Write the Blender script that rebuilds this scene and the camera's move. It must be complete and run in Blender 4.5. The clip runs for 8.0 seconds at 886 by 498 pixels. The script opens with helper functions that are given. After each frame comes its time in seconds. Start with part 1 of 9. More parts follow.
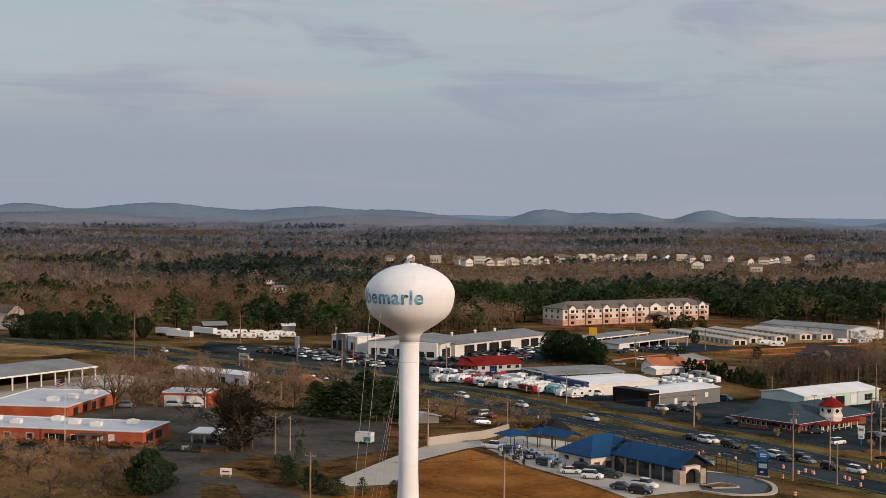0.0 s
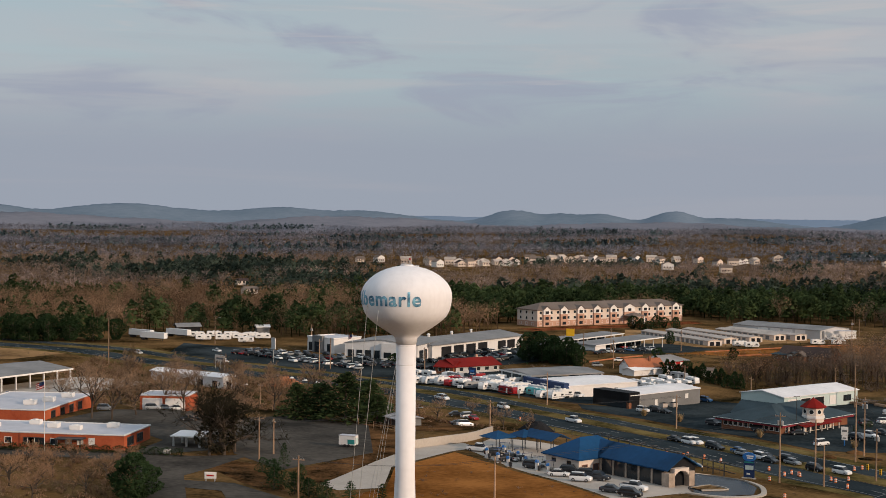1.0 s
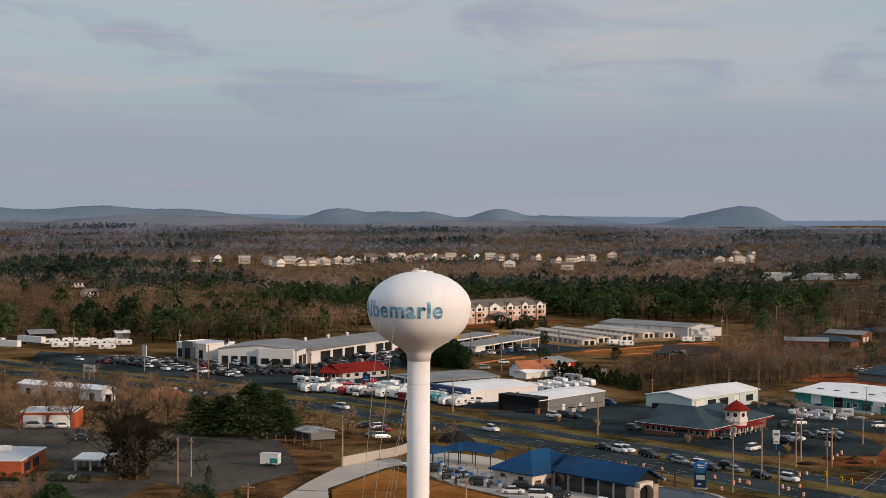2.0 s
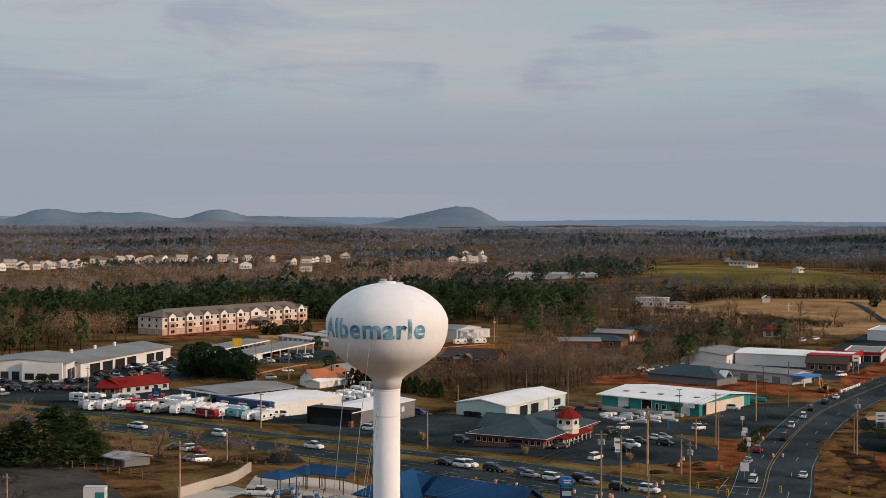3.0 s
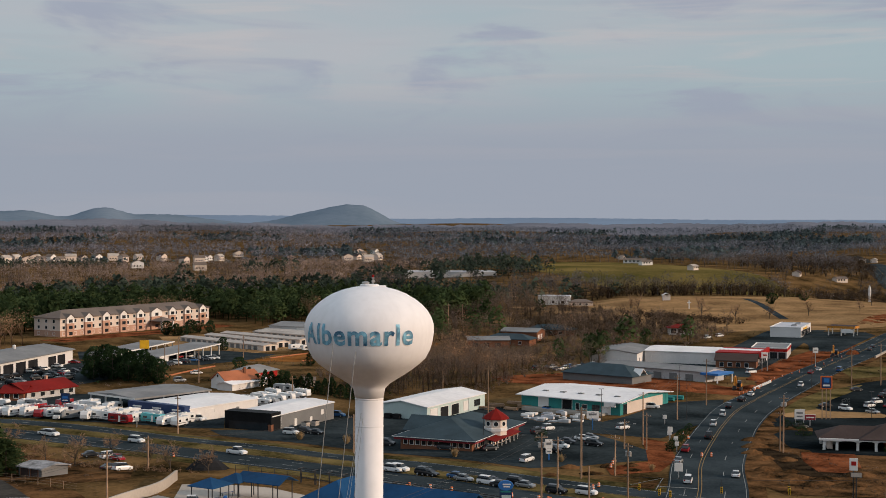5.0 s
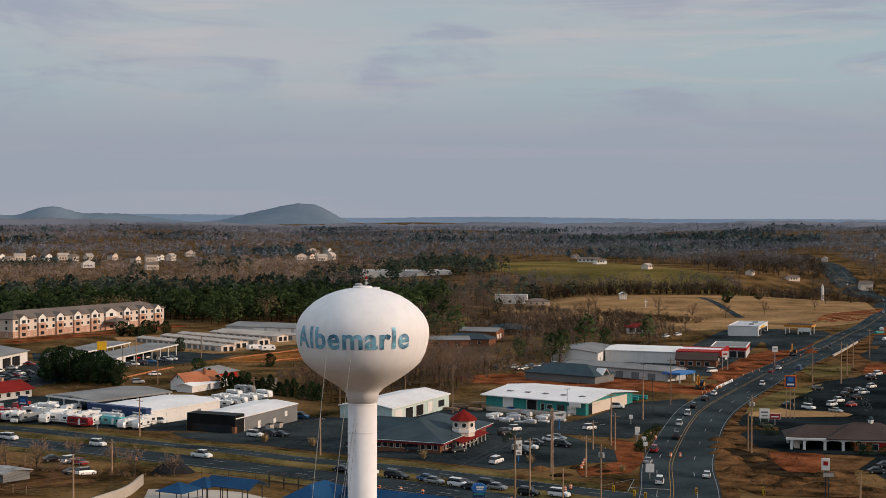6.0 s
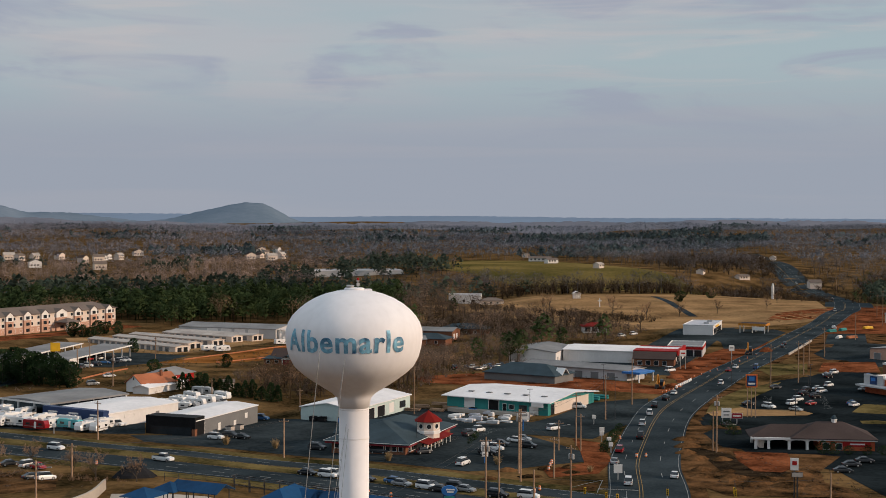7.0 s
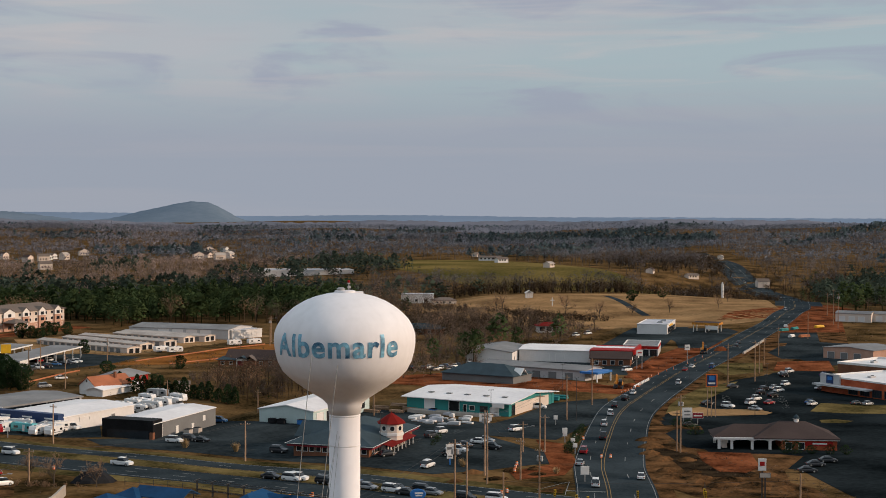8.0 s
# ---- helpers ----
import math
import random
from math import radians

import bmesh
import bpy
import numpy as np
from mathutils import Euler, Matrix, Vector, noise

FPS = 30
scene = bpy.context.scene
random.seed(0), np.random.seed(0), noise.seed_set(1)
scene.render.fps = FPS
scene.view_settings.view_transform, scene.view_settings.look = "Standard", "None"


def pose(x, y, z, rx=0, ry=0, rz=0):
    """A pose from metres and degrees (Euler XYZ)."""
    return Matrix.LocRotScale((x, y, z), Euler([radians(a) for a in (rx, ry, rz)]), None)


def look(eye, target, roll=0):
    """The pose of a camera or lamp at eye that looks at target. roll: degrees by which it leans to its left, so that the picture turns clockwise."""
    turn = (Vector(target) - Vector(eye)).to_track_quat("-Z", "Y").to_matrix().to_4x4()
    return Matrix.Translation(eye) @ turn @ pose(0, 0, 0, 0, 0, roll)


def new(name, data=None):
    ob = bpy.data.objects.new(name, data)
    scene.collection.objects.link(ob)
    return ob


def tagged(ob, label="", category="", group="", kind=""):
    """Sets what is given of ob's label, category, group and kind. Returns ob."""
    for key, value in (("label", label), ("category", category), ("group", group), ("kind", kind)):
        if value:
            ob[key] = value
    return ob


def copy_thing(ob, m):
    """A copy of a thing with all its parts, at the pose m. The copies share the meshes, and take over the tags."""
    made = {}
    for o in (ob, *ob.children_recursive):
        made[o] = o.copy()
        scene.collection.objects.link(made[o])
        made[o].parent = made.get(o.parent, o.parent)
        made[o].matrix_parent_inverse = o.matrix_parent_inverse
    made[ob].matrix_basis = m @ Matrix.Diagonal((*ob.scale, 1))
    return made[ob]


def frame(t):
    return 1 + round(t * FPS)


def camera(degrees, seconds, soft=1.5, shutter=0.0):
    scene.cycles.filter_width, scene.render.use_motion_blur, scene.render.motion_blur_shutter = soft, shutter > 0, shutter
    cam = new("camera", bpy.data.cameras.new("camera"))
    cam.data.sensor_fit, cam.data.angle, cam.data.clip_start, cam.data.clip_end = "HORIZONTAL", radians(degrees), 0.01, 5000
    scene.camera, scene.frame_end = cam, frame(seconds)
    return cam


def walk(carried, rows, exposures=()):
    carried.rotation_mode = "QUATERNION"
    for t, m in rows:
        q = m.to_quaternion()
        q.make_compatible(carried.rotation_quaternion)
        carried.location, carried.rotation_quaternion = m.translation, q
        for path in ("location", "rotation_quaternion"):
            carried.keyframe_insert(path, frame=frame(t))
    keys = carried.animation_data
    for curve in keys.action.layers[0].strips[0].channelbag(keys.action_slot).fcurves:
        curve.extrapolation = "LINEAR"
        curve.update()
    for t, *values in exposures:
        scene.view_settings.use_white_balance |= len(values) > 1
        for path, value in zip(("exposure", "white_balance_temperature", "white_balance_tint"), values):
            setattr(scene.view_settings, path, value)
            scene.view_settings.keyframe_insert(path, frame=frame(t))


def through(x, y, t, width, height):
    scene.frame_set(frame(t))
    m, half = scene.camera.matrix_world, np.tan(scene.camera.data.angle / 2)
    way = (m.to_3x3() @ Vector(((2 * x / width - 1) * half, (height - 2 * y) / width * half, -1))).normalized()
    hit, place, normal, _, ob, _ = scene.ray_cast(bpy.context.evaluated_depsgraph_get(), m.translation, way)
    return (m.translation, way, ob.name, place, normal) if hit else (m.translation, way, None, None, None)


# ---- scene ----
cam = camera(35.59, 8.0, soft=0.75)
# seconds, eye x y z, yaw to the left, pitch up, roll
PATH = [
    (0.0, 35.08, -175.42, 53.60, 9.950, -1.176, 0.536),
    (0.5, 33.34, -174.19, 53.74, 9.317, -1.161, 0.405),
    (1.0, 30.86, -173.78, 53.59, 8.579, -1.129, 0.577),
    (1.1, 29.85, -172.65, 53.63, 8.272, -1.129, 0.563),
    (1.2, 28.03, -170.65, 53.69, 7.721, -1.128, 0.537),
    (1.3, 26.21, -168.86, 53.73, 7.177, -1.128, 0.514),
    (1.4, 24.07, -167.01, 53.75, 6.559, -1.130, 0.491),
    (1.5, 21.60, -165.12, 53.76, 5.859, -1.134, 0.467),
    (1.6, 18.80, -163.20, 53.75, 5.071, -1.140, 0.442),
    (1.7, 15.69, -161.23, 53.72, 4.185, -1.146, 0.418),
    (1.8, 12.29, -159.18, 53.68, 3.193, -1.151, 0.395),
    (1.9, 8.89, -157.12, 53.63, 2.156, -1.155, 0.374),
    (2.0, 5.55, -154.99, 53.59, 1.072, -1.155, 0.354),
    (2.1, 2.33, -152.74, 53.56, -0.060, -1.151, 0.336),
    (2.2, -0.72, -150.28, 53.56, -1.244, -1.141, 0.319),
    (2.3, -3.53, -147.57, 53.58, -2.481, -1.124, 0.303),
    (2.4, -6.16, -144.66, 53.63, -3.770, -1.098, 0.290),
    (2.5, -8.78, -141.73, 53.68, -5.101, -1.076, 0.276),
    (2.6, -11.33, -138.91, 53.68, -6.403, -1.064, 0.258),
    (2.7, -13.84, -136.13, 53.65, -7.701, -1.060, 0.236),
    (2.8, -16.25, -133.52, 53.63, -8.988, -1.064, 0.215),
    (2.9, -18.38, -131.28, 53.63, -10.180, -1.072, 0.199),
    (3.0, -19.55, -130.10, 53.65, -10.858, -1.079, 0.192),
    (3.1, -20.13, -129.53, 53.67, -11.199, -1.084, 0.189),
    (3.2, -20.65, -129.01, 53.68, -11.513, -1.088, 0.186),
    (3.5, -22.18, -127.53, 53.72, -12.433, -1.101, 0.178),
    (4.0, -23.68, -125.52, 53.78, -13.439, -1.128, 0.205),
    (4.5, -25.27, -123.61, 53.75, -14.457, -1.138, 0.180),
    (6.0, -29.73, -117.21, 53.82, -17.564, -1.182, 0.151),
    (6.5, -31.14, -115.09, 53.85, -18.610, -1.201, 0.152),
    (7.0, -32.54, -112.99, 53.88, -19.744, -1.216, 0.167),
    (7.5, -33.89, -110.79, 53.97, -20.881, -1.228, 0.180),
    (8.0, -35.09, -108.50, 53.98, -21.982, -1.244, 0.183),
]


def eye_pose(x, y, z, yaw, pitch, roll):
    a, b = radians(yaw), radians(pitch)
    ahead = Vector((-math.sin(a) * math.cos(b), math.cos(a) * math.cos(b), math.sin(b)))
    return look((x, y, z), Vector((x, y, z)) + ahead, roll)


walk(cam, [(t, eye_pose(*row)) for t, *row in PATH])


# ---- light ----
SUN_AZ, SUN_EL = 118.0, 17.5  # degrees clockwise from +y, and above the horizon
world = bpy.data.worlds.new("world")
scene.world = world
world.use_nodes = True
wn, wl = world.node_tree.nodes, world.node_tree.links
wn.clear()
sky = wn.new("ShaderNodeTexSky")
sky.sky_type, sky.sun_disc = "NISHITA", False
sky.sun_elevation, sky.sun_rotation = radians(SUN_EL), radians(SUN_AZ)
sky.air_density, sky.dust_density, sky.ozone_density = 1.0, 1.0, 1.0


def wnode(kind, **values):
    n = wn.new(kind)
    for key, v in values.items():
        n.inputs[key].default_value = v
    return n


# thin high cloud: a pale sheet over the sky, warm-edged banks and long mauve streaks, and a mauve haze low down
tc = wn.new("ShaderNodeTexCoord")
sep = wn.new("ShaderNodeSeparateXYZ")
wl.new(tc.outputs["Generated"], sep.inputs[0])


def drawn(size, detail, lo, hi, shift):
    """Long flat patches of cloud between two thresholds of a noise."""
    v, o = wn.new("ShaderNodeVectorMath"), wn.new("ShaderNodeMapRange")
    v.operation = "MULTIPLY_ADD"
    v.inputs[1].default_value, v.inputs[2].default_value = size, shift
    wl.new(tc.outputs["Generated"], v.inputs[0])
    t = wnode("ShaderNodeTexNoise", Scale=1.0, Detail=detail, Roughness=0.55, Distortion=0.6)
    wl.new(v.outputs[0], t.inputs["Vector"])
    o.interpolation_type = "SMOOTHSTEP"
    o.inputs["From Min"].default_value, o.inputs["From Max"].default_value = lo, hi
    wl.new(t.outputs["Fac"], o.inputs["Value"])
    return o.outputs[0]


def height(lo, hi, a=0.0, b=1.0):
    o = wn.new("ShaderNodeMapRange")
    o.interpolation_type = "SMOOTHSTEP"
    for key, v in zip(("From Min", "From Max", "To Min", "To Max"), (lo, hi, a, b)):
        o.inputs[key].default_value = v
    wl.new(sep.outputs["Z"], o.inputs["Value"])
    return o.outputs[0]


def times(a, b):
    o = wn.new("ShaderNodeMath")
    o.operation = "MULTIPLY"
    wl.new(a, o.inputs[0])
    if isinstance(b, float):
        o.inputs[1].default_value = b
    else:
        wl.new(b, o.inputs[1])
    return o.outputs[0]


def over(fac, below, colour):
    o = wn.new("ShaderNodeMixRGB")
    if isinstance(fac, float):
        o.inputs[0].default_value = fac
    else:
        wl.new(fac, o.inputs[0])
    wl.new(below, o.inputs[1])
    o.inputs[2].default_value = (*colour, 1)
    return o.outputs[0]


air = over(0.82, sky.outputs[0], (3.58, 4.36, 4.77))
air = over(times(drawn((2.2, 2.2, 13.0), 4.0, 0.42, 0.68, (3.1, 0.4, 0.7)), 0.68), air, (4.4, 4.3, 4.62))
air = over(times(drawn((6.0, 6.0, 28.0), 5.0, 0.5, 0.66, (0.3, 5.2, 0.1)), times(height(0.04, 0.08), 0.85)), air, (3.1, 3.4, 4.22))
air = over(times(drawn((5.0, 5.0, 64.0), 5.0, 0.52, 0.68, (8.3, 1.2, 2.1)), times(height(0.05, 0.11), 0.5)), air, (4.9, 4.6, 4.66))
air = over(height(0.045, 0.12, 0.93, 0.0), air, (2.94, 3.26, 3.93))
air = over(times(drawn((2.5, 2.5, 46.0), 4.0, 0.5, 0.72, (1.3, 7.7, 0.5)), 0.3), air, (3.6, 3.62, 4.05))
bg = wnode("ShaderNodeBackground", Strength=0.108)
wl.new(air, bg.inputs["Color"])
# thin cloud is brighter overhead than near the horizon
wl.new(height(0.2, 0.95, 0.108, 0.158), bg.inputs["Strength"])
wout = wn.new("ShaderNodeOutputWorld")
wl.new(bg.outputs[0], wout.inputs[0])

sun_data = bpy.data.lights.new("sun", "SUN")
sun_data.energy, sun_data.angle, sun_data.color = 2.9, radians(1.0), (1.0, 0.755, 0.55)
sun = new("sun", sun_data)
_a, _e = radians(SUN_AZ), radians(SUN_EL)
_to_sun = Vector((math.sin(_a) * math.cos(_e), math.cos(_a) * math.cos(_e), math.sin(_e)))
sun.matrix_world = look(_to_sun * 300, (0, 0, 0))
scene.view_settings.exposure = 0.0


# ---- materials ----
def mat(name, color, rough=0.8, spread=0.25, scale=0.4, fine=6.0, metal=0.0, bump=0.0, other=None, per_object=0.0, spec=0.3):
    """A surface with variation at two scales, in metres of the world."""
    m = bpy.data.materials.new(name)
    m.use_nodes = True
    n, l = m.node_tree.nodes, m.node_tree.links
    b = n["Principled BSDF"]
    b.inputs["Roughness"].default_value, b.inputs["Metallic"].default_value = rough, metal
    b.inputs["Specular IOR Level"].default_value = spec
    geo = n.new("ShaderNodeNewGeometry")
    big, small = n.new("ShaderNodeTexNoise"), n.new("ShaderNodeTexNoise")
    big.inputs["Scale"].default_value, small.inputs["Scale"].default_value = scale, fine
    big.inputs["Detail"].default_value, small.inputs["Detail"].default_value = 4.0, 3.0
    for t in (big, small):
        l.new(geo.outputs["Position"], t.inputs["Vector"])
    add = n.new("ShaderNodeMath")
    add.operation = "MULTIPLY_ADD"
    add.inputs[1].default_value, = (0.4,)
    l.new(small.outputs["Fac"], add.inputs[0])
    l.new(big.outputs["Fac"], add.inputs[2])
    ramp = n.new("ShaderNodeValToRGB")
    dark = [c * (1 - spread) for c in color]
    light = [min(1, c * (1 + spread)) for c in (other or color)]
    ramp.color_ramp.elements[0].position, ramp.color_ramp.elements[0].color = 0.5, (*dark, 1)
    ramp.color_ramp.elements[1].position, ramp.color_ramp.elements[1].color = 0.9, (*light, 1)
    l.new(add.outputs[0], ramp.inputs[0])
    out = ramp.outputs[0]
    if per_object:
        info = n.new("ShaderNodeObjectInfo")
        hsv = n.new("ShaderNodeHueSaturation")
        rng = n.new("ShaderNodeMapRange")
        rng.inputs["To Min"].default_value, rng.inputs["To Max"].default_value = 1 - per_object, 1 + per_object
        l.new(info.outputs["Random"], rng.inputs["Value"])
        l.new(rng.outputs[0], hsv.inputs["Value"])
        l.new(out, hsv.inputs["Color"])
        out = hsv.outputs[0]
    l.new(out, b.inputs["Base Color"])
    if bump:
        bp = n.new("ShaderNodeBump")
        bp.inputs["Strength"].default_value, bp.inputs["Distance"].default_value = bump, 0.05
        l.new(small.outputs["Fac"], bp.inputs["Height"])
        l.new(bp.outputs[0], b.inputs["Normal"])
    return m


def leaf_mat(name, color, other, scale, fine, through=0.45):
    """Thin leaves or twigs, which let part of the light through."""
    m = mat(name, color, 0.9, 0.35, scale, fine, other=other, spec=0.0)
    n, l = m.node_tree.nodes, m.node_tree.links
    b = n["Principled BSDF"]
    source = b.inputs["Base Color"].links[0].from_socket
    # each tree of a wood has its own tone
    tone, hsv, lift = n.new("ShaderNodeAttribute"), n.new("ShaderNodeHueSaturation"), n.new("ShaderNodeMath")
    tone.attribute_name, lift.operation = "tint", "MULTIPLY_ADD"
    lift.inputs[1].default_value, lift.inputs[2].default_value = 0.34, 1.0
    l.new(tone.outputs["Fac"], lift.inputs[0])
    l.new(lift.outputs[0], hsv.inputs["Value"])
    l.new(source, hsv.inputs["Color"])
    source = hsv.outputs[0]
    l.new(source, b.inputs["Base Color"])
    back, mix = n.new("ShaderNodeBsdfTranslucent"), n.new("ShaderNodeMixShader")
    mix.inputs[0].default_value = through
    l.new(source, back.inputs["Color"])
    l.new(b.outputs[0], mix.inputs[1])
    l.new(back.outputs[0], mix.inputs[2])
    l.new(mix.outputs[0], n["Material Output"].inputs["Surface"])
    return m


def streaked(m, strength=0.03):
    """Faint dirt that has run down a wall, in long thin streaks."""
    n, l = m.node_tree.nodes, m.node_tree.links
    b = n["Principled BSDF"]
    source = b.inputs["Base Color"].links[0].from_socket
    geo, stretch, t, o = n.new("ShaderNodeNewGeometry"), n.new("ShaderNodeVectorMath"), n.new("ShaderNodeTexNoise"), n.new("ShaderNodeMapRange")
    stretch.operation = "MULTIPLY"
    stretch.inputs[1].default_value = (2.2, 2.2, 0.16)
    t.inputs["Scale"].default_value, t.inputs["Detail"].default_value = 1.0, 5.0
    for key, v in zip(("From Min", "From Max", "To Min", "To Max"), (0.45, 0.75, 0.0, strength * 2)):
        o.inputs[key].default_value = v
    mix = n.new("ShaderNodeMixRGB")
    mix.inputs[2].default_value = (0.3, 0.27, 0.24, 1)
    l.new(geo.outputs["Position"], stretch.inputs[0])
    l.new(stretch.outputs[0], t.inputs["Vector"])
    l.new(t.outputs["Fac"], o.inputs["Value"])
    l.new(o.outputs[0], mix.inputs[0])
    l.new(source, mix.inputs[1])
    l.new(mix.outputs[0], b.inputs["Base Color"])
    return m


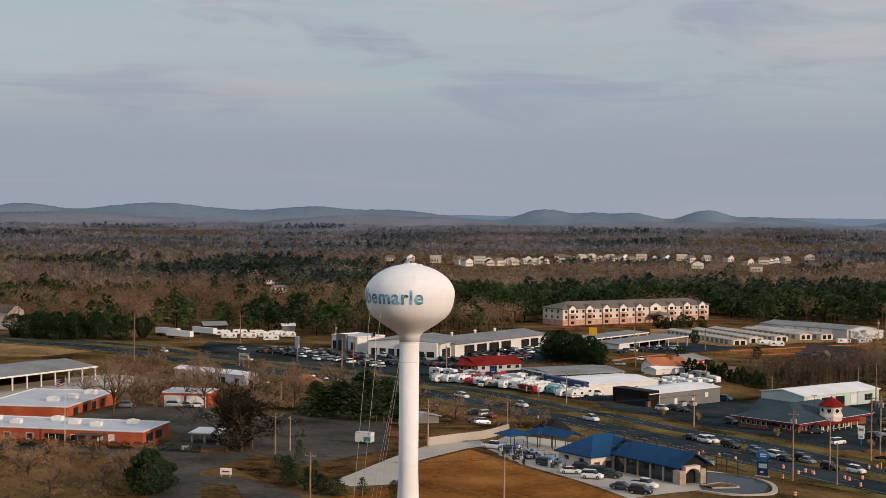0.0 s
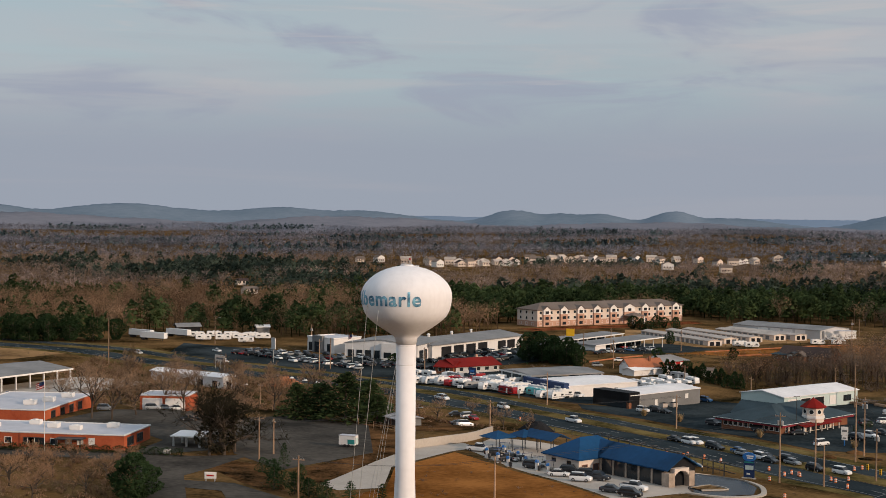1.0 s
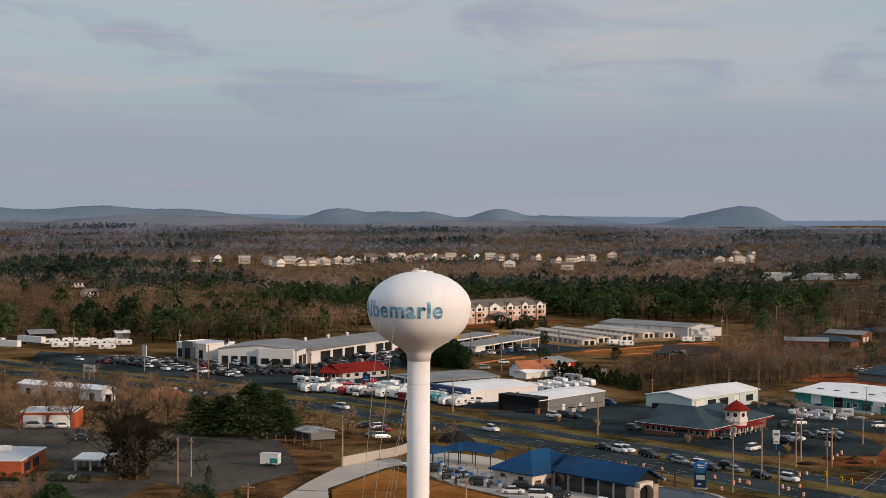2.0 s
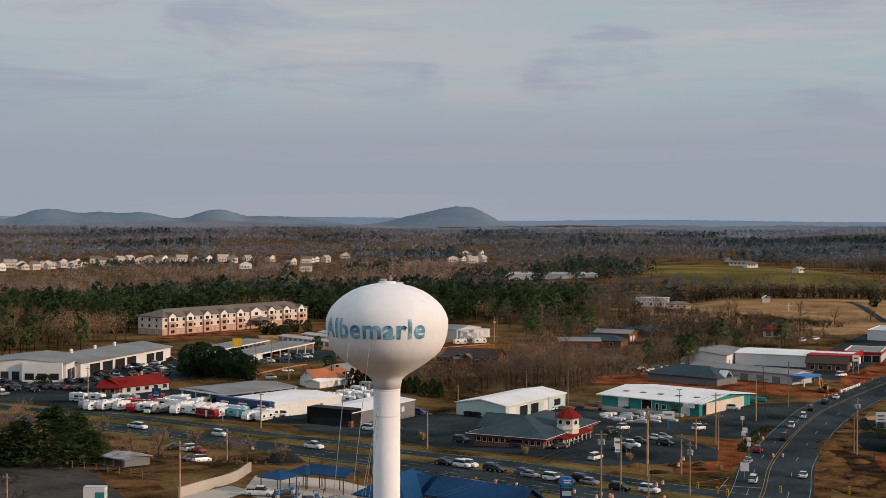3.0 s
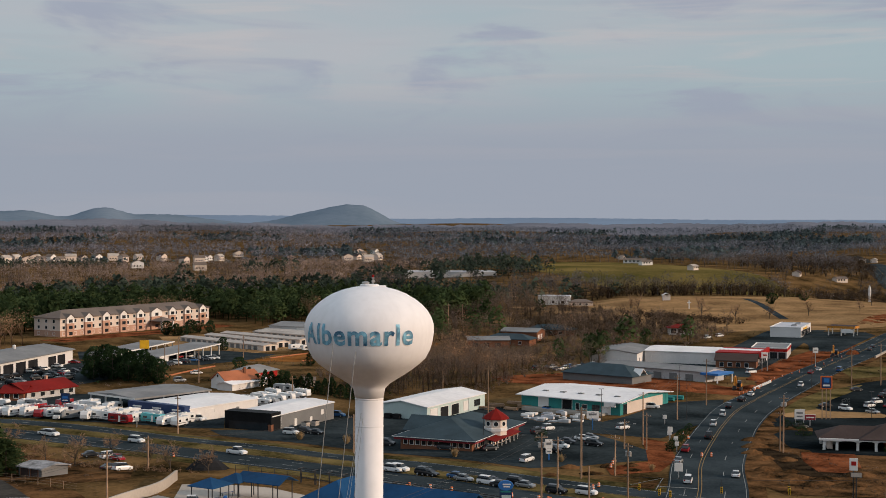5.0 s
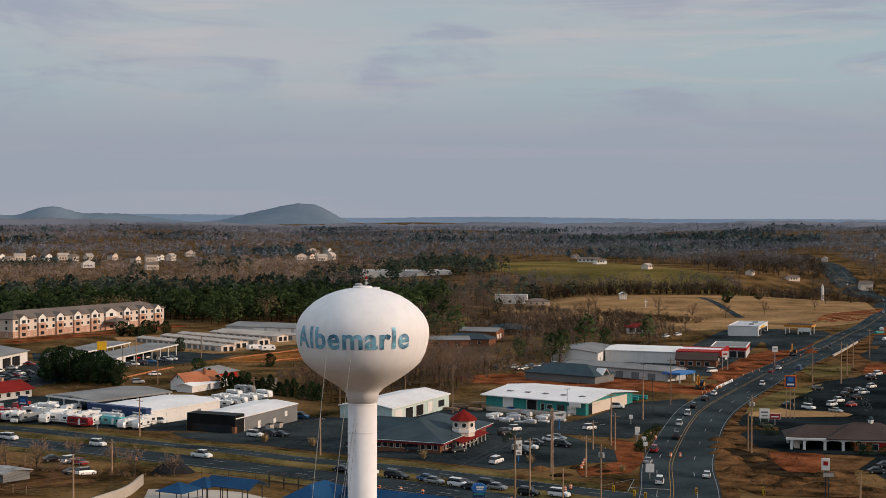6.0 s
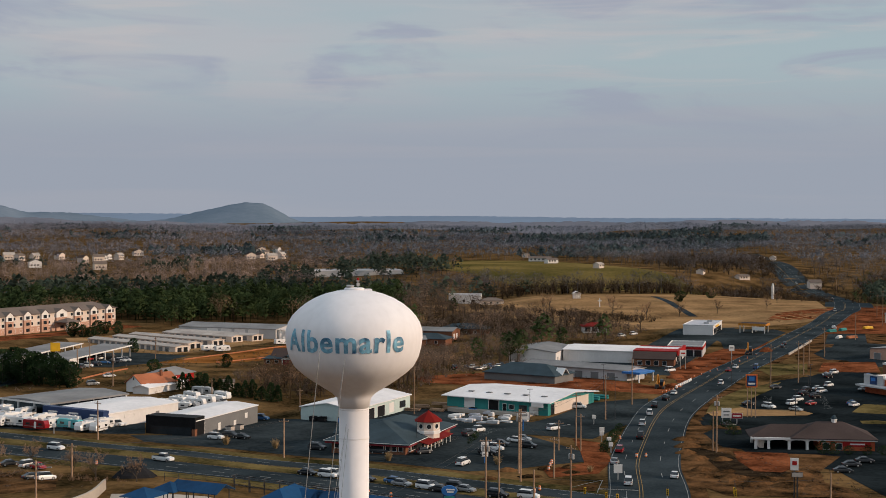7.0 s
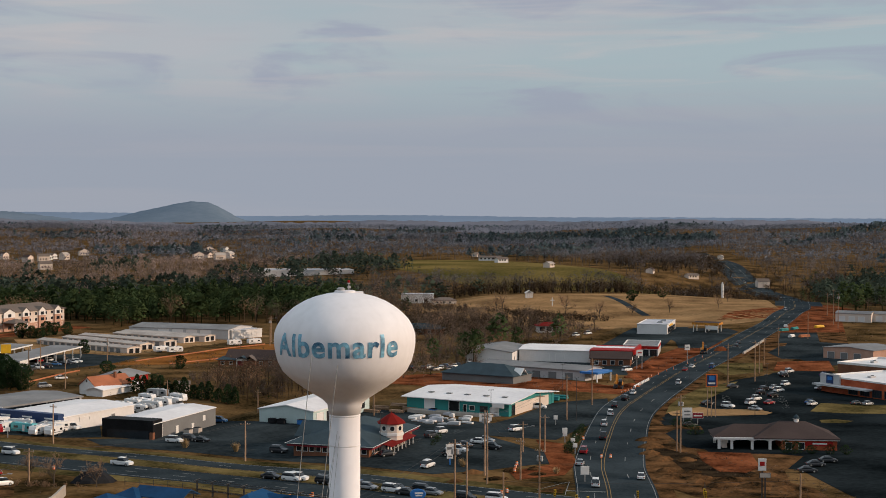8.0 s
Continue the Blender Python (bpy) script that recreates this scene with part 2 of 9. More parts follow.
M = {
    "grass": mat("dry_grass", (0.034, 0.026, 0.011), 0.95, 0.5, 0.05, 0.9, other=(0.138, 0.08, 0.034), spec=0.0),
    "tan_grass": mat("tan_winter_grass", (0.21, 0.125, 0.06), 0.95, 0.3, 0.04, 0.6, other=(0.31, 0.185, 0.088), spec=0.0),
    "green_grass": mat("green_pasture", (0.085, 0.08, 0.022), 0.95, 0.3, 0.012, 0.3, other=(0.17, 0.12, 0.042), spec=0.0),
    "verge": mat("verge_grass", (0.042, 0.042, 0.016), 0.95, 0.5, 0.08, 1.0, other=(0.13, 0.095, 0.038), spec=0.0),
    "field": mat("red_brown_field", (0.155, 0.058, 0.015), 0.95, 0.35, 0.06, 0.9, other=(0.255, 0.104, 0.03), spec=0.0),
    "clay": mat("red_clay", (0.085, 0.024, 0.011), 0.95, 0.5, 0.12, 1.3, other=(0.2, 0.066, 0.028), spec=0.0),
    "asphalt": mat("asphalt", (0.027, 0.037, 0.043), 0.95, 0.25, 0.06, 1.5, other=(0.042, 0.053, 0.059), spec=0.0),
    "old_asphalt": mat("worn_asphalt", (0.019, 0.0255, 0.0285), 0.95, 0.35, 0.05, 0.9, other=(0.038, 0.047, 0.0505), spec=0.0),
    "sealed_asphalt": mat("sealed_asphalt", (0.008, 0.0115, 0.013), 0.95, 0.35, 0.05, 0.9, other=(0.018, 0.023, 0.025), spec=0.0),
    "concrete": mat("concrete", (0.42, 0.37, 0.32), 0.9, 0.15, 0.1, 2.0, spec=0.2),
    "line_white": mat("white_road_paint", (0.22, 0.225, 0.22), 0.8, 0.35, 0.3, 3.0),
    "line_yellow": mat("yellow_road_paint", (0.22, 0.135, 0.04), 0.8, 0.35, 0.3, 3.0),
    "tank": streaked(mat("white_tank_paint", (0.81, 0.785, 0.795), 0.75, 0.03, 0.15, 1.2, other=(0.85, 0.825, 0.835), spec=0.15)),
    "letter": mat("blue_letter_paint", (0.022, 0.12, 0.25), 0.5, 0.4, 0.9, 3.5, other=(0.2, 0.42, 0.54)),
    "metal_white": mat("white_roof_metal", (0.77, 0.74, 0.73), 0.55, 0.06, 0.1, 0.8, other=(0.84, 0.81, 0.8)),
    "metal_grey": mat("grey_roof_metal", (0.17, 0.165, 0.165), 0.6, 0.15, 0.08, 0.7, other=(0.22, 0.215, 0.21)),
    "membrane": mat("pale_roof_membrane", (0.5, 0.5, 0.54), 0.8, 0.1, 0.15, 0.9),
    "blue_roof": mat("blue_roof_metal", (0.006, 0.042, 0.108), 0.6, 0.15, 0.1, 1.0, other=(0.008, 0.055, 0.14), spec=0.1),
    "red_roof": mat("red_roof_metal", (0.19, 0.014, 0.011), 0.7, 0.2, 0.1, 1.0, spec=0.05),
    "slate": mat("slate_grey_shingles", (0.045, 0.067, 0.08), 0.85, 0.2, 0.2, 2.5, spec=0.08),
    "brown_shingle": mat("brown_shingles", (0.17, 0.135, 0.115), 0.9, 0.15, 0.1, 2.5, spec=0.08),
    "dark_shingle": mat("dark_brown_shingles", (0.07, 0.05, 0.045), 0.9, 0.2, 0.1, 2.5, spec=0.08),
    "clay_roof": mat("red_tile_roof", (0.38, 0.13, 0.06), 0.85, 0.2, 0.2, 2.5),
    "brick": mat("red_brick", (0.36, 0.075, 0.035), 0.9, 0.15, 0.3, 4.0, other=(0.42, 0.11, 0.05), spec=0.08),
    "pink_brick": mat("weathered_pink_brick", (0.5, 0.3, 0.22), 0.9, 0.12, 0.3, 3.0, spec=0.08),
    "dull_brick": mat("dull_brown_brick", (0.22, 0.095, 0.055), 0.9, 0.2, 0.2, 3.0, spec=0.08),
    "cream": mat("cream_siding", (0.68, 0.57, 0.49), 0.8, 0.08, 0.2, 2.0),
    "white_wall": mat("white_wall_paint", (0.72, 0.69, 0.67), 0.7, 0.07, 0.15, 1.5),
    "grey_wall": mat("grey_wall_paint", (0.48, 0.47, 0.47), 0.75, 0.1, 0.15, 1.5),
    "mid_grey": mat("mid_grey_cladding", (0.17, 0.17, 0.17), 0.75, 0.12, 0.15, 1.5),
    "teal": mat("teal_wall_paint", (0.03, 0.23, 0.22), 0.7, 0.12, 0.15, 1.5),
    "pale_teal": mat("pale_teal_cladding", (0.5, 0.6, 0.58), 0.7, 0.08, 0.15, 1.5),
    "black": mat("black_cladding", (0.012, 0.012, 0.013), 0.6, 0.3, 0.3, 2.0, spec=0.08),
    "dark": mat("dark_interior", (0.02, 0.02, 0.022), 0.9, 0.3, 0.3, 2.0, spec=0.08),
    "glass": mat("window_glass", (0.02, 0.025, 0.03), 0.08, 0.2, 0.3, 2.0, spec=0.6),
    "trim_white": mat("white_trim_paint", (0.76, 0.73, 0.70), 0.6, 0.05, 0.4, 3.0),
    "blue_panel": mat("blue_sign_panel", (0.016, 0.04, 0.12), 0.5, 0.12, 0.3, 2.0),
    "bright_blue": mat("bright_blue_sign", (0.03, 0.16, 0.45), 0.5, 0.1, 0.3, 2.0),
    "red": mat("red_paint", (0.36, 0.018, 0.016), 0.6, 0.12, 0.3, 2.0, spec=0.1),
    "maroon": mat("maroon_sign", (0.25, 0.02, 0.03), 0.5, 0.1, 0.3, 2.0),
    "orange": mat("orange_plastic", (0.75, 0.16, 0.03), 0.5, 0.12, 1.0, 5.0),
    "yellow": mat("yellow_paint", (0.75, 0.42, 0.02), 0.5, 0.1, 0.5, 3.0),
    "machine": mat("orange_yellow_machine_paint", (0.5, 0.2, 0.025), 0.6, 0.25, 0.5, 3.0),
    "wood": mat("weathered_pole_wood", (0.34, 0.22, 0.145), 0.9, 0.25, 0.5, 6.0, per_object=0.3, spec=0.08),
    "steel": mat("galvanised_steel", (0.42, 0.41, 0.40), 0.5, 0.12, 0.5, 5.0, metal=0.5),
    "dark_steel": mat("dark_steel", (0.05, 0.05, 0.052), 0.5, 0.2, 0.5, 5.0, metal=0.3),
    "rubber": mat("tyre_rubber", (0.02, 0.02, 0.02), 0.9, 0.2, 1.0, 8.0),
    "bark": mat("grey_brown_bark", (0.085, 0.066, 0.052), 0.95, 0.3, 0.3, 5.0, spec=0.1),
    "twigs": leaf_mat("bare_twigs", (0.2, 0.118, 0.07), (0.42, 0.255, 0.155), 0.02, 0.3, 0.45),
    "tree_twigs": leaf_mat("bare_tree_twigs", (0.15, 0.098, 0.062), (0.34, 0.22, 0.14), 0.1, 0.8, 0.4),
    "dark_oak": leaf_mat("dark_oak_twigs", (0.015, 0.015, 0.01), (0.04, 0.034, 0.022), 0.3, 1.5, 0.3),
    # darker copy of the twigs, with the shade of side-lit woods in its colour
    "dim_twigs": leaf_mat("bare_dim_twigs", (0.105, 0.075, 0.057), (0.225, 0.163, 0.124), 0.02, 0.3, 0.45),
    "needles": leaf_mat("pine_needles", (0.036, 0.06, 0.026), (0.085, 0.115, 0.046), 0.03, 0.4, 0.35),
    "rough": mat("rough_disturbed_ground", (0.02, 0.0165, 0.009), 0.95, 0.5, 0.16, 1.6, other=(0.128, 0.064, 0.028), spec=0.0),
    # dark brown that stands for shade inside the dug corner pit
    "mud": mat("dark_mud", (0.016, 0.012, 0.008), 0.95, 0.4, 0.3, 2.0, other=(0.04, 0.026, 0.015), spec=0.0),
    "silt": mat("dirty_orange_fabric", (0.4, 0.15, 0.07), 0.9, 0.3, 0.3, 2.0),
    # distance haze is put into these colours: mid belt greyer, far belt bluer
    "mid_haze_twigs": leaf_mat("hazed_mid_bare_twigs", (0.2, 0.15, 0.128), (0.385, 0.285, 0.245), 0.012, 0.2, 0.35),
    "mid_haze_dim_twigs": leaf_mat("hazed_mid_dim_twigs", (0.082, 0.078, 0.08), (0.16, 0.143, 0.142), 0.012, 0.2, 0.35),
    "mid_haze_needles": leaf_mat("hazed_mid_pine_needles", (0.044, 0.064, 0.05), (0.084, 0.106, 0.078), 0.02, 0.3, 0.35),
    "far_haze_twigs": leaf_mat("hazed_far_bare_twigs", (0.17, 0.175, 0.21), (0.25, 0.243, 0.28), 0.006, 0.1, 0.35),
    "far_haze_dim_twigs": leaf_mat("hazed_far_dim_twigs", (0.115, 0.132, 0.167), (0.172, 0.186, 0.222), 0.006, 0.1, 0.35),
    "far_haze_needles": leaf_mat("hazed_far_pine_needles", (0.068, 0.098, 0.11), (0.1, 0.132, 0.138), 0.01, 0.2, 0.35),
    "dark_twigs": leaf_mat("dark_bare_twigs", (0.042, 0.03, 0.02), (0.085, 0.06, 0.04), 0.1, 0.6, 0.3),
    "evergreen": leaf_mat("evergreen_leaves", (0.016, 0.032, 0.013), (0.036, 0.06, 0.026), 0.15, 0.9, 0.3),
    "tan_roof": mat("tan_metal_roof", (0.4, 0.34, 0.3), 0.7, 0.12, 0.1, 0.8, other=(0.48, 0.42, 0.37)),
    "weathered_tin": mat("weathered_tin", (0.16, 0.155, 0.15), 0.7, 0.3, 0.4, 2.0, other=(0.36, 0.35, 0.36), spec=0.1),
    "dusty_asphalt": mat("dusty_asphalt", (0.048, 0.045, 0.041), 0.95, 0.3, 0.06, 0.8, other=(0.083, 0.074, 0.064), spec=0.0),
    "stone": mat("pale_stone_facing", (0.38, 0.3, 0.24), 0.9, 0.25, 0.6, 3.0, spec=0.08),
    "straw_ground": mat("dry_planting_bed", (0.1, 0.06, 0.03), 0.95, 0.5, 0.6, 4.0, other=(0.22, 0.14, 0.07), spec=0.0),
    # the blue and grey of the hills is aerial haze painted into their colour
    "hill": mat("hazed_far_hill", (0.145, 0.195, 0.25), 0.95, 0.08, 0.004, 0.045, other=(0.172, 0.213, 0.264), spec=0.0),
    "ridge_far": mat("hazed_ridge", (0.155, 0.165, 0.2), 0.95, 0.12, 0.006, 0.06, other=(0.185, 0.186, 0.215), spec=0.0),
    "hill_far": mat("hazed_farthest_hill", (0.2, 0.265, 0.36), 0.95, 0.06, 0.002, 0.02, spec=0.0),
    "water": mat("dark_pond_water", (0.012, 0.02, 0.028), 0.25, 0.4, 0.3, 1.2, spec=0.04),
}


# ---- helpers ----
def part(name, bm, material, parent=None, label="", smooth=False):
    """Links a bmesh as one mesh object under a thing."""
    me = bpy.data.meshes.new(name)
    bm.to_mesh(me)
    bm.free()
    for mt in material if isinstance(material, (list, tuple)) else [material]:
        me.materials.append(mt)
    if smooth:
        me.polygons.foreach_set("use_smooth", [True] * len(me.polygons))
    ob = new(name, me)
    if parent:
        ob.parent = parent
    if label:
        tagged(ob, label)
    return ob


def root(name, m, label, category, group="", kind=""):
    ob = new(name)
    ob.matrix_basis = m
    return tagged(ob, label, category, group, kind)


def add_box(bm, x0, x1, y0, y1, z0, z1):
    v = [bm.verts.new((x, y, z)) for z in (z0, z1) for x, y in ((x0, y0), (x1, y0), (x1, y1), (x0, y1))]
    for f in ((0, 3, 2, 1), (4, 5, 6, 7), (0, 1, 5, 4), (1, 2, 6, 5), (2, 3, 7, 6), (3, 0, 4, 7)):
        bm.faces.new([v[i] for i in f])
    return bm


def box(*a):
    return add_box(bmesh.new(), *a)


def add_tube(bm, a, b, r0, r1=None, n=6, caps=True):
    """A tapered tube from a to b."""
    a, b = Vector(a), Vector(b)
    d = (b - a).normalized()
    u = d.orthogonal().normalized()
    w = d.cross(u)
    rings = []
    for p, r in ((a, r0), (b, r0 if r1 is None else r1)):
        rings.append([bm.verts.new(p + (u * math.cos(k * math.tau / n) + w * math.sin(k * math.tau / n)) * r) for k in range(n)])
    for k in range(n):
        bm.faces.new((rings[0][k], rings[0][(k + 1) % n], rings[1][(k + 1) % n], rings[1][k]))
    if caps:
        bm.faces.new(rings[0][::-1])
        bm.faces.new(rings[1])
    return bm


def tube(*a, **k):
    return add_tube(bmesh.new(), *a, **k)


def add_lathe(bm, profile, n=24, center=(0, 0)):
    """A turned body from pairs of radius and height."""
    rings = [[bm.verts.new((center[0] + r * math.cos(k * math.tau / n), center[1] + r * math.sin(k * math.tau / n), z)) for k in range(n)] for r, z in profile]
    for p, q in zip(rings, rings[1:]):
        for k in range(n):
            bm.faces.new((p[k], p[(k + 1) % n], q[(k + 1) % n], q[k]))
    bm.faces.new(rings[0][::-1])
    bm.faces.new(rings[-1])
    return bm


def mesh_object(name, verts, faces, material, kind="", label="", category="", parent=None, smooth=False):
    """One mesh object from arrays; faces all of one size."""
    verts, faces = np.asarray(verts, np.float32), np.asarray(faces, np.int32)
    me = bpy.data.meshes.new(name)
    me.vertices.add(len(verts))
    me.vertices.foreach_set("co", verts.ravel())
    k = faces.shape[1]
    me.loops.add(faces.size)
    me.loops.foreach_set("vertex_index", faces.ravel())
    me.polygons.add(len(faces))
    me.polygons.foreach_set("loop_start", np.arange(0, faces.size, k, dtype=np.int32))
    me.polygons.foreach_set("loop_total", np.full(len(faces), k, np.int32))
    if smooth:
        me.polygons.foreach_set("use_smooth", np.ones(len(faces), bool))
    me.update(calc_edges=True)
    me.materials.append(material)
    ob = new(name, me)
    if parent:
        ob.parent = parent
    return tagged(ob, label, category, "", kind)


# ---- ground ----
SPOTS_NEAR = [
    (0.0, 0.0, 7.1), (-11.5, 117.0, 4.5), (-6.2, 148.9, 4.1), (37.2, 93.1, 4.1), (26.6, 79.8, 5.3), (39.0, 192.3, 0.5), (67.4, 183.5, 1.3), (26.6, 233.1, -0.2),
    (45.2, 254.4, -1.2), (93.1, 280.1, -1.7), (108.1, 267.7, -2.0), (145.4, 262.4, -1.1), (137.4, 170.2, -0.7), (152.5, 170.2, -0.9), (187.0, 233.1, -2.7),
    (260.6, 275.7, -3.3), (20.4, 328.8, -0.2), (-43.4, 302.2, 0.2), (-35.5, 232.2, 1.1), (4.4, 181.7, 1.2), (35.5, 148.0, 1.1), (63.8, 124.1, 0.5), (93.1, 99.3, 0.2),
    (10.6, 172.8, 1.2), (-17.7, 199.4, 1.3), (53.2, 133.0, 0.8), (-88.6, 274.8, 1.1), (-124.1, 296.9, 1.2),
]
SPOTS_FAR = [
    (-22.2, 402.4, 0.9), (39.9, 463.6, -1.7), (63.8, 484.0, -2.4), (106.4, 533.6, -3.5), (75.3, 573.5, -1.2), (48.8, 609.8, -0.4), (-30.1, 539.8, -0.4), (207.4, 406.8, -3.5),
    (268.6, 714.4, 0.6), (339.5, 641.7, 1.3), (349.2, 695.8, 4.4), (376.7, 560.2, -1.8), (416.6, 574.4, 0.9), (531.8, 1034.4, 9.8), (638.2, 806.6, -9.8), (-138.3, 1311.8, 6.2),
    (-88.6, 133.0, 4.4), (-133.0, 221.6, 2.7), (-106.4, 372.3, 1.8), (-195.0, 354.5, 2.7), (177.3, -70.9, 4.4), (-177.3, -70.9, 6.2), (0.0, -221.6, 5.3),
]
SPOTS = np.array(SPOTS_NEAR + SPOTS_FAR, float)


def ground(x, y):
    """The height of the ground at places of the plan."""
    x, y = np.asarray(x, float), np.asarray(y, float)
    top, total = np.zeros(x.shape), np.zeros(x.shape)
    for sx, sy, sz in SPOTS:
        w = 1 / ((x - sx) ** 2 + (y - sy) ** 2 + 14.0 ** 2) ** 2
        top += w * sz
        total += w
    r = np.hypot(x, y)
    s = np.clip((r - 800) / 3400, 0, 1)
    s = s * s * (3 - 2 * s)
    roll = np.sin(x / 310 + 1.3) * np.cos(y / 420 + 0.4) + 0.6 * np.sin((x + y) / 190) * np.cos((x - 2 * y) / 260)
    return top / total + 35 * s + 8.5 * roll * np.clip((r - 1000) / 1500, 0, 1)


def gz(x, y):
    return float(ground(x, y))


def graded(lo, hi, step, far_lo, far_hi, grow=1.13):
    out = list(np.arange(lo, hi + 0.1, step))
    d = step
    while out[-1] < far_hi:
        d *= grow
        out.append(out[-1] + d)
    d = step
    while out[0] > far_lo:
        d *= grow
        out.insert(0, out[0] - d)
    return np.array(out)


def sheet(name, xs, ys, material, **tags):
    gx, gy = np.meshgrid(xs, ys)
    v = np.stack([gx, gy, ground(gx, gy)], -1).reshape(-1, 3)
    n = len(xs)
    i = (np.arange(len(ys) - 1)[:, None] * n + np.arange(n - 1)).ravel()
    return mesh_object(name, v, np.stack([i, i + 1, i + n + 1, i + n], 1), material, smooth=True, **tags)


sheet("ground", graded(-260, 480, 5, -5200, 5200), graded(-120, 820, 5, -5200, 5200), M["grass"], kind="structure",
      label="dry brown winter grass and leaf litter on rolling ground", category="ground")


def inside(poly, x, y):
    x, y = np.asarray(x, float), np.asarray(y, float)
    res = np.zeros(x.shape, bool)
    j = len(poly) - 1
    for i in range(len(poly)):
        (xi, yi), (xj, yj) = poly[i], poly[j]
        if yi != yj:
            res ^= ((yi > y) != (yj > y)) & (x < (xj - xi) * (y - yi) / (yj - yi) + xi)
        j = i
    return res


def patch(name, poly, material, lift, label, category, step=4.0, kind="structure"):
    """A thin layer laid on the ground within a polygon, cut to its outline."""
    bm = bmesh.new()
    face = bm.faces.new([bm.verts.new((x, y, 0)) for x, y in poly])
    xs, ys = [p[0] for p in poly], [p[1] for p in poly]
    for axis, lo, hi in ((0, min(xs), max(xs)), (1, min(ys), max(ys))):
        s = max(step, (hi - lo) / 60)
        k = lo + s
        while k < hi:
            co, no = [0, 0, 0], [0, 0, 0]
            co[axis], no[axis] = k, 1
            bmesh.ops.bisect_plane(bm, geom=bm.verts[:] + bm.edges[:] + bm.faces[:], plane_co=co, plane_no=no)
            k += s
    z = ground([v.co.x for v in bm.verts], [v.co.y for v in bm.verts])
    for v, h in zip(bm.verts, z):
        v.co.z = h + lift
    bmesh.ops.recalc_face_normals(bm, faces=bm.faces)
    if sum(f.normal.z for f in bm.faces) < 0:
        bmesh.ops.reverse_faces(bm, faces=bm.faces)
    return tagged(part(name, bm, material), label, category, "", kind)


def smooth_line(points, step=4.0):
    """A rounded line through the points of the plan, in short even steps."""
    p = [Vector(q) for q in points]
    p = [p[0] * 2 - p[1]] + p + [p[-1] * 2 - p[-2]]
    out = []
    for a, b, c, d in zip(p, p[1:], p[2:], p[3:]):
        n = max(2, int((c - b).length / step))
        for k in range(n):
            t = k / n
            out.append(0.5 * (2 * b + (c - a) * t + (2 * a - 5 * b + 4 * c - d) * t * t + (3 * b - a - 3 * c + d) * t ** 3))
    out.append(p[-2])
    return out


def beside(line, off):
    out = []
    for i, q in enumerate(line):
        d = (line[min(i + 1, len(line) - 1)] - line[max(i - 1, 0)]).normalized()
        out.append(q + Vector((-d.y, d.x)) * off)
    return out


def strip(name, line, off0, off1, lift, material, label="", category="", parent=None, dash=0, gap=0, thick=0.0):
    """A band along a line of the plan between two side offsets (left is positive), whole or in dashes."""
    if abs(off1 - off0) > 4.5 and not dash:
        bm, n = bmesh.new(), int(abs(off1 - off0) / 2.2)
        grid = [beside(line, off0 + (off1 - off0) * k / n) for k in range(n + 1)]
        rows = [[bm.verts.new((p.x, p.y, h + lift)) for p, h in zip(side, ground([p.x for p in side], [p.y for p in side]))] for side in grid]
        for p, q in zip(rows, rows[1:]):
            for i in range(len(line) - 1):
                f = bm.faces.new((p[i], p[i + 1], q[i + 1], q[i]))
                f.normal_update()
                if f.normal.z < 0:
                    f.normal_flip()
        return tagged(part(name, bm, material), label, category, "", "structure")
    a, b = beside(line, off0), beside(line, off1)
    bm = bmesh.new()
    za = ground([p.x for p in a], [p.y for p in a]) + lift
    zb = ground([p.x for p in b], [p.y for p in b]) + lift
    run = 0.0
    for i in range(len(line) - 1):
        seg = (line[i + 1] - line[i]).length
        if not dash or (run % (dash + gap)) < dash:
            q = [(a[i].x, a[i].y, za[i]), (a[i + 1].x, a[i + 1].y, za[i + 1]), (b[i + 1].x, b[i + 1].y, zb[i + 1]), (b[i].x, b[i].y, zb[i])]
            top = [bm.verts.new(c) for c in q]
            bm.faces.new(top if off0 < off1 else top[::-1]).normal_flip()
            if thick:
                low = [bm.verts.new((c[0], c[1], c[2] - thick)) for c in q]
                for j in range(4):
                    bm.faces.new((top[j], low[j], low[(j + 1) % 4], top[(j + 1) % 4]))
        run += seg
    bmesh.ops.remove_doubles(bm, verts=bm.verts, dist=0.01)
    if parent:
        return part(name, bm, material, parent, label)
    return tagged(part(name, bm, material), label, category, "", "structure")


# the divided highway, from the far left to the near right
HIGHWAY = smooth_line([(-372.3, 416.6), (-292.5, 381.1), (-190.6, 341.2), (-108.1, 294.3), (-46.1, 252.6), (-3.5, 211.0), (36.3, 168.4), (71.8, 128.5), (107.2, 89.5), (147.1, 40.8), (200.3, -30.1)], 3.0)
# the side street that climbs away to the right
STREET = smooth_line([(81.5, 99.3), (95.7, 124.1), (113.5, 159.5), (134.7, 195.0), (164.0, 241.1), (195.0, 279.2), (252.6, 346.6), (351.9, 449.4), (443.2, 548.7), (496.4, 611.6), (620.5, 797.7), (700.2, 979.4), (819.9, 1192.2), (930.7, 1418.2)], 3.0)
strip("road", HIGHWAY, 3.1, 10.6, 0.06, M["asphalt"], "grey asphalt carriageway of a divided highway", "road")
strip("road", HIGHWAY, -14.2, -3.1, 0.06, M["asphalt"], "grey asphalt carriageway of a divided highway", "road")
strip("median", HIGHWAY, -3.1, 3.1, 0.10, M["verge"], "grassy median strip between the carriageways", "median")
strip("road", STREET, -7.5, 8.4, 0.09, M["asphalt"], "dark asphalt side street climbing into the distance", "road")
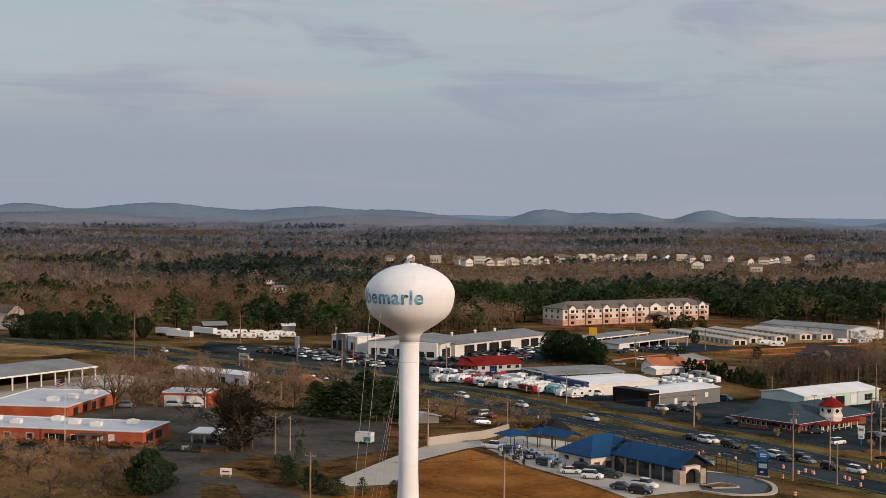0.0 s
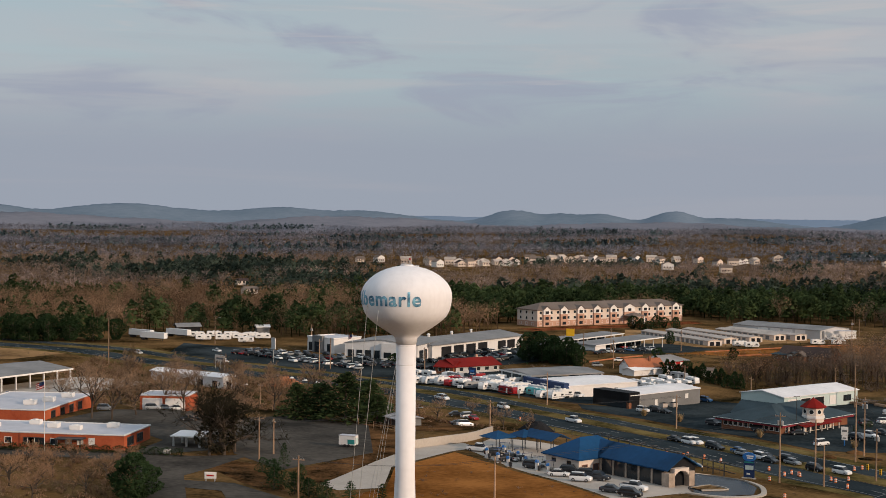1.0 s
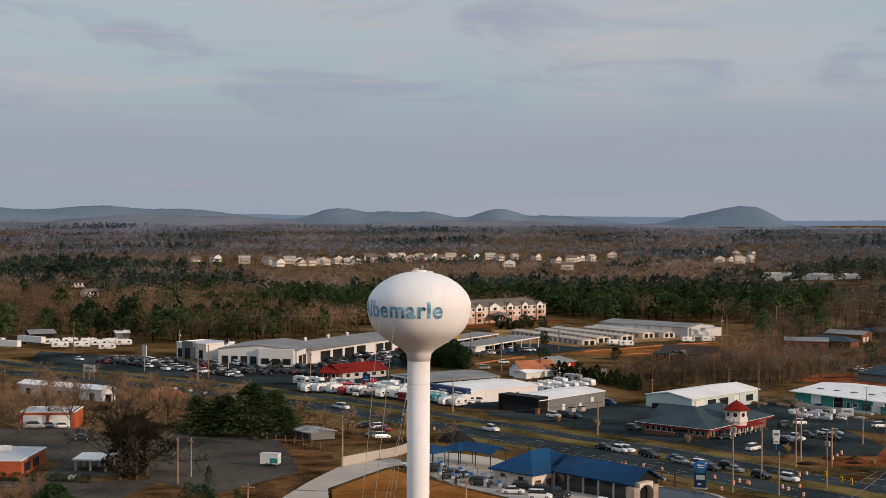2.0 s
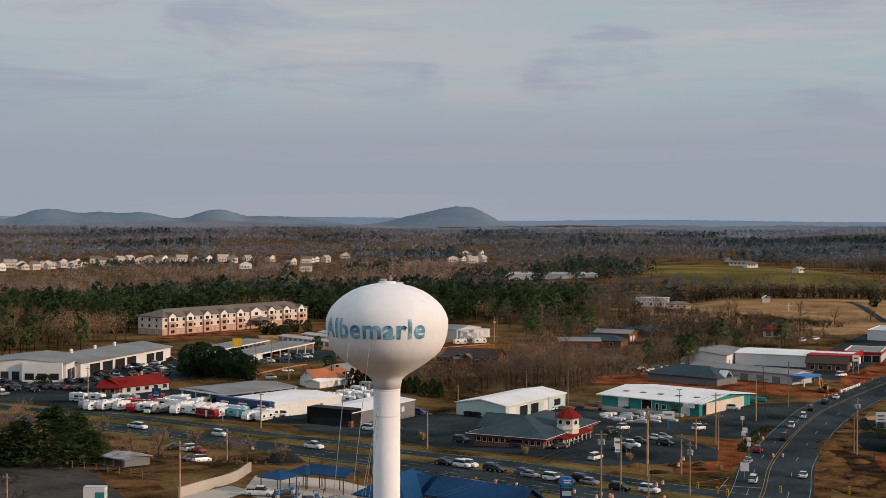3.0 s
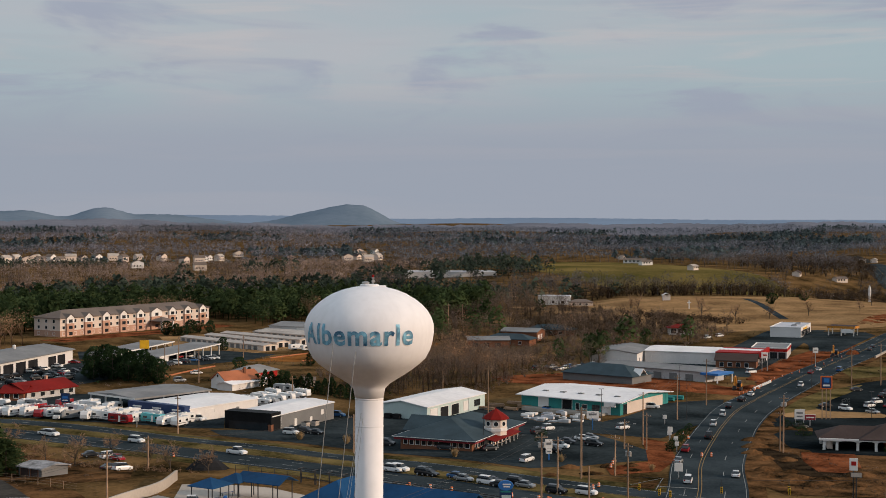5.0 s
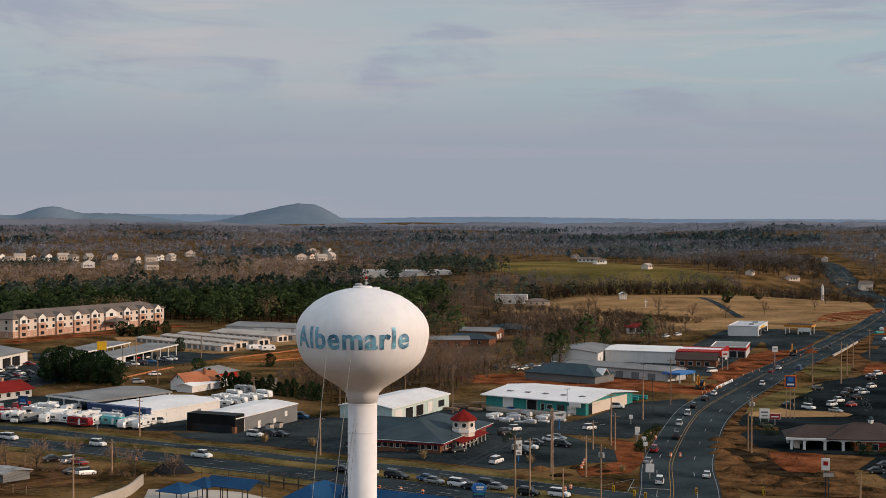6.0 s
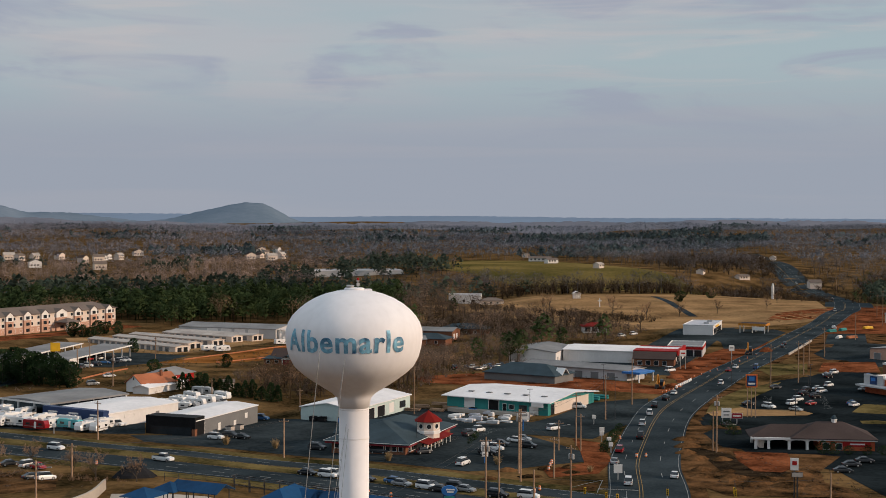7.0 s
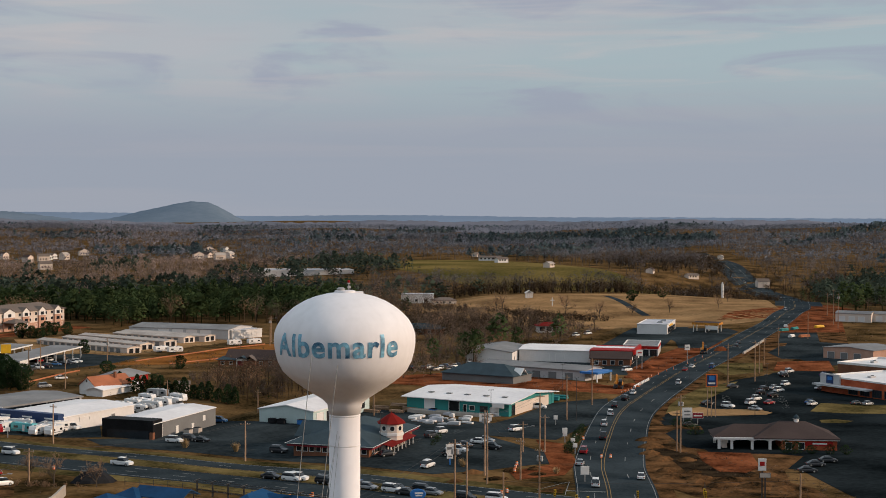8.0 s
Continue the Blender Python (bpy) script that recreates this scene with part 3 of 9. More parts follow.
WIDE_END = STREET[next(i for i, p in enumerate(STREET) if p.y > 600):]
strip("road", WIDE_END, -15.0, -7.5, 0.09, M["asphalt"], "turning lane along the climbing street", "road")
strip("road", WIDE_END, 8.4, 14.0, 0.09, M["asphalt"], "turning lane along the climbing street", "road")
for off in (6.56,):
    strip("lane_marking", HIGHWAY, off, off + 0.22, 0.09, M["line_white"], "dashed white lane line", "lane marking", dash=3, gap=9)
for off in (-6.38, -9.66):
    strip("lane_marking", HIGHWAY, off, off + 0.22, 0.09, M["line_white"], "dashed white lane line", "lane marking", dash=3, gap=9)
for off in (3.46, -3.55, 10.02, -13.21):
    strip("edge_line", HIGHWAY, off, off + 0.2, 0.09, M["line_yellow"] if abs(off) < 5 else M["line_white"], "painted edge line of the highway", "lane marking")
for off in (0.31, -0.31):
    strip("centre_line", STREET, off + 1.9, off + 2.06, 0.12, M["line_yellow"], "double yellow centre line", "lane marking")
for off in (-7.09, 7.98):
    strip("edge_line", STREET, off, off + 0.13, 0.12, M["line_white"], "white edge line of the side street", "lane marking")
for off in (-3.01, 4.79):
    strip("lane_marking", STREET, off, off + 0.16, 0.12, M["line_white"], "dashed white lane line", "lane marking", dash=6, gap=18)


# ---- water tower ----
TANK = [(1.29, -6.74), (1.30, -6.12), (1.44, -5.32), (1.86, -4.88), (2.57, -4.43), (3.28, -3.99), (3.99, -3.50), (4.56, -3.06), (5.10, -2.53), (5.50, -1.77), (5.72, -0.98), (5.83, -0.18), (5.81, 0.51), (5.60, 1.13), (5.27, 1.69), (4.80, 2.20), (4.16, 2.73), (3.38, 3.20), (2.50, 3.56), (1.55, 3.80), (0.71, 3.93), (0.27, 3.95)]
TANK_Z = 44.0


def tank_radius(z):
    for (r0, z0), (r1, z1) in zip(TANK, TANK[1:]):
        if z0 <= z <= z1:
            return r0 + (r1 - r0) * (z - z0) / (z1 - z0)
    return 1.5


def water_tower():
    base = gz(0, 0)
    top = root("water_tower", pose(0, 0, base), "white spheroid water tower on a single tapered pedestal, blue town lettering", "water tower")
    up = TANK_Z - base
    cap = up - 0.36
    bm = add_lathe(bmesh.new(), [(r, z + up) for r, z in TANK[1:]], 64)
    part("tank", bm, M["tank"], top, smooth=True)
    bm = add_lathe(bmesh.new(), [(4.1, -1.0), (4.1, 0.4), (3.0, 2.7), (2.0, 6.2), (1.4, 10.6), (1.28, 14.0), (1.28, up - 6.1)], 40)
    part("column", bm, M["tank"], top, smooth=True)
    for z in (6.25, 8.7):
        bm = add_lathe(bmesh.new(), [(1.28, up - z - 0.05), (1.3, up - z - 0.04), (1.3, up - z + 0.04), (1.28, up - z + 0.05)], 40)
        part("ring", bm, M["tank"], top)
    bm = add_lathe(bmesh.new(), [(0.85, cap + 4.25), (0.85, cap + 4.4), (0.75, cap + 4.44)], 24)
    part("hatch_ring", bm, M["tank"], top)
    bm = add_lathe(bmesh.new(), [(0.32, cap + 4.4), (0.32, cap + 4.58), (0.38, cap + 4.6), (0.2, cap + 4.68)], 16, (-0.35, 0))
    part("vent", bm, M["steel"], top)
    bm = tube((0.35, 0.1, cap + 4.25), (0.35, 0.1, cap + 4.95), 0.06, 0.05)
    add_box(bm, 0.24, 0.5, -0.05, 0.22, cap + 4.6, cap + 4.8)
    add_box(bm, 0.24, 0.46, -0.01, 0.21, cap + 4.95, cap + 5.05)
    part("beacon_mast", bm, M["steel"], top, "short mast with an obstruction light")
    part("beacon", add_lathe(bmesh.new(), [(0.1, cap + 5.05), (0.12, cap + 5.2), (0.06, cap + 5.28)], 10, (0.35, 0.1)), M["red"], top, "red obstruction light")
    part("side_hatch", box(0.9, 1.5, -0.3, 0.3, cap + 4.1, cap + 4.32), M["tank"], top)
    # the town's name, bent round the tank
    cu = bpy.data.curves.new("lettering", "FONT")
    cu.body, cu.size, cu.offset, cu.space_character = "Albemarle", 2.5, 0.062, 1.1
    ob = bpy.data.objects.new("lettering", cu)
    scene.collection.objects.link(ob)
    bpy.context.view_layer.update()
    me = bpy.data.meshes.new_from_object(ob.evaluated_get(bpy.context.evaluated_depsgraph_get()))
    bpy.data.objects.remove(ob)
    bm = bmesh.new()
    bm.from_mesh(me)
    xs = [v.co.x for v in bm.verts]
    lo, hi = min(xs), max(xs)
    for axis, a, b, s in ((0, lo, hi, 0.25), (1, -1, 3, 0.3)):
        k = a + s
        while k < b:
            co, no = [0, 0, 0], [0, 0, 0]
            co[axis], no[axis] = k, 1
            bmesh.ops.bisect_plane(bm, geom=bm.verts[:] + bm.edges[:] + bm.faces[:], plane_co=co, plane_no=no)
            k += s
    left, arc = 65.0, 111.0
    for v in bm.verts:
        az = radians(-90 - 17.9 - left + arc * (v.co.x - lo) / (hi - lo))
        z = v.co.y - 0.93
        r = tank_radius(z) + 0.045
        v.co = (r * math.cos(az), r * math.sin(az), z + up)
    part("lettering", bm, M["letter"], top, "worn blue painted town name")
    # work lines that hang from the tank to the ground
    for p, q, thin in (((-4.18, -4.41, 43.2), (-7.4, -2.9, 7.2), 0.03), ((-2.5, -5.88, 42.6), (-6.2, -4.1, 7.2), 0.03), ((-0.95, -0.95, 36.6), (-5.4, -2.6, 7.2), 0.018), ((-0.8, -1.05, 36.2), (-4.6, -3.4, 7.2), 0.018), ((-1.1, -0.8, 35.4), (-6.4, -2.2, 7.2), 0.018)):
        p, q = Vector(p) - Vector((0, 0, base)), Vector(q) - Vector((0, 0, base))
        bm, rings = bmesh.new(), []
        for k in range(13):
            t = k / 12
            c = p.lerp(q, t)
            rings.append([bm.verts.new(c + Vector((thin * math.cos(j * math.tau / 4), thin * math.sin(j * math.tau / 4), 0))) for j in range(4)])
        for p0, p1 in zip(rings, rings[1:]):
            for j in range(4):
                bm.faces.new((p0[j], p0[(j + 1) % 4], p1[(j + 1) % 4], p1[j]))
        part("cable", bm, M["steel"], top, "thin hanging work line")
    return top


water_tower()


# ---- buildings ----
def add_slab(bm, pts, thick):
    """A sheet of given thickness below a flat polygon, turned upwards."""
    a = sum(((pts[i][0] * pts[(i + 1) % len(pts)][1] - pts[(i + 1) % len(pts)][0] * pts[i][1]) for i in range(len(pts))))
    pts = pts if a > 0 else pts[::-1]
    top = [bm.verts.new(p) for p in pts]
    low = [bm.verts.new((p[0], p[1], p[2] - thick)) for p in pts]
    bm.faces.new(top)
    bm.faces.new(low[::-1])
    n = len(pts)
    for i in range(n):
        bm.faces.new((top[i], low[i], low[(i + 1) % n], top[(i + 1) % n]))


def roof_mesh(kind, L, W, H, rise, o, thick=0.22):
    bm = bmesh.new()
    x0, x1, y0, y1, z0, z1 = -o, L + o, -o, W + o, H, H + rise
    if kind == "gable_x":
        ym = W / 2
        add_slab(bm, [(x0, y0, z0), (x1, y0, z0), (x1, ym, z1), (x0, ym, z1)], thick)
        add_slab(bm, [(x0, ym, z1), (x1, ym, z1), (x1, y1, z0), (x0, y1, z0)], thick)
    elif kind == "gable_y":
        xm = L / 2
        add_slab(bm, [(x0, y0, z0), (xm, y0, z1), (xm, y1, z1), (x0, y1, z0)], thick)
        add_slab(bm, [(xm, y0, z1), (x1, y0, z0), (x1, y1, z0), (xm, y1, z1)], thick)
    elif kind == "hip":
        s = min(L, W) / 2 + o
        if L >= W:
            a, b = (x0 + s, W / 2, z1), (x1 - s, W / 2, z1)
        else:
            a, b = (L / 2, y0 + s, z1), (L / 2, y1 - s, z1)
        c = [(x0, y0, z0), (x1, y0, z0), (x1, y1, z0), (x0, y1, z0)]
        if L >= W:
            for q in ([c[0], c[1], b, a], [c[1], c[2], b], [c[2], c[3], a, b], [c[3], c[0], a]):
                add_slab(bm, q, thick)
        else:
            for q in ([c[0], c[1], a], [c[1], c[2], b, a], [c[2], c[3], b], [c[3], c[0], a, b]):
                add_slab(bm, q, thick)
    elif kind == "shed":
        add_slab(bm, [(x0, y0, z0), (x1, y0, z0), (x1, y1, z1), (x0, y1, z1)], thick)
    return bm


def opening(parent, face, L, W, s, w, z0, h, kind):
    """A window, door, shutter or open bay set on one face of a building: f front, r right, b back, l left."""
    org, ux, out = {"f": ((0, 0), (1, 0), (0, -1)), "r": ((L, 0), (0, 1), (1, 0)), "b": ((L, W), (-1, 0), (0, 1)), "l": ((0, W), (0, -1), (-1, 0))}[face]

    def put(bm, s0, s1, d0, d1, za, zb):
        xs = [org[0] + ux[0] * a + out[0] * d for a in (s0, s1) for d in (d0, d1)]
        ys = [org[1] + ux[1] * a + out[1] * d for a in (s0, s1) for d in (d0, d1)]
        return add_box(bm, min(xs), max(xs), min(ys), max(ys), za, zb)

    # an open bay is a dark sheet in place of its shaded inside
    name, rim, fill = {"window": ("window", "trim_white", "glass"), "door": ("door", "trim_white", "dark"), "white_door": ("door", "trim_white", "trim_white"),
                       "shutter": ("shutter_door", "trim_white", "white_wall"), "bay": ("open_bay", "white_wall", "dark"), "brown_door": ("door", "dull_brick", "dark_shingle"),
                       "dark_window": ("window", "dark_steel", "glass"), "panel": ("panel", "trim_white", "white_wall"), "grey_door": ("shutter_door", "grey_wall", "mid_grey")}[kind]
    e = 0.1 if w < 2 else 0.16
    bm = bmesh.new()
    put(bm, s - e, s, -0.1, 0.1, z0, z0 + h + e)
    put(bm, s + w, s + w + e, -0.1, 0.1, z0, z0 + h + e)
    put(bm, s, s + w, -0.1, 0.1, z0 + h, z0 + h + e)
    if name == "window":
        put(bm, s - e, s + w + e, -0.1, 0.13, z0 - e, z0)
        if w > 1.6:
            for k in range(1, int(w / 1.2) + 1):
                x = s + w * k / (int(w / 1.2) + 1)
                put(bm, x - 0.03, x + 0.03, -0.05, 0.07, z0, z0 + h)
    ob = part(name, bm, M[rim], parent)
    bm = bmesh.new()
    put(bm, s, s + w, -0.08, 0.03, z0, z0 + h)
    if kind == "shutter":
        k = z0 + 0.5
        while k < z0 + h:
            put(bm, s, s + w, 0.03, 0.045, k, k + 0.42)
            k += 0.5
    part("pane" if name == "window" else "leaf", bm, M[fill], ob)
    return ob


def building(name, label, category, a, b, depth, H, wall, roof, roof_mat, rise=1.5, over=0.5, items=(), group="", base=None, stripe=None, wall_label="", z_add=0.0):
    """A building whose front runs from a to b (a on the left, seen from outside) and that goes back by depth."""
    d = Vector(b) - Vector(a)
    L, W = d.length, depth
    yaw = math.degrees(math.atan2(d.y, d.x))
    n = Vector((-d.y, d.x)) / L
    corners = [Vector(a), Vector(b), Vector(b) + n * W, Vector(a) + n * W]
    z = (min(gz(c.x, c.y) for c in corners) * 0.5 + 0.5 * gz(*((Vector(a) + Vector(b)) / 2)) if base is None else base) + z_add
    top = root(name, pose(a[0], a[1], z, 0, 0, yaw), label, category, group)
    bm = box(0, L, 0, W, -2.0, H)
    if roof == "gable_x":
        for x in (0, L):
            t = [bm.verts.new(p) for p in ((x, 0, H), (x, W, H), (x, W / 2, H + rise - 0.1))]
            bm.faces.new(t if x else t[::-1])
    if roof == "gable_y":
        for y in (0, W):
            t = [bm.verts.new(p) for p in ((0, y, H), (L, y, H), (L / 2, y, H + rise - 0.1))]
            bm.faces.new(t if not y else t[::-1])
    if roof == "shed":
        t = [bm.verts.new(p) for p in ((0, W, H), (L, W, H), (L, W, H + rise - 0.2), (0, W, H + rise - 0.2))]
        bm.faces.new(t[::-1])
        for x in (0, L):
            t = [bm.verts.new(p) for p in ((x, 0, H), (x, W, H), (x, W, H + rise - 0.2))]
            bm.faces.new(t if x else t[::-1])
    part("wall", bm, M[wall], top, wall_label)
    if stripe:
        smat, z0, z1, out = stripe
        part("band", box(-out, L + out, -out, W + out, z0, z1), M[smat], top)
    if roof == "flat":
        part("roof", box(-0.12, L + 0.12, -0.12, W + 0.12, H, H + 0.12), M[roof_mat], top)
        bm = bmesh.new()
        t, p = 0.22, rise
        add_box(bm, -0.15, L + 0.15, -0.15, t, H + 0.12, H + p)
        add_box(bm, -0.15, L + 0.15, W - t, W + 0.15, H + 0.12, H + p)
        add_box(bm, -0.15, t, t, W - t, H + 0.12, H + p)
        add_box(bm, L - t, L + 0.15, t, W - t, H + 0.12, H + p)
        part("parapet", bm, M["trim_white" if wall != "black" else "black"], top)
    else:
        part("roof", roof_mesh(roof, L, W, H + 0.02, rise, over), M[roof_mat], top)
    for face, s, w, z0, h, kind in items:
        opening(top, face, L, W, s, w, z0, h, kind)
    return top, L, W, H


def rooftop_unit(top, x, y, z, sx=2.0, sy=1.6, h=1.1):
    """A boxy air conditioner on a curb, with a fan cowl."""
    bm = box(x, x + sx, y, y + sy, z + 0.15, z + h)
    add_box(bm, x + 0.1, x + sx - 0.1, y + 0.1, y + sy - 0.1, z, z + 0.15)
    add_lathe(bm, [(0.5, z + h), (0.5, z + h + 0.15), (0.4, z + h + 0.16)], 10, (x + sx / 2, y + sy / 2))
    return part("rooftop_unit", bm, M["trim_white"], top, "boxy white rooftop air conditioner")


def row(face, s, step, n, w, z0, h, kind):
    return [(face, s + k * step, w, z0, h, kind) for k in range(n)]


def open_shelter(name, label, a, b, depth, H, roof_mat, bays, post="white_wall", end_wall=0.0, roof="shed", rise=0.4, category="canopy", fascia=0.45, back=False):
    """A long roof on posts, with an optional closed end on the left."""
    d = Vector(b) - Vector(a)
    L = d.length
    yaw = math.degrees(math.atan2(d.y, d.x))
    z = gz(*((Vector(a) + Vector(b)) / 2))
    top = root(name, pose(a[0], a[1], z, 0, 0, yaw), label, category)
    part("roof", roof_mesh(roof, L, depth, H, rise, 0.5, fascia), M[roof_mat], top)
    part("fascia", box(-0.55, L + 0.55, -0.56, -0.5, H - fascia, H + 0.05), M["trim_white"], top)
    for k in range(bays + 1):
        x = L * k / bays
        for y in (0.2, depth - 0.2):
            part("post", box(x - 0.2, x + 0.2, y - 0.2, y + 0.2, -1.5, H - 0.1), M[post], top)
    if end_wall:
        part("end_wall", box(0, end_wall, 0, depth, -1.5, H - 0.05), M["white_wall"], top)
    if back:
        part("back_wall", box(0, L, depth - 0.3, depth, -1.5, H - 0.05), M["dark"], top)
    return top


# the brick offices and garage by the near left
t, L, W, H = building("brick_office", "long orange-red brick office with a pale flat roof", "building", (-126, 105.6), (-79.5, 105.6), 15.5, 3.1, "brick", "flat", "membrane", 0.28,
                      items=row("f", 4, 5.2, 6, 1.5, 0.9, 1.2, "window") + row("f", 33.5, 2.6, 3, 1.2, 0.9, 1.5, "white_door") + [("f", 24, 4.5, 0.9, 1.2, "dark_window")] + row("r", 2, 5.5, 2, 3.2, 0.8, 1.6, "dark_window"))
for x, y in ((6, 9), (13, 5), (26, 7), (32, 5), (38.5, 10), (20, 11)):
    rooftop_unit(t, x, y, H + 0.12, 2.4, 1.8, 1.0)
part("porch_roof", box(L - 14.5, L - 8.5, -2.6, 0, 2.3, 2.6), M["dark_steel"], t)
for x in (L - 14.2, L - 8.8):
    part("porch_post", box(x - 0.1, x + 0.1, -2.5, -2.3, -1, 2.3), M["dark_steel"], t)
t, L, W, H = building("brick_hall", "orange-red brick hall with a pale flat roof", "building", (-138, 142.5), (-114.7, 143.5), 33, 3.1, "brick", "flat", "membrane", 0.28,
                      items=row("r", 4, 6, 4, 2.4, 0.6, 1.8, "dark_window"))
for x, y in ((14, 9), (16.5, 15), (18, 24)):
    rooftop_unit(t, x, y, H + 0.12, 2.8, 2.2, 1.2)
building("brick_garage", "red brick garage with two wide white shutter doors", "garage", (-101.3, 171.6), (-88.5, 172.5), 10, 4.0, "brick", "flat", "membrane", 0.25,
         items=[("f", 0.9, 5.0, 0, 3.1, "shutter"), ("f", 7.0, 5.0, 0, 3.1, "shutter")])
open_shelter("market_shelter", "long grey metal roof on white posts", (-164, 184), (-146.4, 231), 27, 4.4, "metal_grey", 9, roof="gable_x", rise=1.6, back=True)
open_shelter("carport", "small white metal carport", (-71.2, 113), (-65.2, 112.6), 5, 2.4, "metal_white", 2, post="steel", fascia=0.2)

# the car dealership across the highway
t, L, W, H = building("car_dealership", "white car dealership with a long grey metal roof", "dealership", (-85.5, 346), (-56, 340), 30, 6.0, "white_wall", "gable_y", "metal_grey", 1.6, 0.3,
                      items=row("f", 1.5, 3.6, 4, 2.2, 0.6, 2.6, "dark_window") + row("f", 17, 4.0, 3, 3.0, 0.3, 3.2, "dark_window") + row("r", 2, 4.5, 2, 3.4, 0.3, 3.4, "dark_window"))
part("facade", box(16, 29.2, -1.6, -0.2, 0, 6.3), M["white_wall"], t)
for k in range(3):
    part("show_window", box(17 + k * 4.1, 20 + k * 4.1, -1.68, -1.6, 0.8, 2.9), M["glass"], t)
t, L, W, H = building("service_hall", "white service hall with open bays and a grey roof", "workshop", (-52, 350), (-22.5, 408), 24, 5.2, "white_wall", "gable_x", "metal_grey", 1.8, 0.8,
                      items=row("f", 6, 8.5, 4, 6.8, 0, 4.2, "bay") + row("f", 46, 7, 2, 6, 0.4, 3.6, "bay"))
for x in (14, 30, 44):
    part("roof_vent", add_lathe(bmesh.new(), [(0.5, H + 1.5), (0.5, H + 2.6), (0.8, H + 2.7), (0.3, H + 3.2)], 10, (x, 12)), M["trim_white"], t)
t, L, W, H = building("showroom", "small showroom with a dark grey arched entry", "showroom", (-104, 361), (-91, 351), 14, 5.6, "white_wall", "flat", "membrane", 0.5,
                      items=row("f", 1, 3, 1, 2, 0.5, 3, "dark_window") + row("f", 12.5, 2, 1, 2, 0.5, 3, "dark_window"))
part("entry_arch", box(4.5, 10.5, -1.2, 0.2, 0, 6.6), M["mid_grey"], t)
part("entry", box(6, 9, -1.28, -1.2, 0, 4.2), M["glass"], t)

# red-roofed shop and the camper dealer's sheds
t, L, W, H = building("red_roof_shop", "low shop with a bright red metal roof", "shop", (-36.5, 306), (-22.5, 318), 12, 2.5, "grey_wall", "gable_x", "red_roof", 2.3, 0.8,
                      items=row("f", 1.5, 3.6, 5, 1.6, 0.8, 1.2, "window"))
part("chimney", box(13, 13.8, 7, 7.8, H + 1.0, H + 3.2), M["pink_brick"], t)
building("red_roof_wing", "lower wing with a red metal roof", "shop", (-44, 307), (-37.4, 305), 9, 2.3, "dull_brick", "gable_x", "red_roof", 1.9, 0.6, items=row("f", 1.2, 2.8, 2, 1.4, 0.8, 1.2, "window"))
open_shelter("sales_canopy", "open-sided shed with a flat grey metal roof", (-18.5, 288), (-6.8, 271.3), 27, 3.9, "metal_grey", 3, roof="gable_y", rise=0.7, back=True)

# camper dealer and black-fronted warehouse
t, L, W, H = building("camper_dealer_hall", "white metal hall with a navy blue sign box along its front", "warehouse", (-7.2, 266.9), (6.3, 250.8), 27, 3.9, "white_wall", "gable_y", "metal_white", 0.7, 0.25,
                      items=[("r", 18, 1.2, 0, 2.4, "grey_door"), ("r", 6, 3.5, 2.0, 0.9, "panel"), ("f", 2, 4, 0, 3, "bay"), ("f", 8, 4, 0, 3, "bay")])
part("sign_box", box(-0.5, L + 0.2, -2.0, 0.05, 2.2, 4.7), M["blue_panel"], t, "navy blue sign box")
for x, w in ((1.5, 3.4), (9.0, 3.4), (16.5, 3.2)):
    part("sign_bar", box(x, x + w, -2.06, -2.0, 3.3, 3.7), M["trim_white"], t)
t, L, W, H = building("black_front_warehouse", "grey metal warehouse with a black cladded front", "warehouse", (15.0, 239.2), (25.4, 230.3), 32, 4.3, "mid_grey", "gable_y", "metal_white", 0.7, 0.2,
                      items=[("r", 1.5, 2.6, 0.4, 3.0, "panel"), ("r", 11, 1.1, 0, 2.2, "white_door"), ("r", 19, 1.1, 0.5, 1.2, "white_door"), ("r", 25, 1.2, 1.6, 1.3, "panel")])
part("black_facade", box(-0.4, L + 0.15, -0.6, 4.0, 0, 5.1), M["black"], t, "black cladded shop front")
part("shop_window", box(1, L - 1, -0.66, -0.6, 0.2, 2.6), M["glass"], t)
part("corner_pier", box(L - 0.6, L + 0.3, -0.9, 0.2, 0, 2.2), M["dull_brick"], t)

# white house with a red tiled roof, its annex and outhouses
t, L, W, H = building("gabled_house", "white gabled house with an orange tiled roof", "house", (20, 327), (23.9, 320.2), 14, 2.8, "white_wall", "gable_y", "clay_roof", 2.7, 0.4,
                      items=[("f", 4.5, 1.0, 0.9, 1.3, "window"), ("f", 3.3, 0.7, 3.8, 0.8, "window")] + row("r", 2, 4, 3, 1.0, 0.9, 1.2, "window"))
part("chimney", box(5, 5.7, 9, 9.7, H, H + 3.6), M["dull_brick"], t)
building("red_annex", "annex with red walls and a grey hipped roof", "house", (33.5, 338), (45, 350), 9, 3.0, "red", "hip", "metal_grey", 2.0, 0.6, items=row("f", 2, 3.5, 4, 1.0, 0.3, 2.0, "white_door"))
building("white_shed", "low white-roofed storage shed", "shed", (25.5, 316.5), (39, 330), 6, 2.1, "white_wall", "gable_x", "metal_white", 0.8, 0.5)
building("tan_hut", "small tan wooden hut", "hut", (49.3, 323.1), (53.2, 322.4), 3.5, 2.3, "cream", "gable_x", "brown_shingle", 0.9, 0.3, items=[("f", 1.4, 0.9, 0, 1.8, "brown_door")])

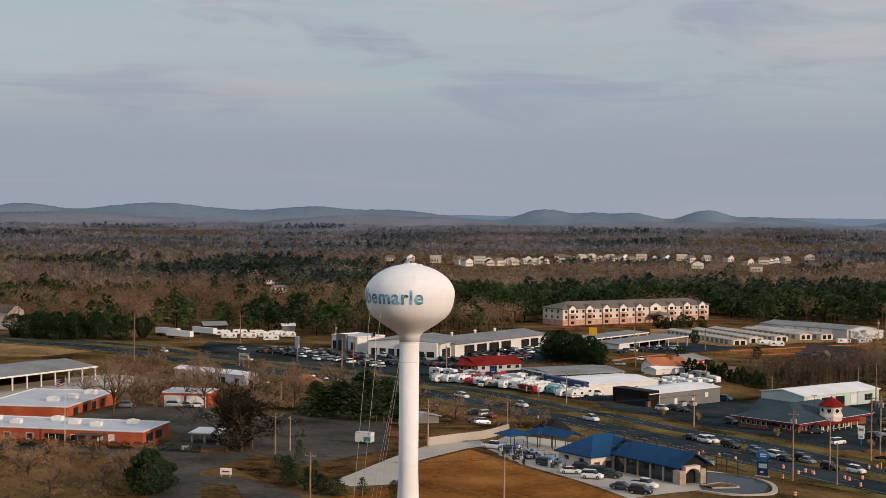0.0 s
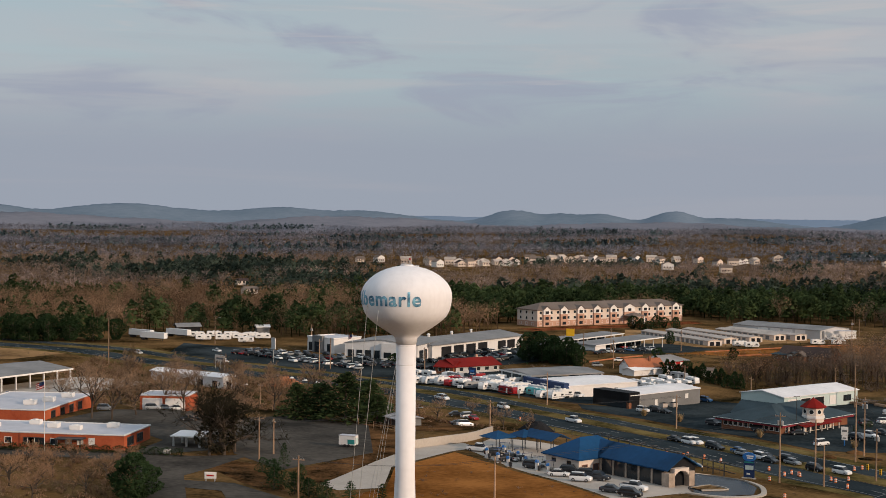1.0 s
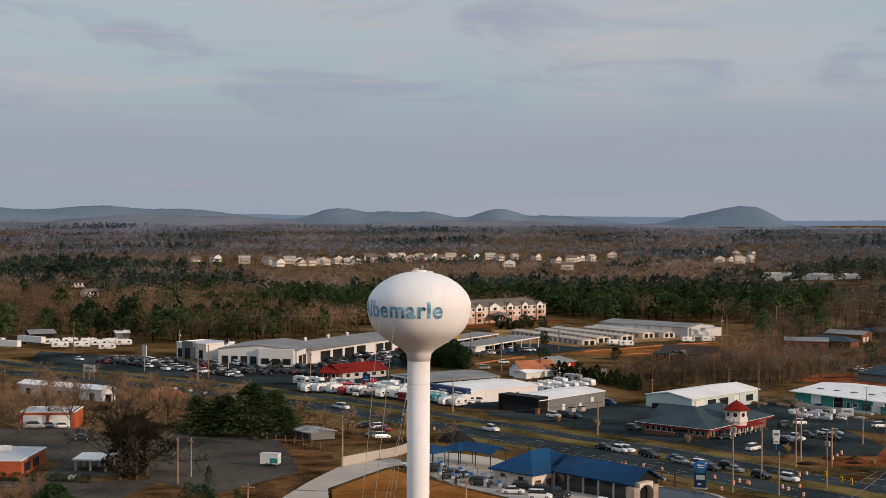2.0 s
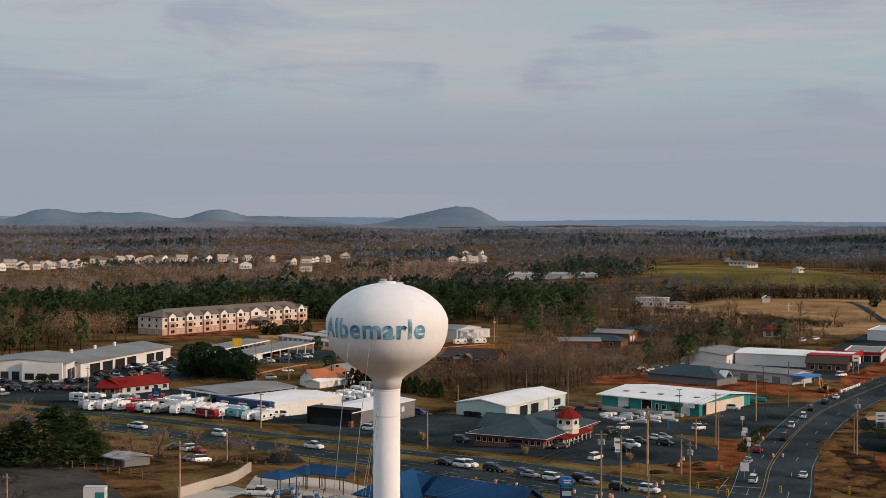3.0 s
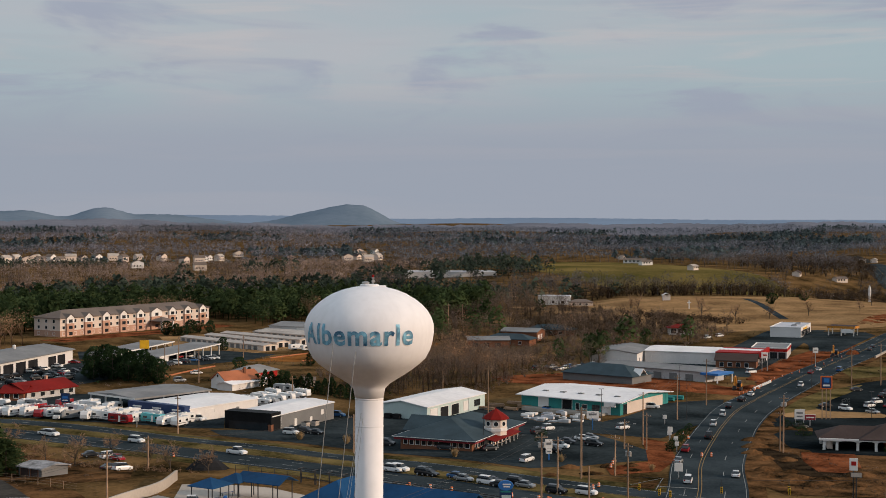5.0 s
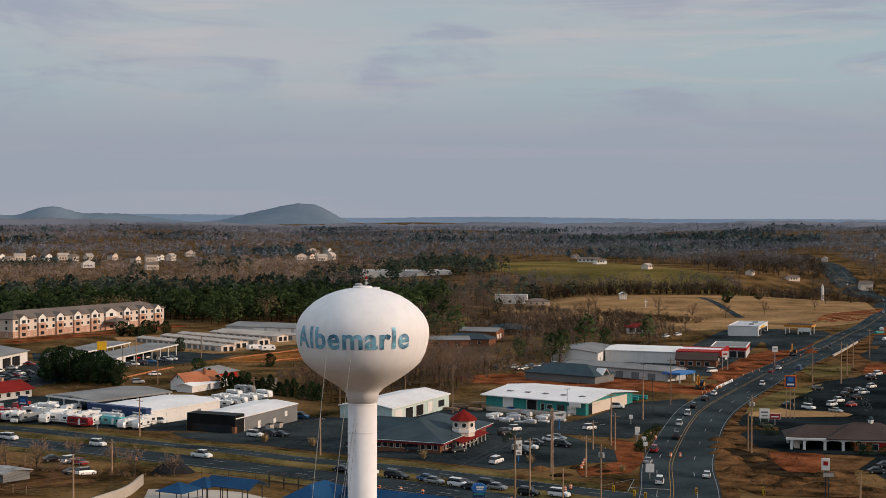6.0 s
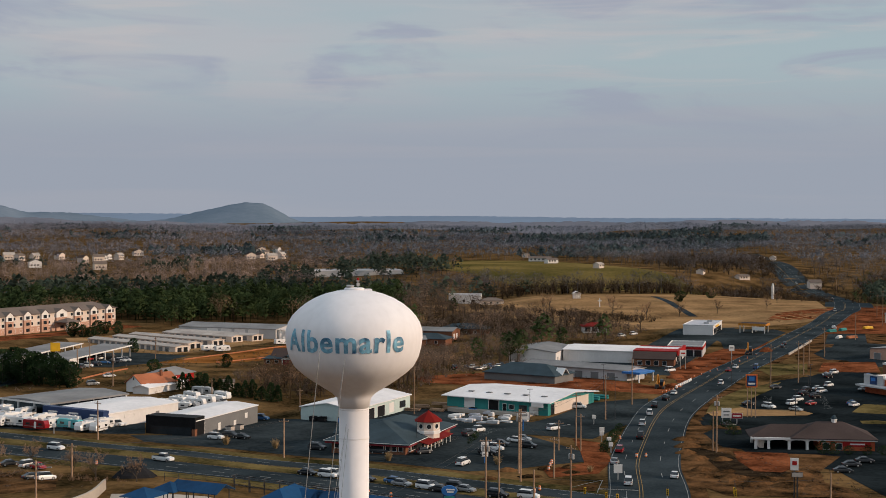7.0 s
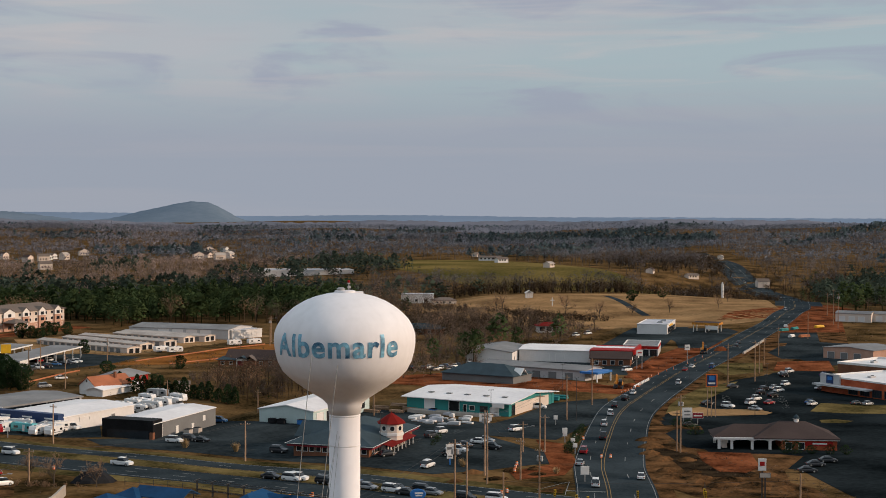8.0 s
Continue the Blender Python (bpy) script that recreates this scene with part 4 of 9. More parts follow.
# repair canopies and mini storage
open_shelter("repair_canopy", "long grey roof on white posts with a closed white end", (8.5, 401.6), (36.5, 452.5), 11.5, 4.0, "metal_grey", 7, end_wall=8.0, back=True)
open_shelter("repair_canopy", "farther long grey roof on white posts with a closed white end", (-7.4, 414), (18.5, 464), 10, 4.0, "metal_grey", 7, end_wall=7.0, back=True)
for a, b in (((26.5, 523.7), (57.2, 469.1)), ((38.7, 535.2), (65.3, 485.1)), ((47.6, 546.0), (77.7, 497.6)), ((64.7, 557.4), (91.1, 521.1)), ((70.4, 568.2), (101.6, 525.0))):
    n = int((Vector(b) - Vector(a)).length / 4.2)
    building("mini_storage_row", "low cream mini storage row with a pale metal roof", "storage row", a, b, 7.5, 2.4, "cream", "gable_x", "tan_roof", 0.7, 0.3,
             items=row("f", 1.0, 4.2, n, 2.6, 0, 1.9, "grey_door") + row("r", 1.0, 3.2, 2, 2.2, 0, 2.0, "bay"), group="mini storage rows")
t, L, W, H = building("storage_hall", "long pale grey storage hall with a grey metal roof", "warehouse", (74.2, 568.5), (114.9, 534.5), 26, 4.4, "grey_wall", "gable_x", "metal_grey", 1.4, 0.4,
                      items=row("f", 16, 7.5, 4, 5.5, 0, 3.6, "shutter") + row("r", 3, 8, 3, 5, 0.2, 3.4, "panel"))
building("loading_block", "white block at the end of the storage hall", "warehouse", (117, 535), (133.5, 543), 8, 4.0, "white_wall", "flat", "membrane", 0.3, items=row("f", 2, 5, 3, 3, 0.4, 2.6, "panel"))


def hotel():
    """A three-storey hotel with brick bays under small gables and pale upper walls between."""
    a, b, W, H = Vector((-27.0, 540)), Vector((48.5, 611)), 17.0, 8.8
    d = b - a
    L = d.length
    top = root("hotel", pose(a.x, a.y, -0.4, 0, 0, math.degrees(math.atan2(d.y, d.x))), "long three-storey hotel of cream siding and pink brick, brown roof", "hotel")
    part("wall", box(0, L, 0, W, -2, H), M["cream"], top)
    part("base_wall", box(-0.05, L + 0.05, -0.06, W + 0.05, -2, 2.9), M["pink_brick"], top, "pink brick ground floor")
    part("roof", roof_mesh("hip", L, W, H, 3.2, 0.7, 0.3), M["brown_shingle"], top)
    step = L / 9
    for k in range(9):
        x = (k + 0.5) * step
        wide = 4.6 if k != 5 else 7.5
        bay = part("brick_bay", box(x - wide / 2, x + wide / 2, -0.9, 0.05, -2, H - 2.6), M["pink_brick"], top)
        part("bay_top", box(x - wide / 2, x + wide / 2, -0.9, 0.05, H - 2.6, H + 0.2), M["trim_white"], top)
        bm = bmesh.new()
        add_slab(bm, [(x - wide / 2 - 0.4, -1.3, H), (x, -1.3, H + 1.9), (x, 5, H + 1.9), (x - wide / 2 - 0.4, 5, H)], 0.2)
        add_slab(bm, [(x, -1.3, H + 1.9), (x + wide / 2 + 0.4, -1.3, H), (x + wide / 2 + 0.4, 5, H), (x, 5, H + 1.9)], 0.2)
        part("gable_roof", bm, M["brown_shingle"], top)
        bm = bmesh.new()
        t = [bm.verts.new(p) for p in ((x - wide / 2, -0.95, H), (x + wide / 2, -0.95, H), (x, -0.95, H + 1.7))]
        bm.faces.new(t)
        q = [bm.verts.new((v.co.x, -0.85, v.co.z)) for v in t]
        bm.faces.new(q[::-1])
        part("gable", bm, M["trim_white"], top)
        for s in range(3):
            z = 0.7 + s * 2.9
            part("bay_window", box(x - 1.1, x + 1.1, -1.0, -0.88, z, z + 1.5), M["glass"], top)
            for o in (-0.5, 0.5):
                xx = x + o * step * 0.62
                if 0.8 < xx < L - 0.8:
                    opening(top, "f", L, W, xx - 0.75, 1.5, z, 1.4, "window")
    for s in range(3):
        for y in (3, 8, 13):
            opening(top, "r", L, W, y - 0.7, 1.4, 0.7 + s * 2.9, 1.4, "window")
            opening(top, "l", L, W, y - 0.7, 1.4, 0.7 + s * 2.9, 1.4, "window")
    x = 5.5 * step
    part("porch_roof", roof_mesh("hip", 9, 8, 4.2, 1.8, 0.4), M["brown_shingle"], top).location = (x - 4.5, -8.5, 0)
    for px, py in ((x - 4, -8), (x + 4, -8)):
        part("porch_post", box(px - 0.4, px + 0.4, py - 0.4, py + 0.4, -1, 4.1), M["trim_white"], top)


hotel()
t, L, W, H = building("brick_house", "brown brick house with a dark shingle roof", "house", (82.7, 400.5), (101.6, 390), 12, 2.7, "dull_brick", "gable_x", "dark_shingle", 3.2, 0.6,
                      items=row("f", 2, 4, 2, 1.2, 0.7, 1.3, "window") + row("f", 13, 3.5, 2, 1.2, 0.7, 1.3, "window"))
part("porch_gable", roof_mesh("gable_y", 4.5, 4, 2.6, 1.8, 0.3), M["brown_shingle"], t).location = (7.5, -3, 0)
part("porch_wall", box(7.7, 11.8, -2.6, 0, -1, 2.5), M["dull_brick"], t)

# pale teal shed
t, L, W, H = building("pale_metal_shed", "pale green metal shed with a white roof", "shed", (58.6, 256.2), (70.4, 245), 36, 4.0, "pale_teal", "gable_y", "metal_white", 1.4, 0.4,
                      items=row("r", 8, 6.5, 2, 4.5, 0, 3.0, "bay") + [("r", 22, 3, 0.3, 2.6, "panel"), ("r", 29, 3.5, 1.0, 1.6, "dark_window"), ("r", 2, 4, 0.2, 2.8, "panel")])


def restaurant():
    a, b = (49.5, 190.2), (63.5, 179.0)
    top, L, W, H = building("restaurant", "brick restaurant with slate hipped roof, red fascia and cupola", "restaurant", a, b, 31, 3.0, "dull_brick", "hip", "slate", 3.4, 1.5,
                            items=row("f", 0.8, 1.55, 11, 1.0, 1.2, 1.1, "window") + row("r", 2, 1.7, 7, 1.1, 0.9, 1.5, "window"))
    part("fascia", box(-1.2, L + 1.2, -1.2, W + 1.2, 2.35, 2.95), M["maroon"], top, "dark red fascia board")
    part("side_gable_roof", roof_mesh("gable_x", 10, 10, 3.1, 3.0, 0.3), M["slate"], top).location = (-3, 8.5, 0)
    part("side_gable_wall", box(-2.6, 3, 9, 18, -1, 3.0), M["cream"], top)
    bm = bmesh.new()
    bm.faces.new([bm.verts.new(p) for p in ((-3.36, 8.9, 3.0), (-3.36, 18.1, 3.0), (-3.36, 13.5, 5.7))])
    bmesh.ops.solidify(bm, geom=bm.faces[:], thickness=0.08)
    part("gable_board", bm, M["cream"], top, "cream gable board")
    part("eave_board", box(-1.56, L + 1.56, -1.56, W + 1.56, 2.96, 3.04), M["trim_white"], top, "white eave board")
    part("entry_roof", roof_mesh("shed", 17, 3.4, 2.3, 0.8, 0.2, 0.12), M["red_roof"], top, "low red porch roof").matrix_basis = pose(L + 3.6, 5, 0, 0, 0, 90)
    part("entry_wall", box(L, L + 1.4, 6.5, 21, -1, 2.4), M["cream"], top)
    for k in range(7):
        part("entry_post", box(L + 3.1, L + 3.3, 5.3 + k * 2.7, 5.5 + k * 2.7, -1, 2.3), M["trim_white"], top)
    for k in range(6):
        part("entry_window", box(L + 1.4, L + 1.46, 7.0 + k * 2.3, 8.5 + k * 2.3, 0.6, 2.0), M["glass"], top)
    c, n = (L + 0.6, 13.6), 8
    part("cupola", add_lathe(bmesh.new(), [(2.75, 2.6), (2.75, 6.2), (2.9, 6.25), (2.9, 6.5)], n, c), M["cream"], top, "cream eight-sided cupola")
    part("cupola_foot", add_lathe(bmesh.new(), [(2.95, 3.6), (2.95, 4.25), (2.75, 4.3)], n, c), M["trim_white"], top)
    part("cupola_roof", add_lathe(bmesh.new(), [(3.45, 6.35), (3.4, 6.5), (1.7, 7.7), (0.15, 8.65), (0.05, 8.9)], n, c), M["red_roof"], top, "red pointed cupola roof")
    for k in range(n):
        ang = (k + 0.5) * math.tau / n
        out = Vector((math.cos(ang), math.sin(ang), 0))
        p = Vector((c[0], c[1], 5.3)) + out * (2.75 * math.cos(math.pi / n))
        ring = part("round_window", tube(p - out * 0.02, p + out * 0.06, 0.68, n=16), M["trim_white"], top)
        part("pane", tube(p, p + out * 0.08, 0.52, n=16), M["glass"], ring)


restaurant()
t, L, W, H = building("teal_warehouse", "teal green warehouse with a broad white metal roof", "warehouse", (105.6, 267.8), (126.6, 242.4), 31, 4.3, "teal", "gable_x", "metal_white", 1.5, 1.3,
                      items=[("f", 6, 3.2, 1.0, 2.8, "shutter"), ("f", 14, 3.2, 1.0, 2.8, "bay"), ("f", 18.6, 1.0, 1.0, 2.0, "door"), ("f", 20.6, 1.6, 1.6, 1.2, "window"),
                             ("f", 24, 2.2, 1.4, 1.4, "dark_window"), ("f", 27.2, 2.6, 0.2, 2.4, "panel"), ("r", 2, 4, 0.2, 3.2, "dark_window"), ("r", 9, 5, 0.4, 2.6, "panel")])
part("loading_dock", box(2, L - 4, -3.2, -0.1, -1.5, 0.95), M["concrete"], t)
part("end_cladding", box(L - 0.05, L + 0.12, 4, W - 4, -1, 3.9), M["cream"], t)
for k in range(5):
    part("skylight", box(4 + k * 6, 5.6 + k * 6, 5.5, 6.8, 5.0, 5.2), M["mid_grey"], t)
part("name_board", box(L - 4.5, L - 0.8, -1.5, -1.3, 2.9, 4.1), M["trim_white"], t)

# shops along the side street
building("grey_store", "pale grey metal store with a low grey roof", "warehouse", (180, 400), (195.5, 389), 34, 4.6, "white_wall", "gable_y", "metal_grey", 1.3, 0.3, items=[("r", 4, 1.2, 0, 2.4, "grey_door")])
t, L, W, H = building("discount_store", "long white store with a red fascia", "store", (203, 398.5), (240, 371.5), 26, 4.8, "white_wall", "gable_x", "metal_white", 0.8, 0.4,
                      items=row("f", 3, 6, 3, 3.4, 0, 3.2, "shutter") + row("r", 2, 5, 4, 3.6, 0.4, 2.6, "dark_window"))
part("red_fascia", box(L - 17, L + 0.5, -0.7, W * 0.8, 3.6, 5.4), M["red"], t)
part("red_fascia", box(L - 0.2, L + 0.9, 0, W, 3.6, 5.6), M["red"], t)
building("far_strip_shop", "low strip shop with a red sign band", "store", (252, 400), (264, 392), 24, 4.4, "grey_wall", "flat", "metal_grey", 0.5, stripe=("red", 3.2, 4.3, 0.1), items=row("f", 1, 3.4, 4, 2.6, 0.4, 2.4, "dark_window"))
t, L, W, H = building("grey_workshop", "long grey metal workshop with a ribbed roof", "workshop", (165, 350), (189, 315), 13, 4.0, "grey_wall", "gable_x", "metal_grey", 1.2, 0.6,
                      items=row("f", 2, 6.5, 6, 3.2, 0, 2.8, "grey_door"))
part("blue_canopy", box(L - 1, L + 6, -2, 9, 3.2, 3.9), M["bright_blue"], t)
for y in (-1.6, 8.6):
    part("canopy_post", box(L + 5.3, L + 5.7, y - 0.2, y + 0.2, -1, 3.2), M["trim_white"], t)
building("brown_roof_shop", "small brick shop with a brown gabled roof", "shop", (221, 371), (234, 362.5), 10, 3.0, "dull_brick", "gable_x", "dark_shingle", 2.4, 0.6, items=row("f", 1.5, 3.2, 4, 1.6, 0.6, 1.6, "window"))
t, L, W, H = building("dark_hip_shop", "low shop with a dark green-grey hipped roof", "shop", (143, 333), (160, 311.5), 14, 2.8, "mid_grey", "hip", "slate", 3.2, 0.6)
part("white_gable", roof_mesh("gable_x", 3, 5, 2.8, 2.2, 0.2), M["trim_white"], t).location = (L - 2.5, 4.5, 0)
building("block_building", "plain white flat-roofed block on the cemetery slope", "building", (267.1, 711), (286.2, 703), 12, 5.6, "white_wall", "flat", "membrane", 0.3, items=row("f", 3, 6, 3, 1.4, 1.2, 1.2, "dark_window"))
building("slope_house", "low house with a brown roof on the slope", "house", (280, 688), (294, 684), 9, 2.6, "cream", "hip", "brown_shingle", 1.8, 0.5, items=row("f", 2, 4, 3, 1.2, 0.8, 1.1, "window"))
building("brick_ranch", "brick ranch house with a grey hipped roof among trees", "house", (160, 483), (178, 470), 11, 3.0, "dull_brick", "hip", "slate", 2.2, 0.6, items=row("f", 2, 5, 4, 1.4, 0.8, 1.2, "window"))
building("brick_ranch", "second brick ranch house with a grey hipped roof among trees", "house", (195, 525), (214, 512), 11, 3.0, "dull_brick", "hip", "slate", 2.2, 0.6, items=row("f", 2, 5, 4, 1.4, 0.8, 1.2, "window"))


def bank():
    a, b = (149.4, 172.3), (174.5, 159.8)
    d = Vector(b) - Vector(a)
    L, W = d.length, 13.0
    top = root("bank", pose(a[0], a[1], -1.0, 0, 0, math.degrees(math.atan2(d.y, d.x))), "brick bank with white arched porch, dark hipped roof and cupola", "bank")
    part("wall", box(15, L, 0, W, -1.5, 3.0), M["brick"], top)
    part("roof", roof_mesh("hip", 13.0 + 6, W, 3.0, 3.2, 0.7), M["dark_shingle"], top).location = (L - 13.0 - 6, 0, 0)
    part("porch_roof", roof_mesh("hip", 20, 10, 3.0, 2.4, 0.6), M["dark_shingle"], top).location = (-0.5, 1, 0)
    part("cornice", box(-0.9, L + 0.5, -0.5, 0.0, 2.5, 3.0), M["trim_white"], top)
    part("cornice", box(-0.9, -0.5, 0.0, 11, 2.5, 3.0), M["trim_white"], top)
    for x in (0, 3.0, 7.8, 12.0):
        for y in (0.1, 9.4):
            part("column", box(x, x + 0.62, y - 0.3, y + 0.35, -1.5, 2.6), M["trim_white"], top)
    for x0, x1 in ((0.62, 3.0), (3.62, 7.8), (8.42, 12.0), (12.62, 15.0)):
        # an arched spandrel between two columns
        bm = bmesh.new()
        for k in range(8):
            t0, t1 = k / 8, (k + 1) / 8
            q = [x0 + (x1 - x0) * t0, x0 + (x1 - x0) * t1]
            z = [2.15 + 0.33 * math.sin(math.pi * t) ** 0.5 for t in (t0, t1)]
            v = [bm.verts.new(c) for y in (-0.2, 0.15) for c in ((q[0], y, z[0]), (q[1], y, z[1]), (q[1], y, 2.6), (q[0], y, 2.6))]
            for f in ((0, 1, 2, 3), (7, 6, 5, 4), (0, 4, 5, 1)):
                bm.faces.new([v[i] for i in f])
        part("arch", bm, M["trim_white"], top)
    part("counter_wall", box(1.2, 2.4, 1.5, 8, -1.5, 2.5), M["cream"], top)
    part("back_wall", box(4, 15, 9.0, 9.3, -1.5, 2.6), M["dark"], top)
    c = (L - 8.5, W / 2)
    part("cupola", add_lathe(bmesh.new(), [(0.62, 5.2), (0.62, 6.6), (0.75, 6.65), (0.75, 6.8)], 8, c), M["trim_white"], top, "white cupola")
    part("cupola_cap", add_lathe(bmesh.new(), [(0.68, 6.8), (0.62, 7.2), (0.35, 7.6), (0.05, 7.8)], 8, c), M["slate"], top, "grey domed cap")
    part("sign_board", box(L - 7.5, L - 1, -0.16, -0.02, 1.2, 2.3), M["red"], top)
    part("sign_bar", box(L - 5.8, L - 2.4, -0.2, -0.16, 1.6, 1.95), M["trim_white"], top)
    for x in (16, 19):
        opening(top, "f", L, W, x, 1.4, 0.4, 1.5, "window")


bank()
t, L, W, H = building("grocery_store", "brick grocery store with a pale flat roof", "store", (255.5, 272), (262, 230), 30, 5.0, "brick", "flat", "metal_white", 0.5,
                      items=row("f", 12, 5, 5, 3.6, 0.5, 2.2, "dark_window"))
part("tower_panel", box(0, 8.5, -0.6, 0.2, 2.6, 6.2), M["grey_wall"], t)
part("sign", box(2.8, 5.8, -0.75, -0.6, 3.1, 5.8), M["blue_panel"], t)
part("sign_symbol", box(3.4, 5.2, -0.8, -0.75, 4.2, 5.3), M["bright_blue"], t)
part("awning", box(-1, 22, -3.5, 0.1, 2.4, 2.9), M["grey_wall"], t)
building("white_roof_store", "brick store with a white parapet roof", "store", (291, 309), (300, 284), 28, 4.2, "dull_brick", "flat", "metal_white", 0.8)
building("brick_warehouse", "brown brick warehouse with a pale grey roof", "warehouse", (322, 358), (330, 337), 22, 4.6, "pink_brick", "gable_y", "metal_grey", 0.9, 0.4, items=row("f", 2, 6, 3, 3.0, 0.2, 2.6, "grey_door"))
building("cream_store", "far cream store with a low roof", "store", (436, 497), (448, 483), 10, 4.6, "cream", "gable_x", "metal_grey", 1.2, 0.3, items=row("f", 2, 5, 3, 3, 0.3, 2.6, "panel"))
building("cream_store", "far cream store beside another", "store", (452, 487), (463, 477), 9, 4.4, "cream", "gable_x", "metal_grey", 1.2, 0.3, items=row("f", 2, 5, 2, 3, 0.3, 2.6, "panel"))
t, L, W, H = building("white_restaurant", "white corner restaurant with a long windowed side", "restaurant", (303, 477), (314.5, 468), 34, 4.6, "white_wall", "flat", "membrane", 0.4,
                      items=row("r", 2, 5, 6, 3.6, 0.6, 2.4, "dark_window"))
part("yellow_band", box(L - 0.1, L + 0.3, 8, 20, 3.4, 4.2), M["yellow"], t)
t = open_shelter("fuel_canopy", "fuel station canopy with a brown roof and an orange band", (333, 474), (341.5, 465.5), 8, 4.6, "dark_shingle", 2, roof="shed", rise=0.3, fascia=0.8)
part("canopy_band", box(-0.7, 12.4, -0.7, -0.57, 3.7, 4.8), M["machine"], t)
part("canopy_band", box(12.57, 12.7, -0.7, 8.7, 3.7, 4.8), M["machine"], t)
part("price_board", box(6.5, 12.0, -1.2, -0.9, 1.6, 3.4), M["trim_white"], t)


def car_wash():
    building("car_wash_office", "tan car wash building under a bright blue metal roof", "car wash", (10.4, 103.0), (17.4, 96.2), 14.5, 3.6, "cream", "hip", "blue_roof", 3.3, 0.7,
             items=[("f", 2.0, 1.0, 2.3, 0.5, "dark_window"), ("f", 6.5, 1.0, 2.3, 0.5, "dark_window"), ("r", 0.9, 1.3, 0, 2.3, "brown_door"), ("r", 3.9, 1.3, 0, 2.3, "brown_door")],
             stripe=("concrete", -1.0, 0.9, 0.06))
    top, L, W, H = building("car_wash_tunnel", "glazed car wash tunnel under a blue metal roof", "car wash", (21.4, 100.1), (34.4, 86.9), 7.4, 3.5, "dark", "gable_x", "blue_roof", 2.5, 0.8)
    part("ridge_end", roof_mesh("gable_x", 6, 7.4, 3.52, 2.5, 0.8), M["blue_roof"], top).location = (-6.2, 0, 0)
    for k in range(6):
        x = 0.2 + k * (L - 0.8) / 5
        part("pier", box(x, x + 0.45, -0.25, 0.1, -1, 3.2), M["stone"], top)
        if k < 5:
            part("glass_bay", box(x + 0.5, x + (L - 0.8) / 5 - 0.05, -0.1, -0.02, 0.1, 3.0), M["glass"], top)
    part("arch_pier", box(L - 0.5, L + 1.4, -1.0, 0.6, -1, 3.0), M["stone"], top)
    part("arch_pier", box(L - 0.5, L + 1.4, 4.4, 5.8, -1, 3.0), M["stone"], top)
    bm = bmesh.new()
    for k in range(10):
        a0, a1 = math.pi * k / 10, math.pi * (k + 1) / 10
        y0, y1 = 2.5 - 1.9 * math.cos(a0), 2.5 - 1.9 * math.cos(a1)
        zz = 2.2 + 1.1 * min(math.sin(a0), math.sin(a1))
        add_box(bm, L - 0.4, L + 1.3, y0, y1, zz, 3.7)
    part("arch", bm, M["cream"], top, "pale stone arch at the tunnel mouth")
    part("trim", box(-1, L + 1, 8.2, 8.4, 3.3, 3.6), M["trim_white"], top)
    for x, y, s in ((-5.0, 123.0, 5.0), (0.6, 128.4, 4.4), (21.4, 120.0, 4.0)):
        t = root("shade_canopy", pose(x, y, gz(x, y), 0, 0, -45), "dark blue peaked canopy on steel posts", "canopy", "shade canopies")
        part("top", roof_mesh("hip", s, s * 1.02, 2.9, 1.3, 0.4, 0.1), M["blue_roof"], t)
        for px in (0.2, s - 0.2):
            for py in (0.2, s - 0.2):
                part("post", tube((px, py, -0.5), (px, py, 2.9), 0.09), M["dark_steel"], t)
    t = root("pay_canopy", pose(3.6, 127.4, gz(6, 125), 0, 0, -45), "long blue pay-lane canopy", "canopy")
    part("top", roof_mesh("gable_x", 9.5, 5, 3.2, 1.3, 0.4, 0.12), M["blue_roof"], t)
    for k in range(3):
        for y in (0.3, 4.7):
            part("post", tube((0.4 + k * 4.3, y, -1.5), (0.4 + k * 4.3, y, 3.2), 0.1), M["dark_steel"], t)


    # the dark pergola between the wash and the highway
    t = root("pergola", pose(0, 0, 0), "long dark steel pergola beside the car wash", "pergola")
    line = [(19.2, 149.8), (26.5, 142.8), (34.6, 133.1), (42.2, 124.0), (48.5, 113.0)]
    for (x0, y0), (x1, y1) in zip(line, line[1:]):
        d = Vector((x1 - x0, y1 - y0))
        n = Vector((-d.y, d.x)).normalized() * 1.1
        for k in range(3):
            px, py = x0 + d.x * k / 3, y0 + d.y * k / 3
            z = gz(px, py)
            part("post", box(px - 0.13, px + 0.13, py - 0.13, py + 0.13, z - 0.5, z + 2.9), M["dark_steel"], t)
            part("crossbeam", tube((px - n.x, py - n.y, z + 2.95), (px + n.x, py + n.y, z + 2.95), 0.09, n=4), M["dark_steel"], t)
        for o, h in ((-0.8, 2.8), (0.8, 2.8), (0, 1.1)):
            q = n * (o / 1.1)
            part("beam", tube((x0 + q.x, y0 + q.y, gz(x0, y0) + h), (x1 + q.x, y1 + q.y, gz(x1, y1) + h), 0.1, n=4), M["dark_steel"], t)
    # vacuum stations on the forecourt
    base = None
    for k, (x, y) in enumerate(((0.4, 106.8), (2.9, 103.0), (4.3, 109.9), (6.4, 104.3), (0.6, 116.4), (-2.4, 111.5), (9.0, 99.6), (11.6, 94.8))):
        m = pose(x, y, gz(x, y) + 0.05, 0, 0, -60 + 7 * math.sin(k * 3.0))
        if base:
            copy_thing(base, m)
            continue
        base = root("vacuum_station", m, "blue and white vacuum station with a curved hose arm", "vacuum station", "vacuum stations")
